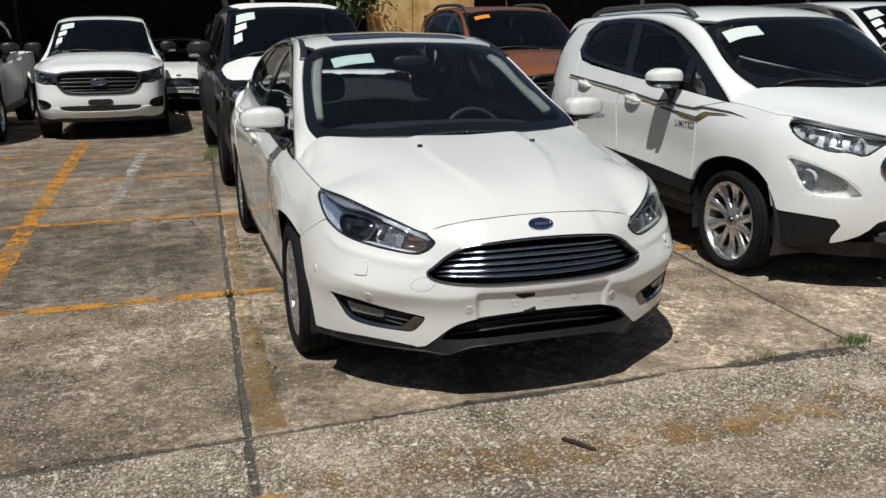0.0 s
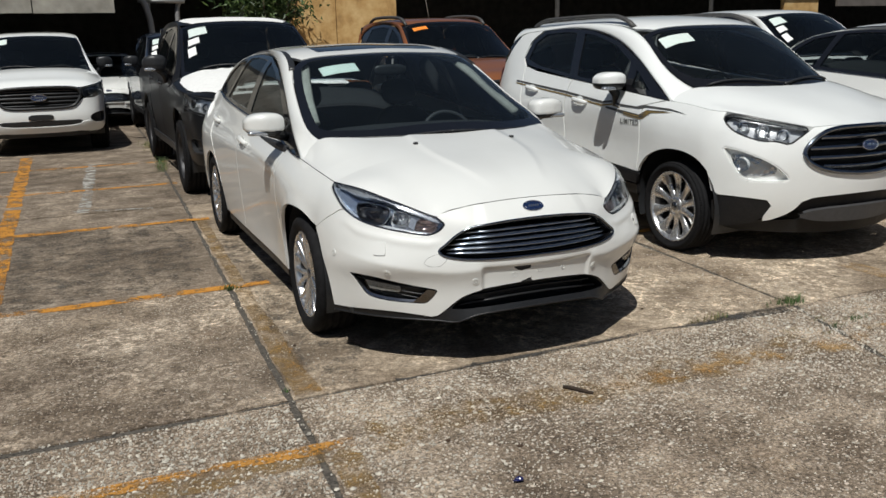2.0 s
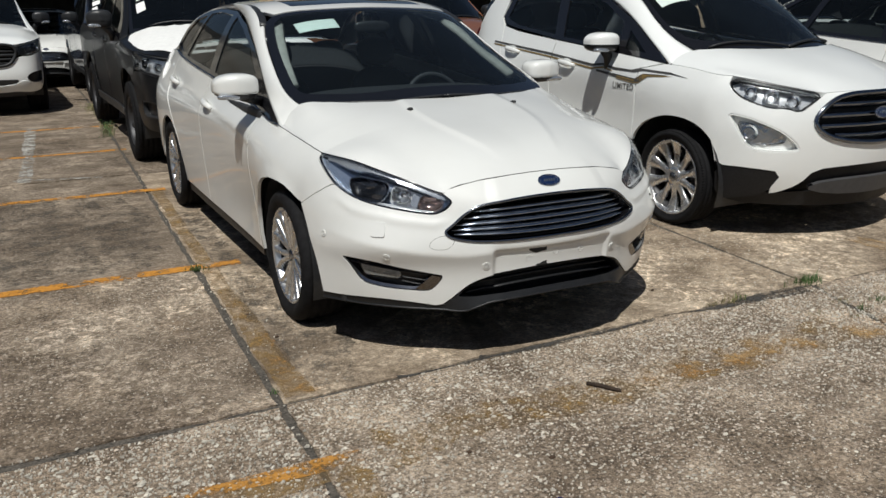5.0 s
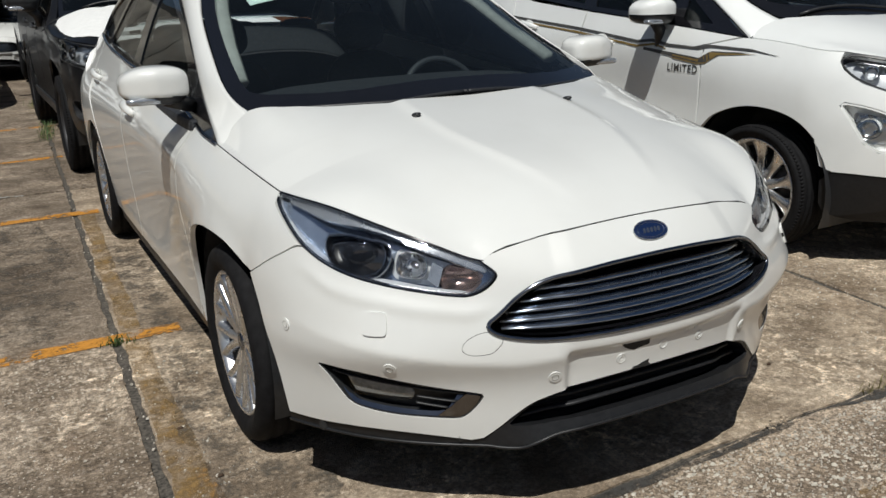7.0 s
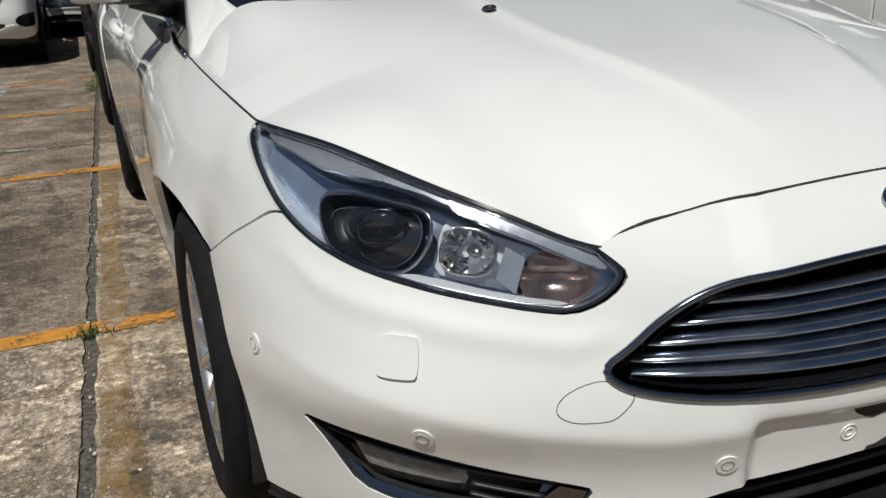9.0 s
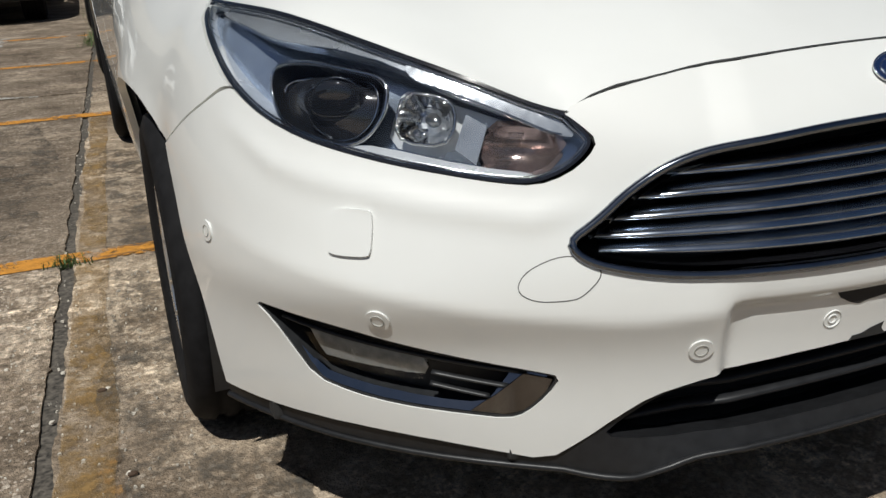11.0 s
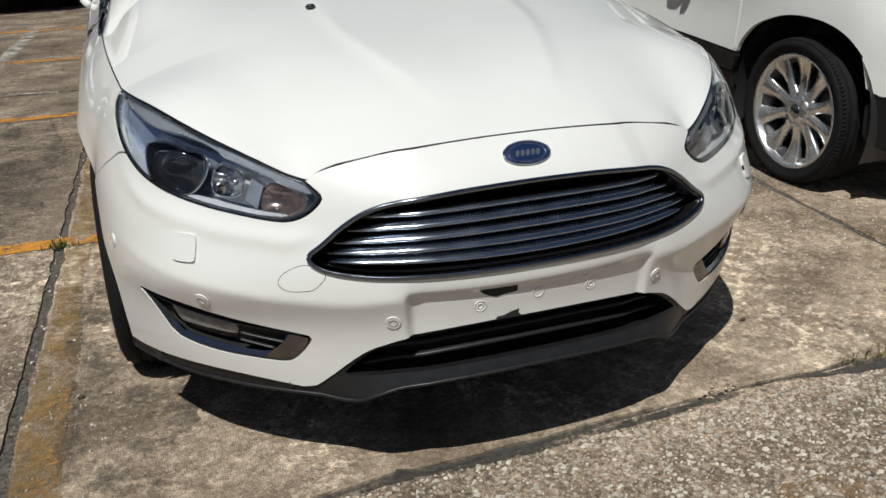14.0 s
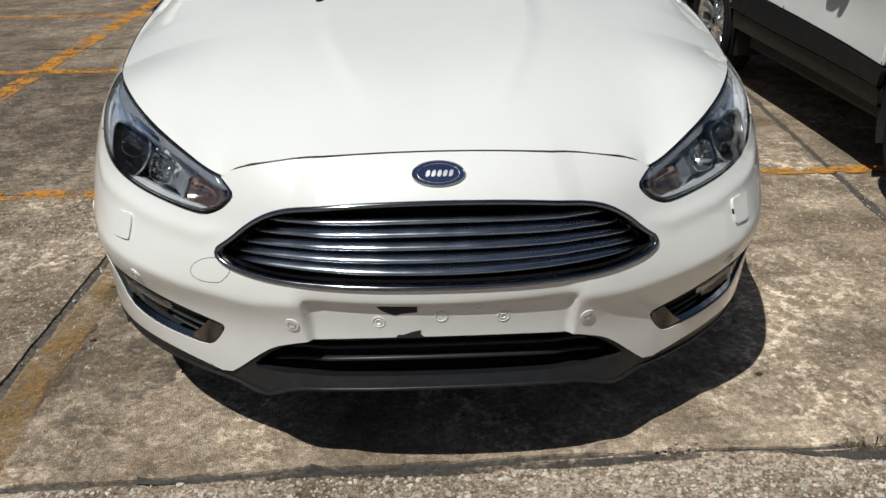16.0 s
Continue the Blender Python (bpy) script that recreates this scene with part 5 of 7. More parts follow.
def shell(car, c, g, paint_mat, glass_mat=None, sides=(1, -1)):
    """Builds the painted panels, glass, lamps and grille of a vehicle from its charts c and outlines g."""
    front, side, top = c["front"], c["side"], c["top"]
    glass_mat = glass_mat or GLASSD
    grille = deg(mirrored(g["grille"]))
    holes = [grille]
    for key in ("fog",):
        if key in g:
            holes += [deg(g[key]), [(-u, v) for u, v in deg(g[key])]]
    bumper = panel("front_bumper", front, deg(mirrored(g["fascia"])), car, paint_mat, holes, step=0.03, edge=0.03, soft=1, label="painted front bumper")
    for name, half, mat, off, label in g["lower"]:
        panel(name, front, deg(mirrored(half)), bumper, mat, step=0.03, edge=0.03, off=off, soft=1, label=label)
    for name, pts, mat, off, label in g.get("lower_sides", ()):
        for s in (1, -1):
            panel(name, front, deg([(s * u, v) for u, v in pts]), bumper, mat, step=0.03, edge=0.02, off=off, soft=1, label=label)
    gp = chaikin(grille, 2)
    p, n = front(*gp.T)
    gr = tube("grille", p + n * 0.004, g.get("grille_rim", 0.014), car, g.get("grille_rim_mat", DCHROME), closed=True, n=10, label=g["grille_label"])
    panel("grille_back", front, shrink(gp, -0.01), gr, SEAM, step=0.06, edge=0, off=-0.08, soft=0)
    for zc, ze, e, th_ in g["slats"]:
        th = np.linspace(-e, e, 44) * D2
        zz = zc + (ze - zc) * (np.abs(th) / (e * D2)) ** 2
        p, n = front(th, zz)
        rows = []
        for dz, dn in ((1, -0.05), (1, -0.012), (0.5, 0.0), (-0.5, 0.0), (-1, -0.012), (-1, -0.05)):
            rows.append(p + n * (dn - 0.012) + np.stack([np.zeros_like(th), np.zeros_like(th), np.full_like(th, dz * th_)], 1))
        loft("grille_slat", list(zip(*rows)), gr, g.get("slat_mat", GLOSSB), label="horizontal grille bar")
    if "badge" in g:
        oval_badge(gr, front, 0, g["badge"][0], g["badge"][1], g["badge"][2], g["badge"][3])
    lamp = chaikin(deg(g["lamp"]), 2)
    for s in (1, -1):
        fl = s < 0
        hl = panel("headlight", front, shrink(lamp, -0.002), car, PLASTIC, [shrink(lamp, 0.005)], step=0.02, edge=0.008, off=0.0, soft=0, flip=fl, label="headlight with clear lens and chrome reflectors")
        panel("headlight_lens", front, shrink(lamp, 0.006), hl, LENS, step=0.04, edge=0, off=0.002, soft=0, flip=fl, label="clear lens").visible_shadow = False
        panel("lamp_housing", front, shrink(lamp, 0.004), hl, g.get("housing", HLGREY), step=0.03, edge=0, off=-0.05, soft=0, flip=fl, label="bright lamp housing")
        for th, z, r, mat in g["bulbs"]:
            q, m = front([th * D2], [z])
            q = Vector(q[0] - m[0] * 0.045)
            q.x *= s
            m = Vector(m[0])
            m.x *= s
            turn = m.to_track_quat("X", "Z").to_matrix().to_4x4()
            bowl = lathe(bmesh.new(), [(r, 0.03), (r * 0.95, 0.012), (r * 0.7, -0.004), (r * 0.3, -0.012), (0.001, -0.014)], 20)
            bowl.transform(Matrix.Translation(q) @ turn)
            part("reflector", bowl, CHROME, hl)
            eye = ellipsoid(bmesh.new(), (0.008, 0, 0), (r * 0.5, r * 0.55, r * 0.55), Matrix.Translation(q) @ turn, 16, 10)
            part("projector_lens", eye, mat, hl)
        for th0, z0, th1, z1 in g.get("lamp_bars", ()):
            th = np.linspace(th0, th1, 12) * D2
            q, m = front(th, np.linspace(z0, z1, 12))
            tube("lamp_bar", [(s * a[0], a[1], a[2]) for a in q - m * 0.02], 0.010, hl, SATIN, n=8, flat=0.5)
        if "fog" in g:
            fg = chaikin(deg(g["fog"]), 2)
            pk = panel("fog_pocket", front, shrink(fg, -0.001), car, g.get("fog_mat", PLASTIC), [shrink(fg, 0.010)], step=0.02, edge=0.05, off=-0.003, soft=0, flip=fl, label="fog-lamp surround")
            panel("pocket_back", front, fg, pk, g.get("fog_back", PLASTIC), step=0.04, edge=0, off=-0.045, soft=0, flip=fl)
            if "foglamp" in g:
                fo = deg(g["foglamp"])
                panel("fog_lamp", front, fo, pk, LENS, step=0.03, edge=0.02, off=-0.012, soft=1, flip=fl, label="clear fog lamp").visible_shadow = False
                panel("fog_reflector", front, fo, pk, SATIN, step=0.012, edge=0.004, off=-0.035, soft=1, flip=fl, relief=lambda u, v: 0.002 * np.sign(np.sin(u * 90)) * np.sin(v * 160))
                if "fogbowl" in g:
                    cu, cv, cr = g["fogbowl"]
                    a = np.linspace(0, math.tau, 32, endpoint=False)
                    rings = []
                    for q, dn in ((1.0, 0.016), (0.94, 0.018), (0.86, 0.024), (0.6, 0.034), (0.25, 0.039), (0.02, 0.040)):
                        pp, nn = front(cu * D2 + cr * q * 1.15 * np.cos(a), cv + cr * q * np.sin(a))
                        rings.append(pp - nn * dn)
                    loft("fog_bowl", rings, pk, CHROME, closed_u=True, flip=fl, label="round chrome fog-lamp bowl")
    zf, lead = fit_bonnet(c["hood_z"], c["front_fn"], g["edge"])
    hood = chart(flat_of(zf), (0, 1.6, .6))
    seam = side_seam(zf, c["side_fn"], *g["seam"])
    g["hood"] = lead + [(x, y) for x, y, _ in seam] + [seam[-1][:2]] + g["hood_back"]
    c["hood"] = hood
    hd = panel("bonnet", hood, mirrored(g["hood"]), car, paint_mat, step=0.04, edge=0.03, soft=1, gap=0.003, label="painted bonnet")
    panel("bonnet_gap", hood, shrink(chaikin(mirrored(g["hood"]), 1), -0.01), car, SEAM, step=0.1, edge=0, off=-0.03, soft=0)
    for s in (1, -1):
        fl = s < 0
        doors = {}
        for name, pts, mat, off, label in g["side"]:
            if name == "front_wing":
                pts = [(y, z) for _, y, z in seam] + pts
            doors[name] = panel(name, side, dense(pts, .06), car, mat or paint_mat, step=0.045, edge=0.02, off=off, soft=0, flip=fl, gap=0.0025, label=label)
        for name, y, z in g["handles"]:
            handle(doors[name], side, y, z, s, g.get("handle_mat", paint_mat), 0.22)
        fr = panel("window_frame", side, dense(g["dlo"], .06), car, GLOSSB, [dense(q, .06) for q in g["panes"]], step=0.05, edge=0.02, off=0.0015, soft=0, flip=fl, label="black side window frame")
        for q in g["panes"]:
            panel("window_pane", side, dense(q, .06), fr, glass_mat, step=0.08, edge=0, off=-0.004, soft=0, flip=fl, label="tinted side glass")
        k = len(g["ac"])
        f = np.linspace(0, k - 1, 5 * k)
        a3, b3 = curve_pts(f, g["ac"]), curve_pts(f, g["bc"])
        pa, na = side(a3[:, 0], a3[:, 1])
        pb, nb = top(b3[:, 0], b3[:, 1])
        mid = (pa + pb) / 2 + (na + nb) * (np.interp(f, [0, 1, 4], [0.03, 0.07, 0.13])[:, None] * np.linalg.norm(pa - pb, axis=1)[:, None])
        rows = [pa - na * 0.015] + [pa * (1 - t) ** 2 + mid * 2 * t * (1 - t) + pb * t * t for t in np.linspace(0, 1, 9)] + [pb - nb * 0.015]
        rows = [np.vstack([q[0] + (q[0] - q[2]) / np.linalg.norm(q[0] - q[2]) * 0.014 - [0, 0, 0.006], q]) for q in rows]
        loft("roof_rail", rows, car, paint_mat, flip=fl, label="painted windscreen pillar and roof edge")
        liner(car, 0, g["axle_z"], g["arch_r"], 0.45, 0.86, s)
        liner(car, g["wheelbase"], g["axle_z"], g["arch_r"], 0.45, 0.86, s)
        mirror_unit(car, s, g["mirror"], g["mirror_size"], g.get("mirror_mat", paint_mat), foot=True)
        for y in (0.0, g["wheelbase"]):
            wheel(car, (s * g["track"], y, g["tyre_r"]), g["tyre_r"], g["rim_r"], g["tyre_w"], s, g["spokes"], g.get("wheel_mat", ALLOY), g["spoke_style"], blocks=True)
    scr = panel("windscreen", top, mirrored(g["ws"]), car, FRIT, [mirrored(g["wi"])], step=0.05, edge=0.01, off=-0.002, soft=g.get("ws_soft", 1), label="tinted windscreen with black border")
    panel("windscreen_glass", top, mirrored(g["wi"]), scr, g.get("ws_glass", GLASS), step=0.08, edge=0, off=-0.003, soft=g.get("ws_soft", 1))
    for pts, mat, label in g.get("papers", ()):
        panel("paper_slip", top, pts, scr, mat, step=0.08, edge=0.001, off=0.001, soft=0, label=label)
    for a, b in g.get("wipers", ()):
        f = np.linspace(0, 1, 12)
        xx, yy = a[0] + (b[0] - a[0]) * f, a[1] + (b[1] - a[1]) * f
        p, n = top(xx, yy)
        tube("wiper", p + n * 0.010, 0.009, scr, PLASTIC, n=6, label="black wiper")
    panel("roof", top, mirrored(g["roof"]), car, paint_mat, step=0.07, edge=0.02, soft=1, label="painted roof")
    panel("headliner", top, shrink(chaikin(mirrored(g["roof"]), 1), 0.03), car, HEADLINER, step=0.15, edge=0, off=-0.06, soft=0)
    # cabin
    y0, y1, zf, zb = g["cabin"]
    fl = bmesh.new()
    block(fl, -.60, .60, -.6, g["tail_y"] - 0.1, g["axle_z"] - 0.06, g["axle_z"] + 0.02, .02)
    block(fl, -.80, .80, .48, g["wheelbase"] - .48, g["axle_z"] - 0.08, g["axle_z"], .02)
    block(fl, -.55, .55, -.55, y0, g["axle_z"], zf + 0.25, .03)
    part("underbody", fl, SEAM, car, smooth=False)
    cab = bmesh.new()
    block(cab, -.76, .76, y0 - .04, y0 + .04, g["axle_z"], zb - .10, .02)
    for sx in (-1, 1):
        block(cab, sx * .79 - .03, sx * .79 + .03, y0, y1, g["axle_z"], zb - .08, .02)
    part("cabin_tub", cab, DASHM, car, smooth=False)
    part("dashboard", superblob((0, y0 + .22, zb - .16), (.72, .30, .15), 3.2, 32, 14), DASHM, car, "dark dashboard")
    steering(car, (.36, y0 + .55, zb - .10))
    for x in (-.36, .36):
        seat(car, x, y0 + 1.02, zf, SEATM)
        seat(car, x, y0 + 1.85, zf, SEATM)
    return bumper, hd, scr


# ---- white crossover ----
SUV_R = evennet([0, 15, 30, 45, 55, 65, 75], [.2, .4, .55, .7, .8, .9, 1.0, 1.08], [
    [.80, .80, .82, .86, .885, .905, .90], [.84, .845, .87, .92, .935, .93, .905], [.86, .865, .885, .935, .945, .93, .905], [.86, .865, .885, .93, .94, .925, .90],
    [.845, .85, .87, .91, .92, .91, .89], [.80, .805, .83, .87, .885, .885, .87], [.70, .705, .74, .79, .82, .83, .83], [.60, .60, .64, .70, .73, .76, .77]])
SUV_X = net([-.6, -.3, 0, .6, 1.5, 2.3, 2.9, 3.3], [.2, .45, .7, .9, 1.0, 1.1, 1.3, 1.45, 1.58, 1.68], [
    [.80, .84, .855, .855, .855, .855, .755, .50], [.82, .86, .895, .890, .896, .900, .785, .52], [.82, .865, .895, .875, .880, .895, .785, .52], [.78, .84, .875, .878, .882, .890, .775, .52],
    [.72, .79, .83, .862, .868, .872, .755, .50], [.66, .73, .77, .82, .835, .84, .735, .50], [.60, .66, .70, .745, .765, .765, .69, .50], [.55, .60, .64, .69, .705, .705, .66, .54],
    [.48, .54, .58, .63, .645, .645, .60, .50], [.40, .46, .50, .55, .56, .56, .525, .45]])
SUV_H = evennet([0, .3, .55, .7, .85], [-.9, -.75, -.5, -.2, .1, .35], [
    [.87, .865, .80, .72, .60], [.932, .927, .888, .83, .72], [1.02, 1.017, .985, .945, .87], [1.110, 1.107, 1.085, 1.045, .985], [1.178, 1.174, 1.148, 1.100, 1.02], [1.228, 1.222, 1.192, 1.138, 1.04]])
SUV_T = evennet([0, .3, .55, .75], [-.2, .15, .5, .75, 1.0, 1.5, 2.2, 2.8, 3.2], [
    [1.08, 1.06, .98, .84], [1.275, 1.26, 1.19, 1.06], [1.470, 1.457, 1.40, 1.28], [1.585, 1.573, 1.525, 1.43], [1.632, 1.622, 1.585, 1.50], [1.655, 1.645, 1.61, 1.53], [1.648, 1.638, 1.60, 1.52],
    [1.62, 1.61, 1.57, 1.48], [1.56, 1.55, 1.51, 1.42]])
SUV_ARCH = [(.388, .516), (.365, .57), (.325, .615), (.27, .655), (.13, .706), (-.02, .722), (-.15, .706), (-.25, .665), (-.325, .605)]
SUV_ARCH = [tuple(q) for q in spline(range(9), SUV_ARCH)(np.linspace(0, 8, 40))]


def front_of(rn):
    def f(u, v):
        r = rn(u / D2, v)
        return np.stack([r * np.sin(u), -r * np.cos(u), v], 1)
    return f


def side_of(xn, rn, y0=-0.22):
    def f(y, z):
        x = xn(y, z)
        fx = x.copy()
        for _ in range(6):
            th = np.arctan2(np.maximum(fx, 0.3), -np.minimum(y, -0.05))
            fx = np.sqrt(np.maximum(rn(np.degrees(th), z) ** 2 - y * y, 0.01))
        w = np.clip((y0 - y) / 0.16, 0, 1)
        w = w * w * (3 - 2 * w)
        return np.stack([x * (1 - w) + fx * w, y, z], 1)
    return f


def flat_of(zn):
    return lambda x, y: np.stack([x, y, zn(x, y)], 1)


def build_crossover(pose_m):
    car = thing("white_crossover_car", "white compact crossover with roof rails and striped side decals", "car", "parked cars")
    car.matrix_world = pose_m
    c = dict(front=chart(front_of(SUV_R)), side=chart(side_of(SUV_X, SUV_R)), hood_z=SUV_H, front_fn=front_of(SUV_R), side_fn=side_of(SUV_X, SUV_R), top=chart(flat_of(SUV_T)))
    rarch = [(2.52 + .40 * math.cos(a), .33 + .40 * math.sin(a)) for a in np.linspace(0, math.pi, 16)]
    g = dict(
        fascia=[(0, .912), (17, .910), (25.5, .906), (27.2, .898), (32.5, .842), (37.0, .793), (42.5, .818), (48, .816), (53.4, .839), (59.4, .874), (62.8, .912), (64.0, .925), (67, .80), (68.6, .66), (69.4, .605), (68.0, .545), (66.6, .464),
                (54, .463), (41.2, .440), (46.8, .300), (42.7, .308), (34.4, .362), (29.1, .452), (15, .468), (0, .474)],
        grille=[(0, .900), (17.3, .895), (25.6, .851), (32.0, .754), (28.6, .678), (20.3, .630), (7.3, .608), (0, .605)],
        grille_label="large hexagonal grille with gloss black bars", grille_rim=0.016, slat_mat=DCHROME,
        slats=[(.845, .845, 23, .016), (.780, .775, 28, .017), (.715, .712, 28, .016), (.655, .66, 22, .012)],
        badge=(.782, .078, .032, .015),
        lower=[("lower_intake", [(0, .472), (15, .466), (28.5, .450), (33, .372), (27, .345), (0, .350)], CLAD, -0.03, "black lower intake"),
               ("skid_plate", [(0, .392), (23.6, .381), (33.5, .338), (22.4, .294), (0, .285)], SKID, 0.012, "silver skid plate"),
               ("under_tray", [(0, .30), (30, .30), (47, .29), (64, .30), (64, .22), (30, .20), (0, .20)], CLAD, -0.03, "black under tray")],
        lower_sides=[("bumper_corner", [(66.8, .468), (54, .467), (40.6, .442), (46.8, .290), (60, .25), (66.4, .25)], CLAD, -0.006, "black plastic bumper corner")],
        lamp=[(65.5, .962), (62, .990), (55, .976), (46, .952), (38.5, .932), (27.5, .902), (33, .845), (37.3, .797), (42.5, .824), (48, .822), (53.4, .845), (59.2, .88), (62.8, .918)],
        bulbs=[(56, .922, .040, LENS), (48.0, .893, .050, LENS), (39.5, .866, .044, LENS)], lamp_bars=[(61, .965, 31, .895), (50, .86, 37, .815)], housing=LAMPSIL,
        fog=[(64.4, .788), (55.4, .771), (47, .72), (41.7, .678), (36.3, .602), (36.3, .560), (45, .560), (54.6, .565), (59.9, .699)], fog_mat=WHITE2, fog_back=WHITE2,
        fogbowl=(55.0, .672, .052), foglamp=[(60.0, .742), (55.2, .736), (45.1, .70), (40.0, .625), (47.5, .60), (55.6, .602), (58, .67)],
        edge=[(0, .914), (10, .913), (17, .912), (25, .908), (27.5, .906), (33, .920), (38.5, .936), (46, .955), (55, .979), (62, .993)], seam=(-.36, .13), hood_back=[(.755, .155), (.635, .122), (.56, .03), (.35, -.09), (0, -.13)],
        side=[("front_wing", [(.18, 1.042), (.40, .998), (.395, .8), (.402, .62), (.404, .517)] + SUV_ARCH + [(-.365, .68), (-.392, .80), (-.399, .895), (-.388, .928), (-.364, .957)], None, 0, "white front wing"),
              ("front_door", [(.19, 1.044), (.72, 1.093), (1.45, 1.148), (1.47, .9), (1.445, .65), (1.44, .573), (.41, .515), (.405, .8), (.405, .998)], None, 0, "white front door with stripes"),
              ("rear_door", [(1.46, 1.149), (2.05, 1.20), (2.30, 1.24), (2.22, .95), (2.10, .70), (2.09, .611), (1.45, .573), (1.455, .65), (1.48, .9)], None, 0, "white rear door with stripes"),
              ("rear_wing", [(2.31, 1.245), (2.375, 1.30), (2.345, 1.44), (2.31, 1.475), (2.17, 1.551), (2.45, 1.532), (2.56, 1.507), (2.68, 1.40), (2.80, 1.26), (2.94, 1.10), (3.04, .95), (3.10, .8), (3.10, .5)] + [q for q in rarch if q[1] >= .45] + [(2.10, .612), (2.11, .70), (2.23, .95)], None, 0, "white rear wing"),
              ("sill", [(.375, .509), (.43, .511), (1.43, .568), (2.10, .607), (2.12, .47), (1.43, .445), (.40, .425)], CLAD, 0.006, "black plastic sill"),
              ("lower_sill", [(.41, .418), (1.43, .438), (2.11, .462), (2.12, .36), (.41, .335)], CLAD, -0.008, "grooved black lower sill")],
        handles=[("front_door", 1.24, .985), ("rear_door", 2.04, 1.045)],
        dlo=[(.18, 1.046), (.61, 1.306), (.96, 1.455), (1.36, 1.538), (1.76, 1.560), (2.14, 1.545), (2.30, 1.46), (2.36, 1.31), (2.26, 1.25), (2.08, 1.225), (1.45, 1.155), (.72, 1.098)],
        panes=[[(.70, 1.125), (.72, 1.30), (.98, 1.425), (1.30, 1.50), (1.47, 1.515), (1.38, 1.175)], [(.40, 1.10), (.62, 1.245), (.62, 1.118)], [(1.50, 1.19), (1.60, 1.525), (1.80, 1.53), (2.10, 1.515), (2.24, 1.44), (2.28, 1.30), (2.05, 1.245)]],
        ac=[(.16, 1.050), (.38, 1.175), (.61, 1.310), (.96, 1.460), (1.36, 1.543), (1.76, 1.565), (2.16, 1.55), (2.42, 1.536), (2.60, 1.505), (2.72, 1.445)],
        bc=[(.640, .130), (.676, .32), (.668, .53), (.635, .77), (.61, 1.2), (.60, 1.6), (.60, 2.1), (.60, 2.40), (.59, 2.58), (.57, 2.68)],
        axle_z=.33, arch_r=.42, wheelbase=2.52, track=.790, tyre_r=.316, rim_r=.243, tyre_w=.20, spokes=10, spoke_style="petal",
        mirror=(.775, .74, 1.07), mirror_size=(.225, .19, .155),
        ws=[(0, -.14), (.35, -.09), (.55, .03), (.63, .115), (.672, .32), (.662, .53), (.635, .73), (.60, .752), (.3, .70), (0, .68)],
        wi=[(0, -.05), (.33, .0), (.51, .11), (.595, .20), (.640, .34), (.632, .52), (.605, .68), (.56, .705), (.3, .655), (0, .64)],
        papers=[([(-.585, .52), (-.34, .49), (-.33, .595), (-.575, .63)], PAPER, "pale green paper slip on the windscreen")],
        wipers=[((-.56, .07), (-.0, -.10)), ((-.02, -.105), (.52, .05))],
        roof=[(0, .69), (.3, .71), (.60, .765), (.61, 1.2), (.60, 2.1), (.595, 2.56), (.3, 2.70), (0, 2.73)],
        cabin=(.42, 2.9, .50, 1.10), tail_y=3.1)
    bumper, hd, scr = shell(car, c, g, WHITE2, glass_mat=GLASSC)
    # striped decals and lettering on the sides
    side = c["side"]
    stripes = [([(2.38, 1.112), (1.49, 1.052), (.92, 1.000), (.80, 1.012), (.66, .992), (.47, .985), (.40, 1.000), (.10, .990), (-.08, .962), (.08, .978), (.36, .985), (.44, .970), (.66, .976), (.80, .996), (.92, .984), (1.49, 1.036), (2.38, 1.098)], DGREY),
               ([(2.38, 1.090), (1.49, 1.028), (.92, .974), (.78, .990), (.68, .968), (.68, .962), (.78, .978), (.92, .962), (1.49, 1.016), (2.38, 1.080)], DGOLD),
               ([(.86, .965), (.60, .945), (.42, .930), (.34, .968), (.10, .972), (.28, .955), (.36, .912), (.44, .905), (.62, .925), (.86, .950)], DGREY),
               ([(.62, .938), (.43, .922), (.36, .962), (.06, .966), (.30, .950), (.37, .905), (.43, .898), (.62, .918)], DGOLD)]
    for s in (1, -1):
        for pts, mat in stripes:
            panel("side_stripe", side, dense(pts, .05), car, mat, step=0.05, edge=0.0004, off=0.0035, soft=0, flip=s < 0, label="grey and gold side stripe")
        ob = text_part("lettering", "LIMITED", .058, Matrix.Identity(4), DGREY, car, 0)
        flat = np.array([tuple(v.co) for v in ob.data.vertices])
        p, n = side(.655 - flat[:, 0] if s < 0 else .40 + flat[:, 0], .850 + flat[:, 1])
        for v, q in zip(ob.data.vertices, p + n * 0.003):
            v.co = (s * q[0], q[1], q[2])
        # roof rail bar
        f = np.linspace(0, 1, 26)
        yy = 0.92 + 1.55 * f
        p, n = c["top"](np.full_like(yy, .585), yy)
        lift = 0.055 * np.minimum(1, np.minimum(f, 1 - f) * 7) ** 0.6
        tube("roof_bar", [(s * q[0], q[1], q[2] + h) for q, h in zip(p, lift)], 0.024, car, DARKPL, n=10, flat=0.7, label="dark grey roof rail")
    bk = chart(lambda x, z: np.stack([x, 3.16 - .36 * x * x - .9 * x ** 6 - 1.5 * np.maximum(0, z - 1.1) - .1 * np.maximum(0, .6 - z), z], 1))
    rear = panel("tailgate", bk, mirrored([(0, 1.55), (.56, 1.50), (.68, 1.2), (.75, .9), (.74, .45), (0, .40)]), car, WHITE2, [mirrored([(0, 1.46), (.50, 1.42), (.58, 1.20), (0, 1.18)])], step=0.08, edge=0.03, soft=1, label="white tailgate")
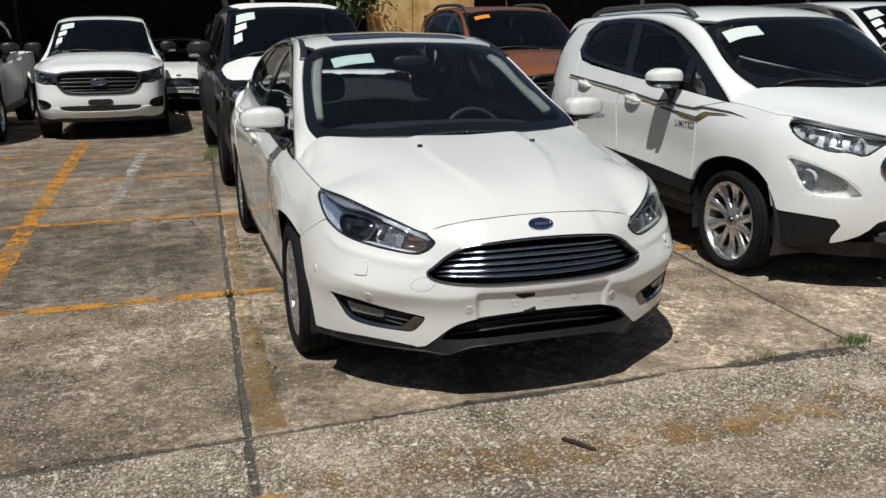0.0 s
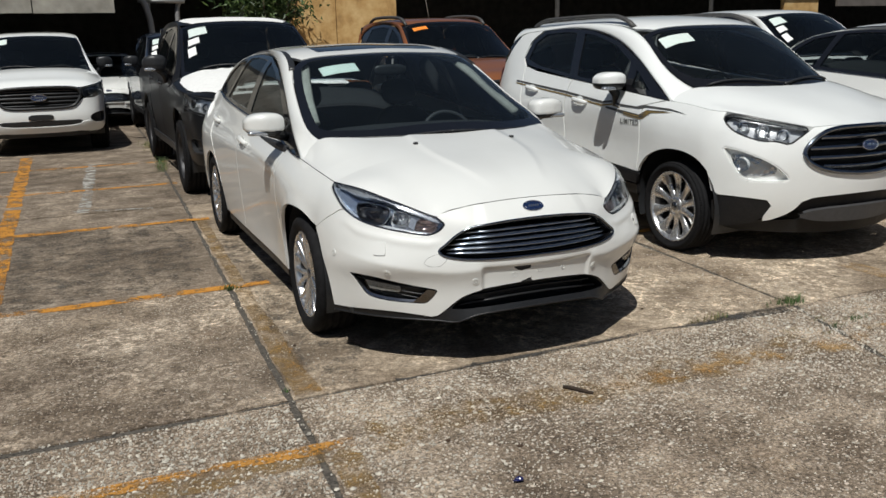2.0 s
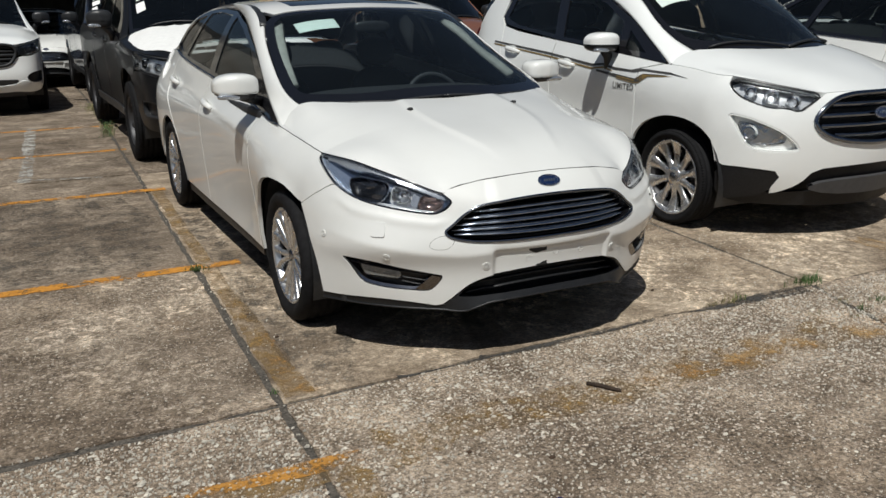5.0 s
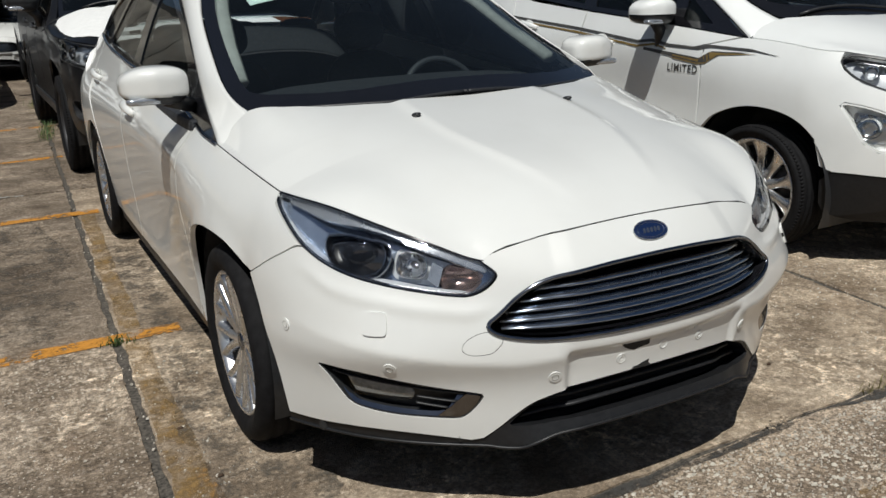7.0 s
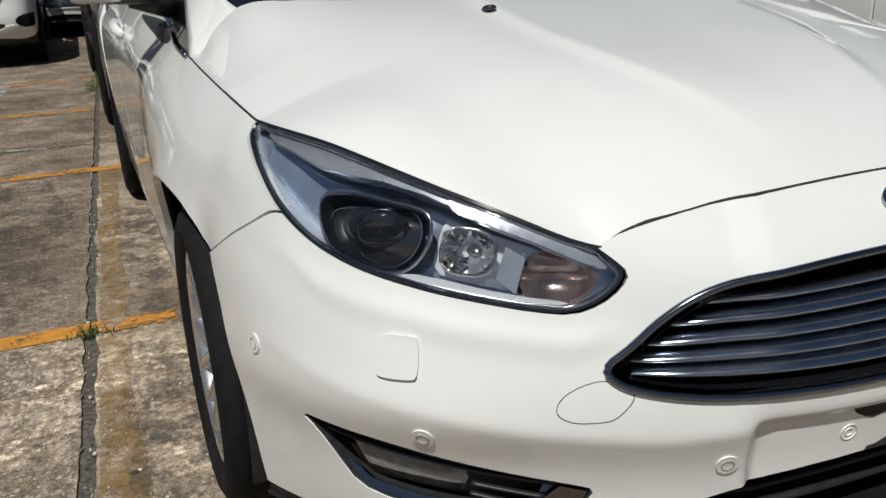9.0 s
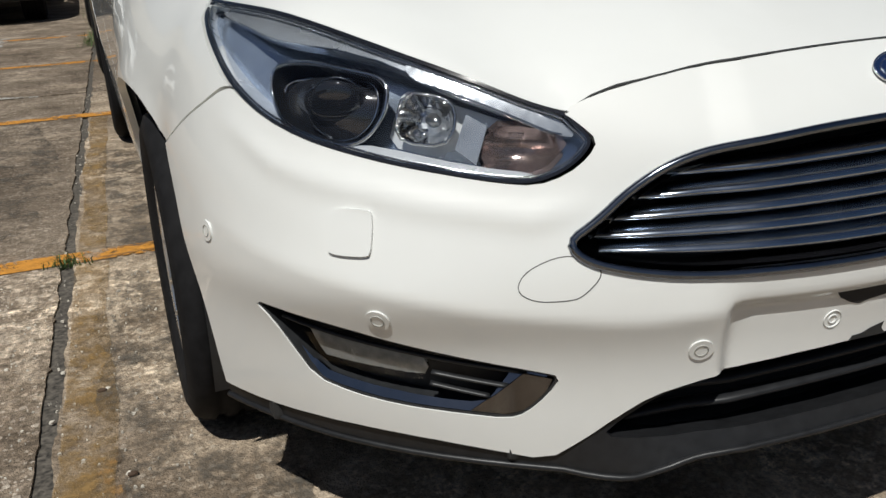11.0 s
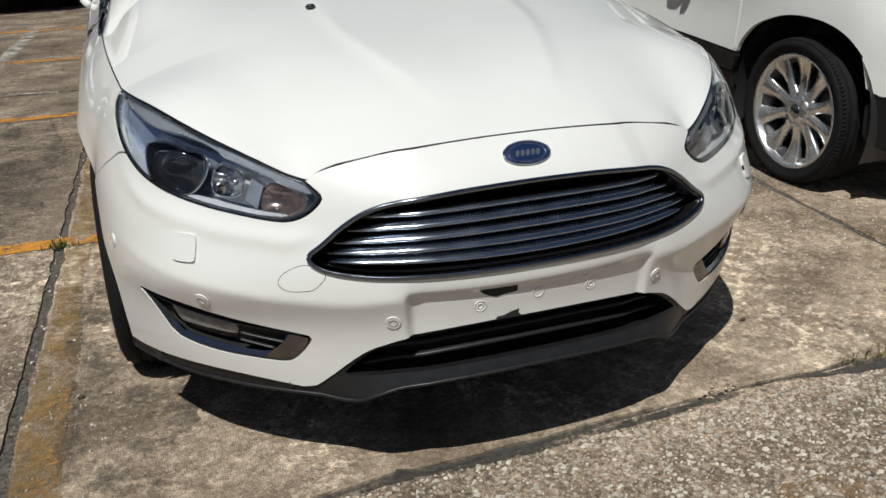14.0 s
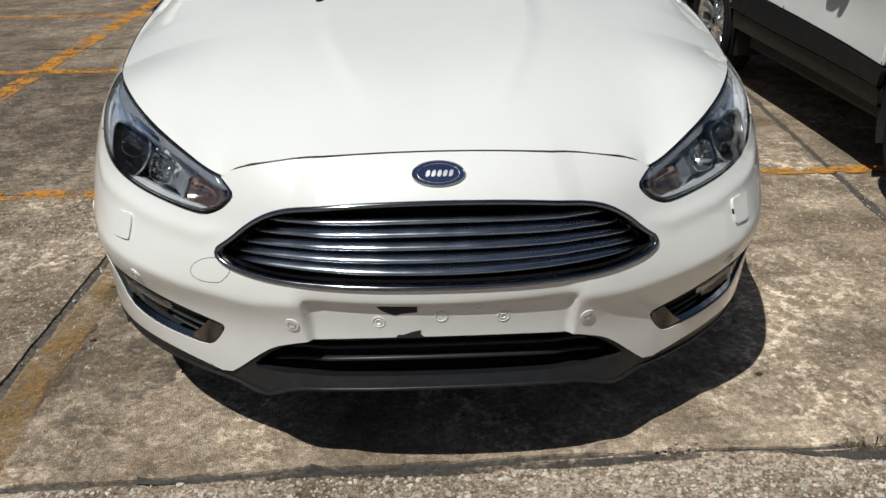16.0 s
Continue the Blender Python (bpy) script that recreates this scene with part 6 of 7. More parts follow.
    panel("rear_glass", bk, mirrored([(0, 1.47), (.51, 1.43), (.59, 1.19), (0, 1.17)]), rear, GLASSD, step=0.1, edge=0, off=-.005, soft=1)
    for s in (1, -1):
        panel("rear_quarter_glass", side, [(2.58, 1.502), (2.64, 1.488), (2.76, 1.40), (2.86, 1.27), (2.81, 1.255), (2.69, 1.40)], car, FRIT, step=0.05, edge=0.008, off=-.002, soft=1, flip=s < 0, label="black glass corner of the tailgate")
        panel("tail_light", side, [(2.78, 1.235), (2.88, 1.19), (3.0, 1.05), (2.90, 1.04)], car, REDL, step=0.06, edge=0.01, off=.006, soft=1, flip=s < 0, label="dark red tail light")
    return car


# ---- pickups ----
PU_R = evennet([0, 15, 30, 42, 50, 58, 66, 75], [.30, .45, .60, .75, .90, 1.0, 1.08, 1.16], [
    [.80, .83, .91, .98, .98, .96, .94, .92], [.88, .91, .99, 1.07, 1.07, 1.02, .975, .94], [.90, .93, 1.01, 1.09, 1.085, 1.03, .98, .945], [.88, .91, .99, 1.075, 1.08, 1.03, .98, .945],
    [.87, .90, .98, 1.06, 1.07, 1.025, .98, .945], [.86, .89, .96, 1.04, 1.05, 1.015, .97, .94], [.80, .83, .90, .97, .99, .97, .945, .925], [.66, .68, .74, .81, .85, .86, .87, .88]])
PU_X = net([-.6, -.3, 0, .6, 1.8, 3.2, 4.2, 4.6], [.3, .5, .8, 1.0, 1.12, 1.22, 1.45, 1.62, 1.74, 1.82], [
    [.80, .86, .88, .87, .87, .87, .87, .86], [.84, .90, .915, .885, .885, .905, .885, .87], [.84, .905, .93, .905, .905, .925, .905, .885], [.83, .90, .92, .91, .91, .915, .905, .885],
    [.80, .87, .89, .89, .895, .895, .89, .87], [.74, .80, .82, .835, .845, .84, .83, .82], [.66, .70, .72, .74, .755, .745, .74, .73], [.59, .63, .65, .67, .685, .675, .67, .66],
    [.50, .55, .57, .595, .61, .60, .59, .58], [.40, .44, .46, .50, .51, .50, .49, .48]])
PU_H = evennet([0, .3, .55, .75, .88], [-.95, -.8, -.55, -.2, .15, .45], [
    [.98, .975, .96, .90, .80], [1.07, 1.065, 1.045, 1.0, .92], [1.125, 1.120, 1.10, 1.06, 1.00], [1.205, 1.200, 1.175, 1.125, 1.06], [1.250, 1.245, 1.22, 1.165, 1.095], [1.28, 1.275, 1.25, 1.195, 1.12]])
PU_T = evennet([0, .3, .55, .78], [.1, .5, .9, 1.2, 1.5, 2.0, 2.6, 3.0], [
    [1.19, 1.175, 1.11, .98], [1.405, 1.39, 1.33, 1.21], [1.62, 1.607, 1.555, 1.45], [1.755, 1.745, 1.71, 1.63], [1.795, 1.788, 1.765, 1.69], [1.812, 1.806, 1.785, 1.71], [1.805, 1.80, 1.775, 1.70], [1.775, 1.77, 1.745, 1.66]])


def build_pickup(name, label, pose_m, paint_mat, papers, rack=False, grille_mat=PLASTIC, group="parked pickups"):
    car = thing(name, label, "pickup truck", group)
    car.matrix_world = pose_m
    mid = (0, 1.6, .7)
    c = dict(front=chart(front_of(PU_R), mid), side=chart(side_of(PU_X, PU_R), mid), hood_z=PU_H, front_fn=front_of(PU_R), side_fn=side_of(PU_X, PU_R), top=chart(flat_of(PU_T), mid))
    arch = [(.50, .45), (.47, .60), (.40, .73), (.28, .82), (.10, .87), (-.10, .87), (-.25, .82), (-.36, .73)]
    rarch = [(3.22 + .47 * math.cos(a), .42 + .45 * math.sin(a)) for a in np.linspace(0.1, math.pi - .1, 16)]
    g = dict(
        fascia=[(0, .70), (20, .70), (29, .722), (33, .79), (35.5, .830), (44, .825), (50, .86), (60, .875), (67, .865), (68.2, .75), (65.5, .62), (63, .50), (60, .36), (45, .33), (30, .36), (0, .37)],
        grille=[(0, 1.0), (18, .997), (30, .985), (33.5, .95), (34.2, .87), (30.5, .76), (27, .715), (18, .70), (0, .70)],
        grille_label="wide black mesh grille with two bars", grille_rim=0.022, grille_rim_mat=grille_mat, slat_mat=PLASTIC,
        slats=[(.955, .950, 31, .010), (.905, .90, 32, .014), (.850, .848, 33, .020), (.795, .795, 31, .014), (.745, .746, 28, .010)],
        badge=(.857, .120, .050, .03),
        fog=[(58, .625), (50, .622), (41, .605), (37.5, .535), (42.0, .468), (49, .468), (56, .478)],
        lower=[("lower_intake", [(0, .525), (29, .525), (33.5, .510), (30, .452), (0, .445)], PLASTIC, 0.004, "black lower intake"), ("plate_holder", [(0, .615), (10.5, .613), (10.5, .532), (0, .530)], PLASTIC, 0.010, "black empty plate holder"),
               ("bumper_step", [(0, .440), (29, .446), (34, .500), (39, .50), (41, .43), (36, .36), (0, .35)], paint_mat, 0.016, "lower bumper step"),
               ("under_tray", [(0, .40), (45, .36), (60, .38), (60, .30), (30, .28), (0, .28)], PLASTIC, -0.05, "black under tray")],
        lamp=[(67.5, 1.035), (60, 1.04), (50, 1.02), (42, .999), (35.2, .98), (35.6, .90), (36, .845), (44, .835), (50, .868), (60, .885), (66, .90)],
        bulbs=[(53, .955, .050, GLOSSB), (44.5, .915, .042, LENS)], lamp_bars=[(62, .905, 42, .855)], housing=HLBACK if paint_mat is not WHITE2 else DCHROME,
        edge=[(0, 1.003), (15, 1.000), (30, .990), (35, .984), (42, 1.003), (50, 1.024), (60, 1.044), (66, 1.042)], seam=(-.36, .37), hood_back=[(.78, .40), (.66, .33), (.40, .20), (0, .16)],
        side=[("front_wing", [(.40, 1.095), (.62, 1.06), (.60, .8), (.60, .45)] + arch + [(-.40, .80), (-.405, .90)], None, 0, "painted front wing"),
              ("front_door", [(.40, 1.10), (.62, 1.15), (1.6, 1.21), (1.62, .8), (1.60, .45), (.605, .45), (.605, .8), (.625, 1.06)], None, 0, "painted front door"),
              ("rear_door", [(1.61, 1.21), (2.62, 1.24), (2.64, .9), (2.50, .6), (2.48, .45), (1.61, .45), (1.63, .8)], None, 0, "painted rear door"),
              ("bed_side", [(2.66, 1.24), (2.68, 1.17), (4.45, 1.19), (4.48, .8), (4.45, .55)] + [q for q in rarch if q[1] > .56] + [(2.66, .56), (2.65, .9)], None, 0, "painted load-bed side"),
              ("sill", [(.55, .445), (2.70, .445), (2.70, .36), (.55, .36)], PLASTIC, 0.02, "black side step")],
        handles=[("front_door", 1.42, 1.08), ("rear_door", 2.42, 1.10)], handle_mat=PLASTIC if paint_mat is not WHITE2 else WHITE2,
        dlo=[(.45, 1.125), (.85, 1.40), (1.2, 1.59), (1.5, 1.685), (2.0, 1.725), (2.5, 1.70), (2.75, 1.60), (2.80, 1.27), (1.6, 1.225)],
        panes=[[(.75, 1.20), (.98, 1.40), (1.25, 1.56), (1.55, 1.65), (1.55, 1.25)], [(1.70, 1.26), (1.70, 1.665), (2.0, 1.685), (2.45, 1.66), (2.58, 1.29)]],
        ac=[(.42, 1.115), (.65, 1.27), (.85, 1.405), (1.2, 1.595), (1.5, 1.69), (2.0, 1.73), (2.5, 1.705), (2.75, 1.65), (2.86, 1.58), (2.9, 1.45)],
        bc=[(.80, .43), (.755, .62), (.72, .80), (.68, 1.10), (.645, 1.4), (.635, 2.0), (.63, 2.5), (.63, 2.72), (.62, 2.86), (.60, 2.95)],
        axle_z=.42, arch_r=.47, wheelbase=3.22, track=.79, tyre_r=.375, rim_r=.225, tyre_w=.25, spokes=6, spoke_style="star",
        mirror=(.83, .80, 1.19), mirror_size=(.25, .17, .20), mirror_mat=PLASTIC if paint_mat is not WHITE2 else PLASTIC,
        ws=[(0, .165), (.25, .18), (.48, .225), (.66, .315), (.785, .43), (.775, .50), (.738, .72), (.69, 1.03), (.662, 1.185), (.648, 1.198), (.3, 1.165), (0, 1.155)], ws_soft=0,
        wi=[(0, .225), (.25, .24), (.46, .285), (.63, .37), (.742, .475), (.735, .53), (.708, .72), (.66, 1.03), (.636, 1.150), (.622, 1.162), (.3, 1.130), (0, 1.12)],
        wheel_mat=ALLOYD if paint_mat in (BLACKP, BLUEP) else ALLOY, papers=papers, wipers=[((-.6, .36), (0, .22)), ((0, .20), (.55, .32))], ws_glass=GLASSD,
        roof=[(0, 1.165), (.3, 1.175), (.645, 1.208), (.645, 1.5), (.63, 2.5), (.60, 2.93), (.3, 2.97), (0, 2.98)],
        cabin=(.55, 2.8, .62, 1.20), tail_y=4.4)
    shell(car, c, g, paint_mat)
    bed = bmesh.new()
    block(bed, -.80, .80, 2.95, 4.40, .68, .74, .02)
    block(bed, -.84, .84, 4.40, 4.48, .62, 1.19, .02)
    block(bed, -.80, .80, 2.92, 2.97, .68, 1.22, .02)
    part("load_bed", bed, paint_mat, car, "load bed with tailgate", smooth=False)
    wall = bmesh.new()
    block(wall, -.70, .70, 2.86, 2.90, 1.20, 1.70, .02)
    part("cab_back", wall, GLOSSB, car, smooth=False)
    if rack:
        for s in (1, -1):
            f = np.linspace(0, 1, 20)
            yy = 1.2 + 1.5 * f
            p, n = c["top"](np.full_like(yy, .60), yy)
            lift = 0.05 * np.minimum(1, np.minimum(f, 1 - f) * 7) ** .6
            tube("roof_bar", [(s * q[0], q[1], q[2] + h) for q, h in zip(p, lift)], .022, car, DARKPL, n=8, label="dark roof bar")
    return car, c


suv = build_crossover(pose(2.79, 0.45, 0))
gz = lambda y: float(-0.0011 * min(max(y - 2, 0), 12) ** 2)
slips = [([(-.605, .955), (-.40, .945), (-.395, 1.09), (-.585, 1.10)], PAPER, "pale green paper slip"), ([(-.635, .82), (-.51, .815), (-.50, .915), (-.62, .92)], PAPERW, "white paper slip"),
         ([(-.665, .64), (-.575, .635), (-.565, .775), (-.65, .78)], PAPERW, "white paper slip")]
white_pu, _ = build_pickup("white_pickup", "white double-cab pickup with black mesh grille, facing the yard", pose(-2.26, 10.35, gz(10.4)), WHITE2, slips)
dark_pu, dark_c = build_pickup("black_pickup", "black double-cab pickup with white protective film on its bonnet", pose(0.02, 4.85, gz(5.0)), BLACKP, slips)
film = panel("protective_film", dark_c["hood"], mirrored([(0, -.83), (.50, -.785), (.62, -.70), (.78, -.55), (.845, -.33), (.84, .30), (.66, .30), (.40, .18), (0, .14)]), dark_pu, PAPERW, step=.03, edge=.002, off=.006, soft=1,
             relief=lambda u, v: 0.004 * np.sin(u * 37 + 3 * np.sin(v * 21)) * np.sin(v * 29 + u * 11), label="crinkled white protective film on the bonnet")
panel("white_roof_sheet", dark_c["top"], mirrored([(0, 1.18), (.3, 1.19), (.60, 1.22), (.61, 1.9), (0, 1.95)]), dark_pu, PAPERW, step=.06, edge=.002, off=.005, soft=1, label="white sheet over the front of the roof")
back_pu, _ = build_pickup("dark_blue_pickup", "dark blue double-cab pickup behind the black one", pose(0.25, 11.3, gz(11.2)), BLUEP, slips)
orange_pu, _ = build_pickup("orange_pickup", "burnt orange double-cab pickup with roof bars", pose(3.12, 5.9, gz(6.1)), ORANGE, [([(-.56, 1.0), (-.36, .985), (-.36, 1.06), (-.56, 1.075)], TAPEO, "orange and green round sticker")], rack=True)
left_pu, _ = build_pickup("white_pickup", "white double-cab pickup with a loaded bed, seen along its side", pose(-4.55, 9.9, gz(9.9)), WHITE2, slips)
right_pu, _ = build_pickup("white_pickup", "white double-cab pickup with paper slips behind another car", pose(7.6, 3.9, gz(3.9)), WHITE2, slips, rack=False)
far_saloon = copy_thing(sedan, pose(-1.05, 15.75, gz(15.7)))
tagged(far_saloon, "white four-door saloon parked deep in the row", "car")
right_saloon = copy_thing(sedan, pose(5.52, -0.72, 0) @ Matrix.Scale(1.06, 4))
tagged(right_saloon, "white four-door saloon beside the crossover", "car")


# ---- concrete yard ----
def ground_height(x, y):
    k = np.clip(np.asarray(y, float) - 2, 0, 12)
    return -0.0011 * k * k


def concrete(name, aggregate, tone, contrast=0.8, blotch=1.0, tint=(1.085, 1.0, 0.945), gritty=0.5):
    """Weathered concrete: blotches, dirt, worn laitance, and stones that show where the skin has gone."""
    m, nt, b = material(name)
    c = coords(nt)
    big = noise_tex(nt, 0.7, 6, 0.6, c)
    mid = noise_tex(nt, 4.0, 14, 0.74, c)
    flake = noise_tex(nt, 17.0, 13, 0.8, c)
    fine = noise_tex(nt, 62.0, 7, 0.85, c)
    grit = noise_tex(nt, 260.0, 2, 0.5, c)
    t = tone
    col = ramp(nt, mid, [(0.36, (0.150 * t, 0.128 * t, 0.102 * t)), (0.50, (0.225 * t, 0.198 * t, 0.164 * t)), (0.62, (0.33 * t, 0.298 * t, 0.252 * t))])
    pale = ramp(nt, flake, [(0.505, grey(0)), (0.55, grey(0.95))])
    zone = ramp(nt, noise_tex(nt, 1.3, 6, 0.6, c), [(0.42, grey(0.05)), (0.60, grey(contrast))])
    col = mix(nt, mix(nt, 1.0, pale, zone, "MULTIPLY"), col, (0.56 * t, 0.52 * t, 0.455 * t))
    dark = ramp(nt, noise_tex(nt, 9.0, 12, 0.76, c), [(0.38, grey(0.75)), (0.47, grey(0))])
    col = mix(nt, mix(nt, 1.0, dark, zone, "MULTIPLY"), col, (0.075 * t, 0.066 * t, 0.055 * t))
    stain = ramp(nt, big, [(0.38, (0.66, 0.63, 0.60)), (0.60, (1.12, 1.11, 1.09))])
    col = mix(nt, 1.0, col, stain, "MULTIPLY")
    blot = ramp(nt, noise_tex(nt, 26.0, 10, 0.8, c), [(0.41, (0.56, 0.53, 0.49)), (0.48, (0.96, 0.95, 0.93)), (0.56, (1.38, 1.36, 1.32))])
    col = mix(nt, ramp(nt, noise_tex(nt, 0.9, 4, 0.6, c), [(0.42, grey(0.30 * blotch)), (0.60, grey(blotch))]), col, blot, "MULTIPLY")
    speck = ramp(nt, fine, [(0.42, grey(0.36)), (0.5, grey(0.98)), (0.57, grey(1.75))])
    col = mix(nt, gritty, col, speck, "MULTIPLY")
    pits = ramp(nt, noise_tex(nt, 38.0, 6, 0.8, c), [(0.385, grey(0.30)), (0.42, grey(1.0))])
    col = mix(nt, gritty, col, pits, "MULTIPLY")
    patch = ramp(nt, noise_tex(nt, 2.6, 9, 0.68, c), [(0.36, (0.60, 0.57, 0.53)), (0.50, (0.97, 0.96, 0.94)), (0.64, (1.34, 1.32, 1.27))])
    col = mix(nt, 0.85, col, patch, "MULTIPLY")
    rust = ramp(nt, noise_tex(nt, 1.7, 5, 0.6, c), [(0.60, grey(0)), (0.74, grey(0.3))])
    col = mix(nt, rust, col, (0.22, 0.145, 0.085))
    heights = fine
    if aggregate:
        worn = ramp(nt, noise_tex(nt, 2.3, 5, 0.6, c), [(0.36, grey(0.25 * aggregate)), (0.55, grey(aggregate))])
        for scale, share in ((80.0, 0.36), (44.0, 0.55)):
            # broken stones of two sizes in the worn skin
            vo = nt.nodes.new("ShaderNodeTexVoronoi")
            vo.inputs["Scale"].default_value = scale
            wob = node(nt, "ShaderNodeTexNoise", Scale=scale * 1.7, Detail=2)
            nt.links.new(c, wob.inputs["Vector"])
            shift = nt.nodes.new("ShaderNodeVectorMath")
            shift.operation = "MULTIPLY_ADD"
            nt.links.new(wob.outputs["Color"], shift.inputs[0])
            shift.inputs[1].default_value = (0.5 / scale,) * 3
            nt.links.new(c, shift.inputs[2])
            nt.links.new(shift.outputs[0], vo.inputs["Vector"])
            stone = ramp(nt, vo.outputs["Distance"], [(0.30, grey(1)), (0.37, grey(0))])
            pick = nt.nodes.new("ShaderNodeSeparateColor")
            nt.links.new(vo.outputs["Color"], pick.inputs[0])
            some = ramp(nt, pick.outputs[0], [(share, grey(0)), (share + 0.03, grey(1))])
            hue = ramp(nt, pick.outputs[1], [(0.0, (0.14, 0.115, 0.09)), (0.30, (0.36, 0.325, 0.275)), (0.75, (0.70, 0.66, 0.58)), (1.0, (0.27, 0.22, 0.165))])
            msk = mix(nt, 1.0, mix(nt, 1.0, stone, some, "MULTIPLY"), worn, "MULTIPLY")
            col = mix(nt, msk, col, hue)
    col = mix(nt, 1.0, col, tint, "MULTIPLY")
    nt.links.new(col, b.inputs["Base Color"])
    b.inputs["Roughness"].default_value = 0.92
    b.inputs["Specular IOR Level"].default_value = 0.25
    hm = nt.nodes.new("ShaderNodeMath")
    hm.operation = "ADD"
    nt.links.new(mid, hm.inputs[0])
    nt.links.new(grit, hm.inputs[1])
    bump(nt, b, hm.outputs[0], 1.0, 0.006)
    return m


def road_paint(name, color, lo, hi):
    """Worn marking paint that has flaked off in patches."""
    m, nt, b = material(name)
    c = coords(nt)
    col = ramp(nt, noise_tex(nt, 40, 5, 0.7, c), [(0.3, tuple(k * 0.55 for k in color)), (0.7, color)])
    nt.links.new(col, b.inputs["Base Color"])
    b.inputs["Roughness"].default_value = 0.8
    n1 = noise_tex(nt, 7, 8, 0.72, c)
    n2 = noise_tex(nt, 45, 5, 0.75, c)
    a = nt.nodes.new("ShaderNodeMath")
    a.operation = "MULTIPLY_ADD"
    nt.links.new(n2, a.inputs[0])
    a.inputs[1].default_value = 0.55
    nt.links.new(n1, a.inputs[2])
    alpha = ramp(nt, a.outputs[0], [(lo, grey(0)), (hi, grey(1))])
    nt.links.new(alpha, b.inputs["Alpha"])
    return m


SLAB = concrete("stained_concrete", 0.35, 0.82, 0.5, 0.6, gritty=0.45)
SLABM = concrete("worn_concrete", 0.6, 0.96, 1.0, 1.0, gritty=0.6)
SLABW = concrete("pale_concrete", 0.35, 1.26, 0.9, 0.6, (1.09, 1.0, 0.92), 0.4)
AGG = concrete("exposed_aggregate", 1.0, 1.14, 0.3, 0.5, (1.085, 1.0, 0.945), 0.9)
TAR = simple("joint_dirt", (0.078, 0.068, 0.056), 0.95, vary=0.85, scale=90)
STAIN = road_paint("dark_ground_stain", (0.125, 0.107, 0.085), 0.74, 1.30)
TAN = road_paint("tan_stain", (0.34, 0.21, 0.075), 0.63, 1.10)
OPAINT = road_paint("orange_marking", (0.62, 0.27, 0.035), 0.70, 0.80)
OWORN = road_paint("worn_orange_marking", (0.46, 0.25, 0.085), 0.78, 0.98)
OMID = road_paint("chipped_orange_marking", (0.60, 0.28, 0.05), 0.68, 0.86)
OPALE = road_paint("bleached_orange_marking", (0.56, 0.36, 0.165), 0.70, 1.02)
TANF = road_paint("faint_tan_stain", (0.34, 0.21, 0.075), 0.72, 1.35)
WPAINT = road_paint("faded_white_marking", (0.55, 0.53, 0.48), 0.70, 0.90)

gc = chart(lambda x, y: np.stack([x, y, ground_height(x, y)], 1), (0, 0, -50))
ground = loft("ground", [[(x, y, float(ground_height(x, y)) - 0.007) for x in (-400, -60, -15, -5, 0, 5, 15, 60, 400)] for y in (-400, -60, -12, -4, 0, 2, 3, 4, 5, 6, 7, 8, 9, 10, 11, 12, 13, 14, 30, 80, 400)], None, TAR)
tagged(ground, "weathered concrete yard with dirty joints", "ground", kind="structure")
rng = np.random.default_rng(5)


def ragged(pts, amount=0.004, step=0.015):
    """Broken slab edge: slow wander with small chips on it."""
    p = dense(pts, step)
    n = len(p)
    slow = rng.normal(0, 1, (n, 2))
    k = np.hanning(15)[1:-1]
    slow = np.stack([np.convolve(np.r_[slow[-6:, c], slow[:, c], slow[:6, c]], k / np.sqrt((k * k).sum()), "valid") for c in (0, 1)], 1)
    chip = np.abs(rng.normal(0, 1, (n, 2))) ** 1.6
    return p + slow * amount + (chip - 0.75) * amount * 0.35


def slab(name, pts, mat, step=0.25, rag=0.004):
    """One cast slab: chipped rim, slightly uneven top."""
    lift = rng.uniform(-0.002, 0.002)
    return panel("slab", gc, ragged(pts, rag), ground, mat, step=step, edge=0.03, off=lift, soft=0, gap=0.004,
                 relief=lambda u, v: 0.0015 * np.sin(u * 2.1 + v) * np.cos(v * 1.7))


J1 = lambda y: -1.165 + 0.041 * y
T1 = lambda x: -0.925 + 0.014 * x - 0.020 * abs(x - 0.4)
J2 = lambda y: 1.775 + 0.085 * y if y > -0.9 else 1.70 + 0.34 * (y + 0.93)
L, R, B, E = -15.0, 16.0, -9.0, 26.0
w, wt = 0.0125, 0.0075
slab("slab", [(L, T1(-3) + wt), (J1(-.95) - w, T1(-1.2) + wt), (J1(0) - w, 0), (J1(.95) - w, .95), (L, .98)], SLABM, 0.25)
slab("slab", [(L, .984), (J1(.954) - w, .954), (J1(2.5) - w, 2.5), (J1(4.04) - w, 4.04), (L, 4.10)], SLAB, 0.3)
slab("slab", [(L, 4.13), (J1(4.06) - w, 4.065), (J1(8) - w, 8.0), (J1(12) - w, 12.0), (-.25, E), (L, E)], SLAB, 0.5)
slab("slab", [(J1(-.95) + w, T1(-1.2) + wt), (-.3, T1(-.3) + wt), (.5, T1(.5) + wt), (1.70, T1(1.7) + wt), (J2(0) - w, 0), (J2(2) - w, 2.0), (J2(4) - w, 4.04), (J1(4.04) + w, 4.04), (J1(1.5) + w, 1.5)], SLABW, 0.25)
slab("slab", [(J1(4.06) + w, 4.065), (J2(4) - w, 4.065), (J2(8) - w, 8.0), (3.2, E), (-.22, E), (J1(12) + w, 12.0), (J1(8) + w, 8.0)], SLAB, 0.5)
slab("slab", [(J2(-.88) + w, T1(1.75) + wt), (R, T1(3) + wt), (R, E), (3.23, E), (J2(8) + w, 8.0), (J2(2) + w, 2.0), (J2(0) + w, 0)], SLABW, 0.4)
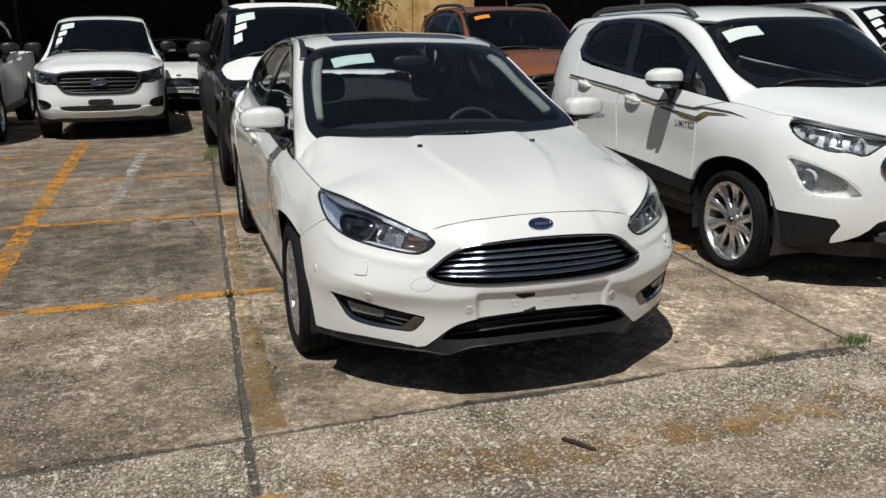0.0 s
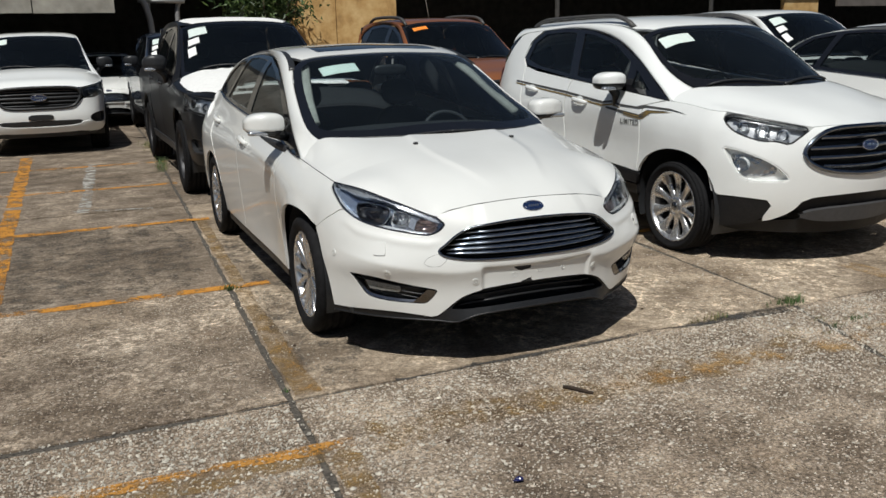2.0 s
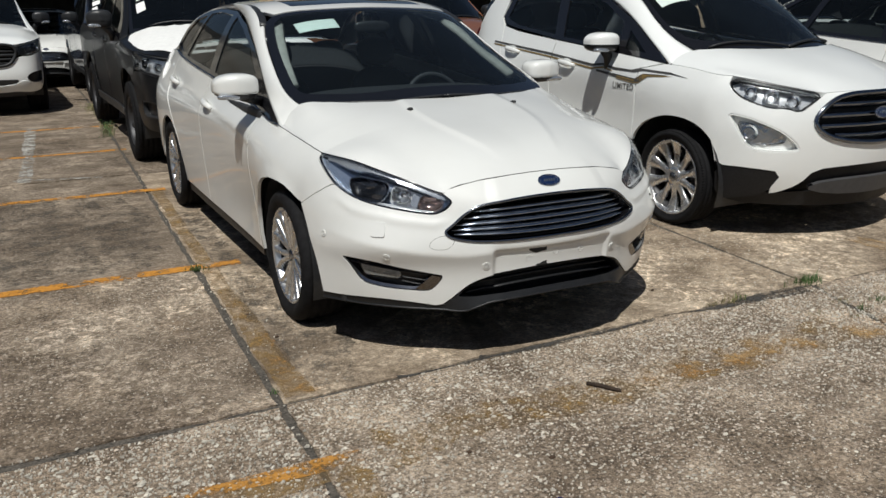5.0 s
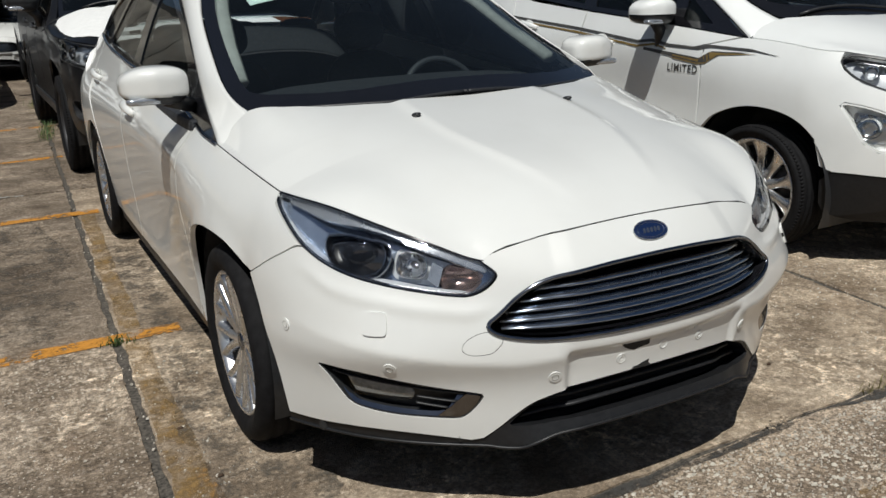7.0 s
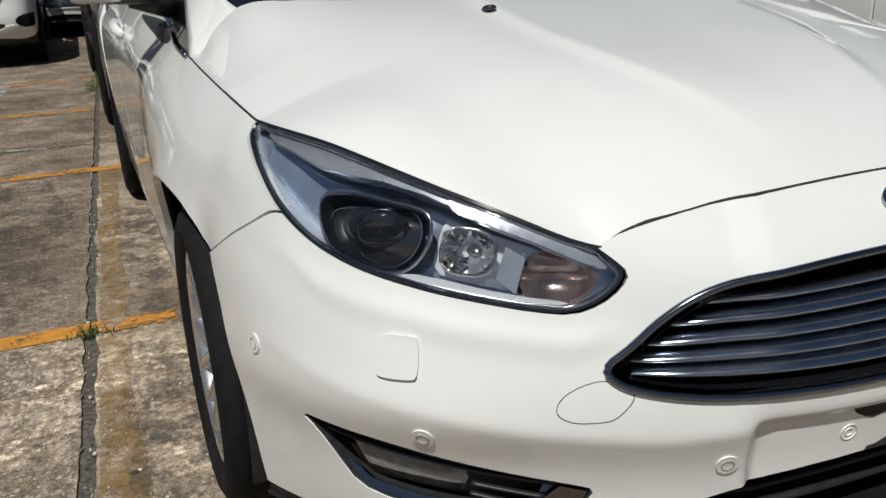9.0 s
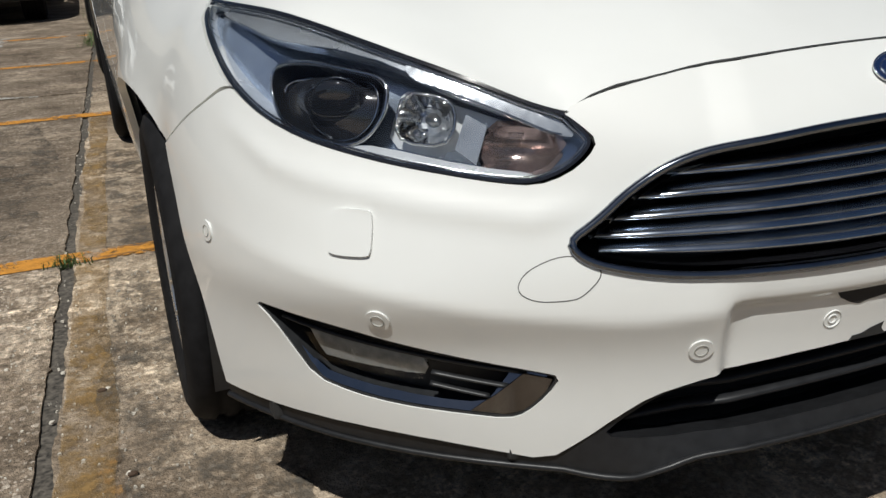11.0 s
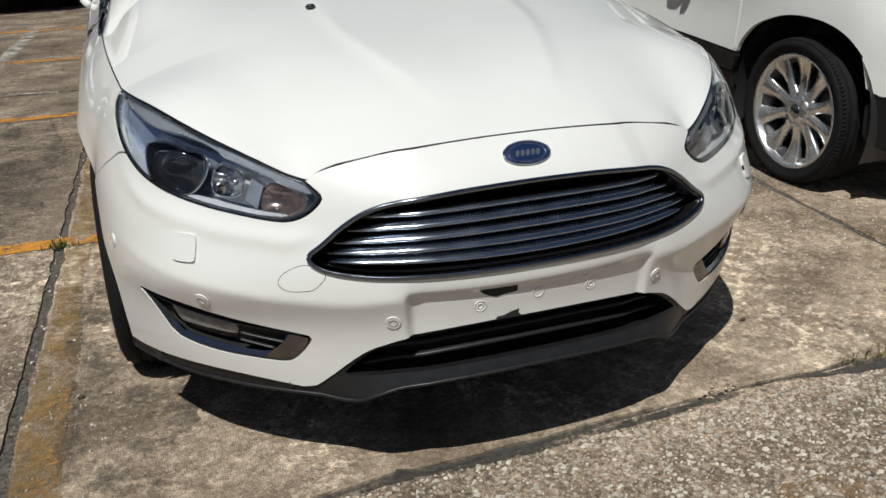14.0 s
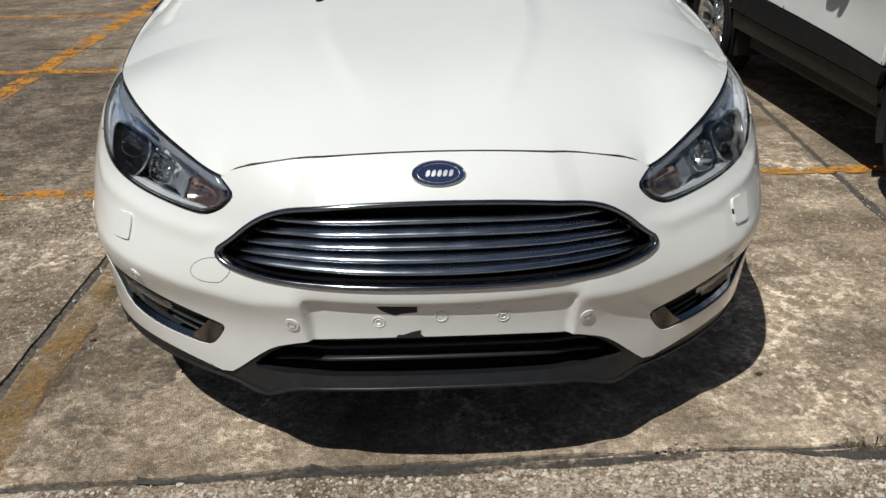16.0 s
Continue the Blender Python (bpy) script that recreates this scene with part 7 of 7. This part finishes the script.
slab("slab", [(L, B), (J1(B) - w, B), (J1(-2) - w - .01, -2), (J1(-.95) - w, T1(-1.2) - wt), (-2, T1(-2) - wt), (L, T1(-3) - wt)], AGG, 0.25)
slab("slab", [(J1(B) + w, B), (-.6, B), (1.40, -1.9), (1.68, T1(1.7) - wt), (.5, T1(.5) - wt), (-.3, T1(-.3) - wt), (J1(-.95) + w, T1(-1.2) - wt), (J1(-2) + w - .01, -2)], AGG, 0.2)
slab("slab", [(-.57, B), (R, B), (R, T1(3) - wt), (1.71, T1(1.75) - wt), (1.425, -1.9)], AGG, 0.3)


def marking(name, pts, mat, label, rag=0.006, off=0.0042):
    ob = panel(name, gc, ragged(pts, rag, 0.05), None, mat, step=0.3, edge=0, off=off, soft=0, relief=lambda u, v: 0.0015 * np.sin(u * 2.1 + v) * np.cos(v * 1.7))
    return tagged(ob, label, "road marking", "bay markings", "structure")


for y0, y1, hw, x1 in ((0.985, 0.945, 0.048, -0.87), (3.36, 3.265, 0.050, -0.88), (5.60, 5.545, 0.052, -0.88), (7.70, 7.69, 0.055, -0.75)):
    marking("bay_line", [(-9, y0 - hw), (x1, y1 - hw), (x1, y1 + hw), (-9, y0 + hw)], OPAINT, "worn orange bay line on concrete")
marking("bay_line", [(1.10, .96), (2.6, 1.0), (2.6, 1.09), (1.10, 1.05)], OPAINT, "worn orange bay line on concrete")
marking("bay_line", [(-2.57, 1.2), (-2.44, 1.2), (-2.44, 4.62), (-2.575, 4.62)], OPAINT, "broad orange lane line on concrete")
marking("bay_line", [(-2.575, 4.80), (-2.43, 4.80), (-2.44, 9.3), (-2.585, 9.3)], OPAINT, "broad orange lane line on concrete")
marking("bay_line", [(-1.95, 4.12), (-1.83, 4.12), (-1.64, 7.9), (-1.74, 7.9)], WPAINT, "faded white lane line on concrete")
marking("bay_line", [(-1.97, 4.20), (-1.30, 4.02), (-1.28, 4.06), (-1.96, 4.25)], WPAINT, "faint whitish line across the concrete", 0.008)
marking("bay_line", [(-5.0, -1.46), (-1.07, -1.495), (-1.07, -1.43), (-5.0, -1.37)], OMID, "worn orange bay line on concrete")
marking("tan_strip", [(-4.6, -1.62), (-1.12, -1.585), (-1.12, -1.47), (-4.6, -1.43)], TAN, "tan stain along the worn bay line", 0.015, 0.0028)
marking("tan_strip", [(-1.03, -1.60), (1.35, -1.56), (1.35, -1.30), (-1.03, -1.36)], TANF, "tan stain along the worn bay line", 0.02, 0.0028)
marking("bay_line", [(.40, -1.47), (1.08, -1.50), (1.08, -1.33), (.40, -1.36)], OPALE, "flaked remains of an orange bay line", 0.012, 0.0056)
marking("bay_line", [(.1, -1.52), (1.05, -1.53), (1.05, -1.38), (.1, -1.385)], OWORN, "nearly worn-off orange bay line")
marking("bay_line", [(1.70, -1.47), (2.6, -1.52), (2.6, -1.38), (1.73, -1.36)], OPALE, "chipped end of an orange bay line", 0.012, 0.0056)
marking("bay_line", [(1.28, -1.56), (1.46, -1.60), (1.44, -1.44), (1.30, -1.43)], OPALE, "chipped patch of an orange bay line", 0.012, 0.0056)
marking("bay_line", [(1.30, -1.56), (2.6, -1.62), (2.6, -1.42), (1.30, -1.42)], OWORN, "nearly worn-off orange bay line")
marking("bay_line", [(2.60, -.86), (2.76, -.86), (2.73, -.40), (2.59, -.40)], OPALE, "worn orange bay line on concrete")
for y0, y1, w0, w1 in ((-.92, .88, .125, .09), (1.0, 3.2, .09, .08), (-2.3, -1.55, .10, .12)):
    marking("tan_strip", [(J1(y0) + .024, y0), (J1(y0) + .024 + w0, y0), (J1(y1) + .024 + w1, y1), (J1(y1) + .024, y1)], TAN, "tan stain strip beside the concrete joint")
marking("dark_stain", [(-1.09, -.90), (-.80, -.90), (-.70, -.3), (-.72, .5), (-.80, 1.3), (-.85, 2.2), (-1.00, 2.4), (-1.07, 1.0)], STAIN, "smooth dark tyre-worn stain on concrete", 0.03)
marking("dark_stain", [(-4.2, 1.1), (-1.25, 1.05), (-1.15, 2.2), (-1.3, 3.2), (-4.2, 3.3)], STAIN, "smooth dark tyre-worn stain on concrete", 0.03)
TARPATCH = road_paint("dark_tar_patch", (0.066, 0.062, 0.056), 0.60, 0.90)
for x0, x1, w0, w1 in ((-.70, .62, .016, .030), (.70, 1.62, .034, .080)):
    marking("tar_patch", [(x0, T1(x0) - .004), (x1, T1(x1) - .004), (x1, T1(x1) - w1), ((x0 + x1) / 2, T1((x0 + x1) / 2) - (w0 + w1) * .6), (x0, T1(x0) - w0)], TARPATCH, "dark tar repair beside the slab joint", 0.012)
marking("bay_line", [(-1.135, -.92), (-1.025, -.92), (-1.04, .30), (-1.11, .30)], OWORN, "nearly worn-off orange bay line")

# stones broken out of the old concrete
STONE = simple("pale_stone_chips", (0.52, 0.48, 0.41), 0.85, vary=0.5, scale=25)
verts, faces = [], []
for k in range(24000):
    x, y = rng.uniform(-2.6, 3.0), -0.97 - abs(rng.normal(0, 0.75))
    if rng.random() < 0.14:
        x, y = -0.9 - 2.2 * rng.random() if rng.random() < 0.7 else rng.uniform(0.9, 2.2), rng.uniform(-0.9, 0.9)
        if abs(x) < 0.85:
            continue
    if y < -3.2 or abs(x - J1(y)) < 0.022 or abs(y - T1(x)) < 0.022:
        continue
    if rng.random() < 0.006:
        y = rng.uniform(-2.2, 4.0)
        x = J1(y) + rng.normal(0, 0.020)
    r = min(0.012, (0.0032 if y < -0.95 else 0.0020) * math.exp(rng.normal(0, 0.5)))
    z = float(ground_height(x, y))
    n = 5
    a0 = rng.uniform(0, 6.3)
    base = len(verts)
    for ring, (q, h) in enumerate(((1.0, -0.001), (0.72, 0.0035 + 0.12 * r))):
        for i in range(n):
            a = a0 + i * math.tau / n
            rr = r * q * rng.uniform(0.5, 1.5)
            verts.append((x + rr * math.cos(a), y + rr * 0.8 * math.sin(a), z + h))
    faces += [(base + i, base + (i + 1) % n, base + n + (i + 1) % n, base + n + i) for i in range(n)]
    faces.append(tuple(base + n + i for i in range(n)))
me = bpy.data.meshes.new("stone_chips")
me.from_pydata(verts, [], faces)
tagged(part("stone_chips", me, STONE), "pale stone chips showing in worn concrete", "gravel", kind="stuff")

# grass in the joints
GRASS = simple("grass_green", (0.060, 0.115, 0.028), 0.7, vary=0.5, scale=25)
STRAW = simple("dry_grass", (0.20, 0.175, 0.075), 0.8, vary=0.3, scale=25)


def tuft(x, y, spread, height, count, mat=GRASS, sy=0.4):
    v, f = [], []
    for _ in range(count):
        bx, by = x + rng.normal(0, spread), y + rng.normal(0, spread * sy)
        z = float(ground_height(bx, by)) - 0.004
        a = rng.uniform(0, math.tau)
        h, lean, wd = height * rng.uniform(0.4, 1.1), rng.uniform(0.2, 0.9), rng.uniform(0.0012, 0.0028)
        d, s = np.array((math.cos(a), math.sin(a))), np.array((-math.sin(a), math.cos(a)))
        b0 = len(v)
        for t in (0, 0.5, 0.8):
            c = np.array((bx, by)) + d * h * lean * t * t
            ww = wd * (1 - 0.45 * t)
            v += [(*(c - s * ww), z + h * t), (*(c + s * ww), z + h * t)]
        c = np.array((bx, by)) + d * h * lean
        v.append((*c, z + h * 0.97))
        f += [(b0, b0 + 1, b0 + 3, b0 + 2), (b0 + 2, b0 + 3, b0 + 5, b0 + 4), (b0 + 4, b0 + 5, b0 + 6)]
    m = bpy.data.meshes.new("grass_tuft")
    m.from_pydata(v, [], f)
    ob = part("grass_tuft", m, mat)
    return tagged(ob, "small grass tuft growing from a concrete joint", "grass", "grass in the joints", "stuff")


for x, y, s, h, n, m in ((-1.125, .90, .03, .05, 70, GRASS), (1.72, -.885, .06, .05, 150, GRASS), (1.12, -.925, .04, .045, 40, STRAW), (1.02, -.925, .02, .04, 16, STRAW), (1.20, -.915, .03, .04, 26, GRASS), (1.36, -1.24, .04, .022, 20, STRAW), (1.62, -1.30, .03, .03, 30, GRASS),
                         (1.80, -1.25, .04, .035, 36, GRASS), (1.50, -1.36, .02, .02, 14, STRAW), (1.62, -1.18, .04, .03, 24, STRAW), (-1.19, -.86, .015, .025, 14, GRASS)):
    tuft(x, y, s, h, n, m)
for k in range(16):
    y = rng.uniform(6.6, 10.2)
    tuft(J1(y) - 0.02 + rng.normal(0, .04), y, .04, .11, 30, STRAW if k % 2 else GRASS, 1.5)

# twig and litter
tw = tube("twig", [(-.086, -1.376, .010), (-.06, -1.412, .012), (-.036, -1.450, .011), (-.008, -1.492, .009)], [.0075, .0088, .0085, .007], None, simple("dark_bark", (0.035, 0.022, 0.014), 0.9, vary=0.4, scale=80), n=7)
tagged(tw, "short dark brown twig lying on concrete", "twig")
for x, y, r in ((-.75, -1.62, .012), (-.52, -1.78, .014), (-1.02, -.30, .010), (-1.06, .05, .010), (-.47, -1.33, .007), (.9, -.6, .010)):
    lf = superblob((x, y, .004), (r, r * .6, .005), 2.2, 10, 6)
    tagged(part("dry_leaf", lf, simple("dead_leaf", (0.06, 0.035, 0.02), 0.9), None), "curled dead brown leaf on concrete", "leaf", "litter")


scrap = superblob((-.657, -2.017, .012), (.020, .014, .010), 2.4, 16, 10, shape=lambda x, y, z: (x, y * (0.7 + 0.3 * x), z * (0.6 + 0.5 * math.sin(3 * x + 2 * y))))
tagged(part("plastic_scrap", scrap, simple("dark_blue_plastic", (0.012, 0.014, 0.075), 0.25, coat=0.6), None), "crumpled dark blue plastic scrap on concrete", "litter", "litter")
bm = bmesh.new()
for _ in range(26):
    x = rng.uniform(.50, .66)
    q = rng.uniform(.002, .007)
    y = T1(x) + rng.normal(0, .022)
    bmesh.ops.create_icosphere(bm, subdivisions=1, radius=q, matrix=Matrix.Translation((x, y, float(ground_height(x, y)) + .004 + q * .4)) @ Matrix.Diagonal((1, rng.uniform(.6, 1), rng.uniform(.5, .8), 1)))
tagged(part("rubble", bm, SLABW, None, smooth=False), "small crumbs of broken concrete along the slab joint", "rubble", "", "stuff")


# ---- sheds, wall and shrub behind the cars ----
# dark base colour puts the shed's inner shade on wall, roof and posts
DARKW = simple("shed_gloom", (0.06, 0.058, 0.056), 0.95, vary=0.4, scale=3)
SHEET = simple("weathered_sheet", (0.30, 0.28, 0.24), 0.7, vary=0.35, scale=2.5, dust=0.3)
YWALL, nt_, b_ = material("ochre_wall")
col_ = ramp(nt_, noise_tex(nt_, 1.6, 8, 0.65), [(0.30, (0.22, 0.12, 0.045)), (0.48, (0.50, 0.31, 0.12)), (0.62, (0.62, 0.43, 0.20)), (0.78, (0.70, 0.55, 0.32))])
nt_.links.new(col_, b_.inputs["Base Color"])
b_.inputs["Roughness"].default_value = 0.9
STEEL = simple("grey_pipe", (0.36, 0.36, 0.36), 0.45, 0.4, vary=0.15)


def setting(name, bm, mat, label, category, parent=None):
    return tagged(part(name, bm, mat, parent, smooth=False), label, category, kind="structure")


zb = -0.16
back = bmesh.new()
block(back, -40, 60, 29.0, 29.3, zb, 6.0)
setting("wall_back", back, DARKW, "back wall of the open shed, coloured dark for the gloom inside", "wall")
# roof slab is out of view; its front edge is set to shade the far saloon
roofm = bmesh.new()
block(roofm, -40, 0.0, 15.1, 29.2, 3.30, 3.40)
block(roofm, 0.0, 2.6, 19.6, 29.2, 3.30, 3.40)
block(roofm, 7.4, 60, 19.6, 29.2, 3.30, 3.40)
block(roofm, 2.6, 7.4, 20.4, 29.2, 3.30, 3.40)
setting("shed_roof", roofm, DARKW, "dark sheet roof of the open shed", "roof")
for x in np.arange(-16.0, -2.2, 1.9):
    sh = bmesh.new()
    block(sh, x * .81 - .1 + .01, x * .81 - .1 + 1.53, 15.02, 15.05, 2.14 + rng.uniform(-.015, .015), 3.36, .004)
    setting("fascia_sheet", sh, SHEET, "weathered grey fascia sheet under the shed roof", "fascia")
fr = bmesh.new()
block(fr, 24.0, 40, 19.5, 19.6, 2.30, 3.4, .004)
setting("fascia_board", fr, simple("brown_fascia", (0.11, 0.095, 0.085), 0.8, vary=0.3, scale=2), "dull brown fascia board under the shed roof", "fascia")
# unseen wall added at the left to darken what the car windows reflect
wl0 = bmesh.new()
block(wl0, -24.3, -24.0, -14, 29.3, zb, 5.5)
setting("unseen_wall_left", wl0, simple("unseen_wall_brown", (0.13, 0.115, 0.09), 0.9, vary=0.4, scale=1.5), "unseen dull brown wall added for reflections", "wall")
for x in (-9.5, -4.6, 0.35, 12.5, 18.5):
    po = bmesh.new()
    block(po, x - .05, x + .05, 19.7, 19.8, zb, 3.3, .008)
    setting("shed_post", po, DARKW, "dark steel shed post", "post")
wl = bmesh.new()
for x0, x1 in ((4.15, 5.42), (5.44, 7.25)):
    block(wl, x0, x1, 20.0, 20.2, zb, 3.2 + rng.uniform(-.05, .05), .01)
setting("wall_ochre", wl, YWALL, "stained ochre rendered wall", "wall")
wl2 = bmesh.new()
block(wl2, 22.0, 23.6, 20.0, 20.2, zb, 3.2, .01)
setting("wall_pier", wl2, YWALL, "stained ochre wall pier", "wall")
pipe = tube("arched_pipe", [(-.62, 18.4, 3.4), (-.30, 18.4, 3.05), (-.02, 18.4, 2.72), (.16, 18.4, 2.40), (.24, 18.4, 2.05), (.27, 18.4, 1.6), (.27, 18.4, zb)], .075, None, STEEL, n=10)
tagged(pipe, "grey arched steel pipe beside the shed", "pipe", kind="structure")
pipe2 = tube("cross_pipe", [(.0, 18.5, 2.52), (1.1, 18.5, 2.50)], .06, None, STEEL, n=10)
tagged(pipe2, "light grey horizontal steel pipe", "pipe", kind="structure")
pipe3 = tube("arched_pipe", [(1.3, 18.6, 3.4), (1.05, 18.6, 2.75), (.92, 18.6, 2.3), (.88, 18.6, zb)], .06, None, STEEL, n=10)
tagged(pipe3, "grey arched steel pipe beside the shed", "pipe", kind="structure")
wire = tube("cable", [(7.6, 19.0, 3.3), (7.75, 19.0, 2.6), (7.9, 19.0, 1.8)], .012, None, STEEL, n=6)
tagged(wire, "thin hanging cable", "cable", kind="structure")

# shrub in front of the ochre wall
shrub = thing("shrub", "dark green leafy shrub overhanging the ochre wall", "shrub")
BARK = simple("shrub_bark", (0.10, 0.075, 0.05), 0.9, vary=0.3)
LEAFM, nt_, b_ = material("shrub_leaf")
lc = nt_.nodes.new("ShaderNodeNewGeometry")
nt_.links.new(ramp(nt_, lc.outputs["Random Per Island"], [(0.0, (0.018, 0.040, 0.010)), (0.5, (0.045, 0.085, 0.020)), (1.0, (0.11, 0.16, 0.045))]), b_.inputs["Base Color"])
b_.inputs["Roughness"].default_value = 0.45
for k in range(7):
    a = k * 0.9
    tube("limb", [(3.3, 19.2, zb), (3.3 + .15 * math.cos(a), 19.2 + .1 * math.sin(a), 1.1), (3.3 + .7 * math.cos(a), 19.2 + .35 * math.sin(a), 2.2), (3.3 + 1.0 * math.cos(a), 19.2 + .45 * math.sin(a), 3.0)], [.06, .045, .025, .008], shrub, BARK, n=7)
v, f = [], []
for k in range(2600):
    c = Vector((3.25 + rng.normal(0, .52), 19.2 + rng.normal(0, .28), 2.55 + rng.normal(0, .42)))
    if c.z < 1.75 + abs(c.x - 3.4) * .25:
        continue
    d = Vector((rng.normal(), rng.normal() * .7, rng.normal() * .6 - .55)).normalized()
    s = d.cross(Vector((rng.normal(), rng.normal(), rng.normal()))).normalized()
    ln, wd = rng.uniform(.12, .26), rng.uniform(.022, .04)
    b0 = len(v)
    up = s.cross(d) * .02
    v += [tuple(c), tuple(c + d * ln * .45 + s * wd + up), tuple(c + d * ln), tuple(c + d * ln * .45 - s * wd + up)]
    f += [(b0, b0 + 1, b0 + 2), (b0, b0 + 2, b0 + 3)]
m = bpy.data.meshes.new("foliage")
m.from_pydata(v, [], f)
part("foliage", m, LEAFM, shrub, "long drooping dark green leaves")
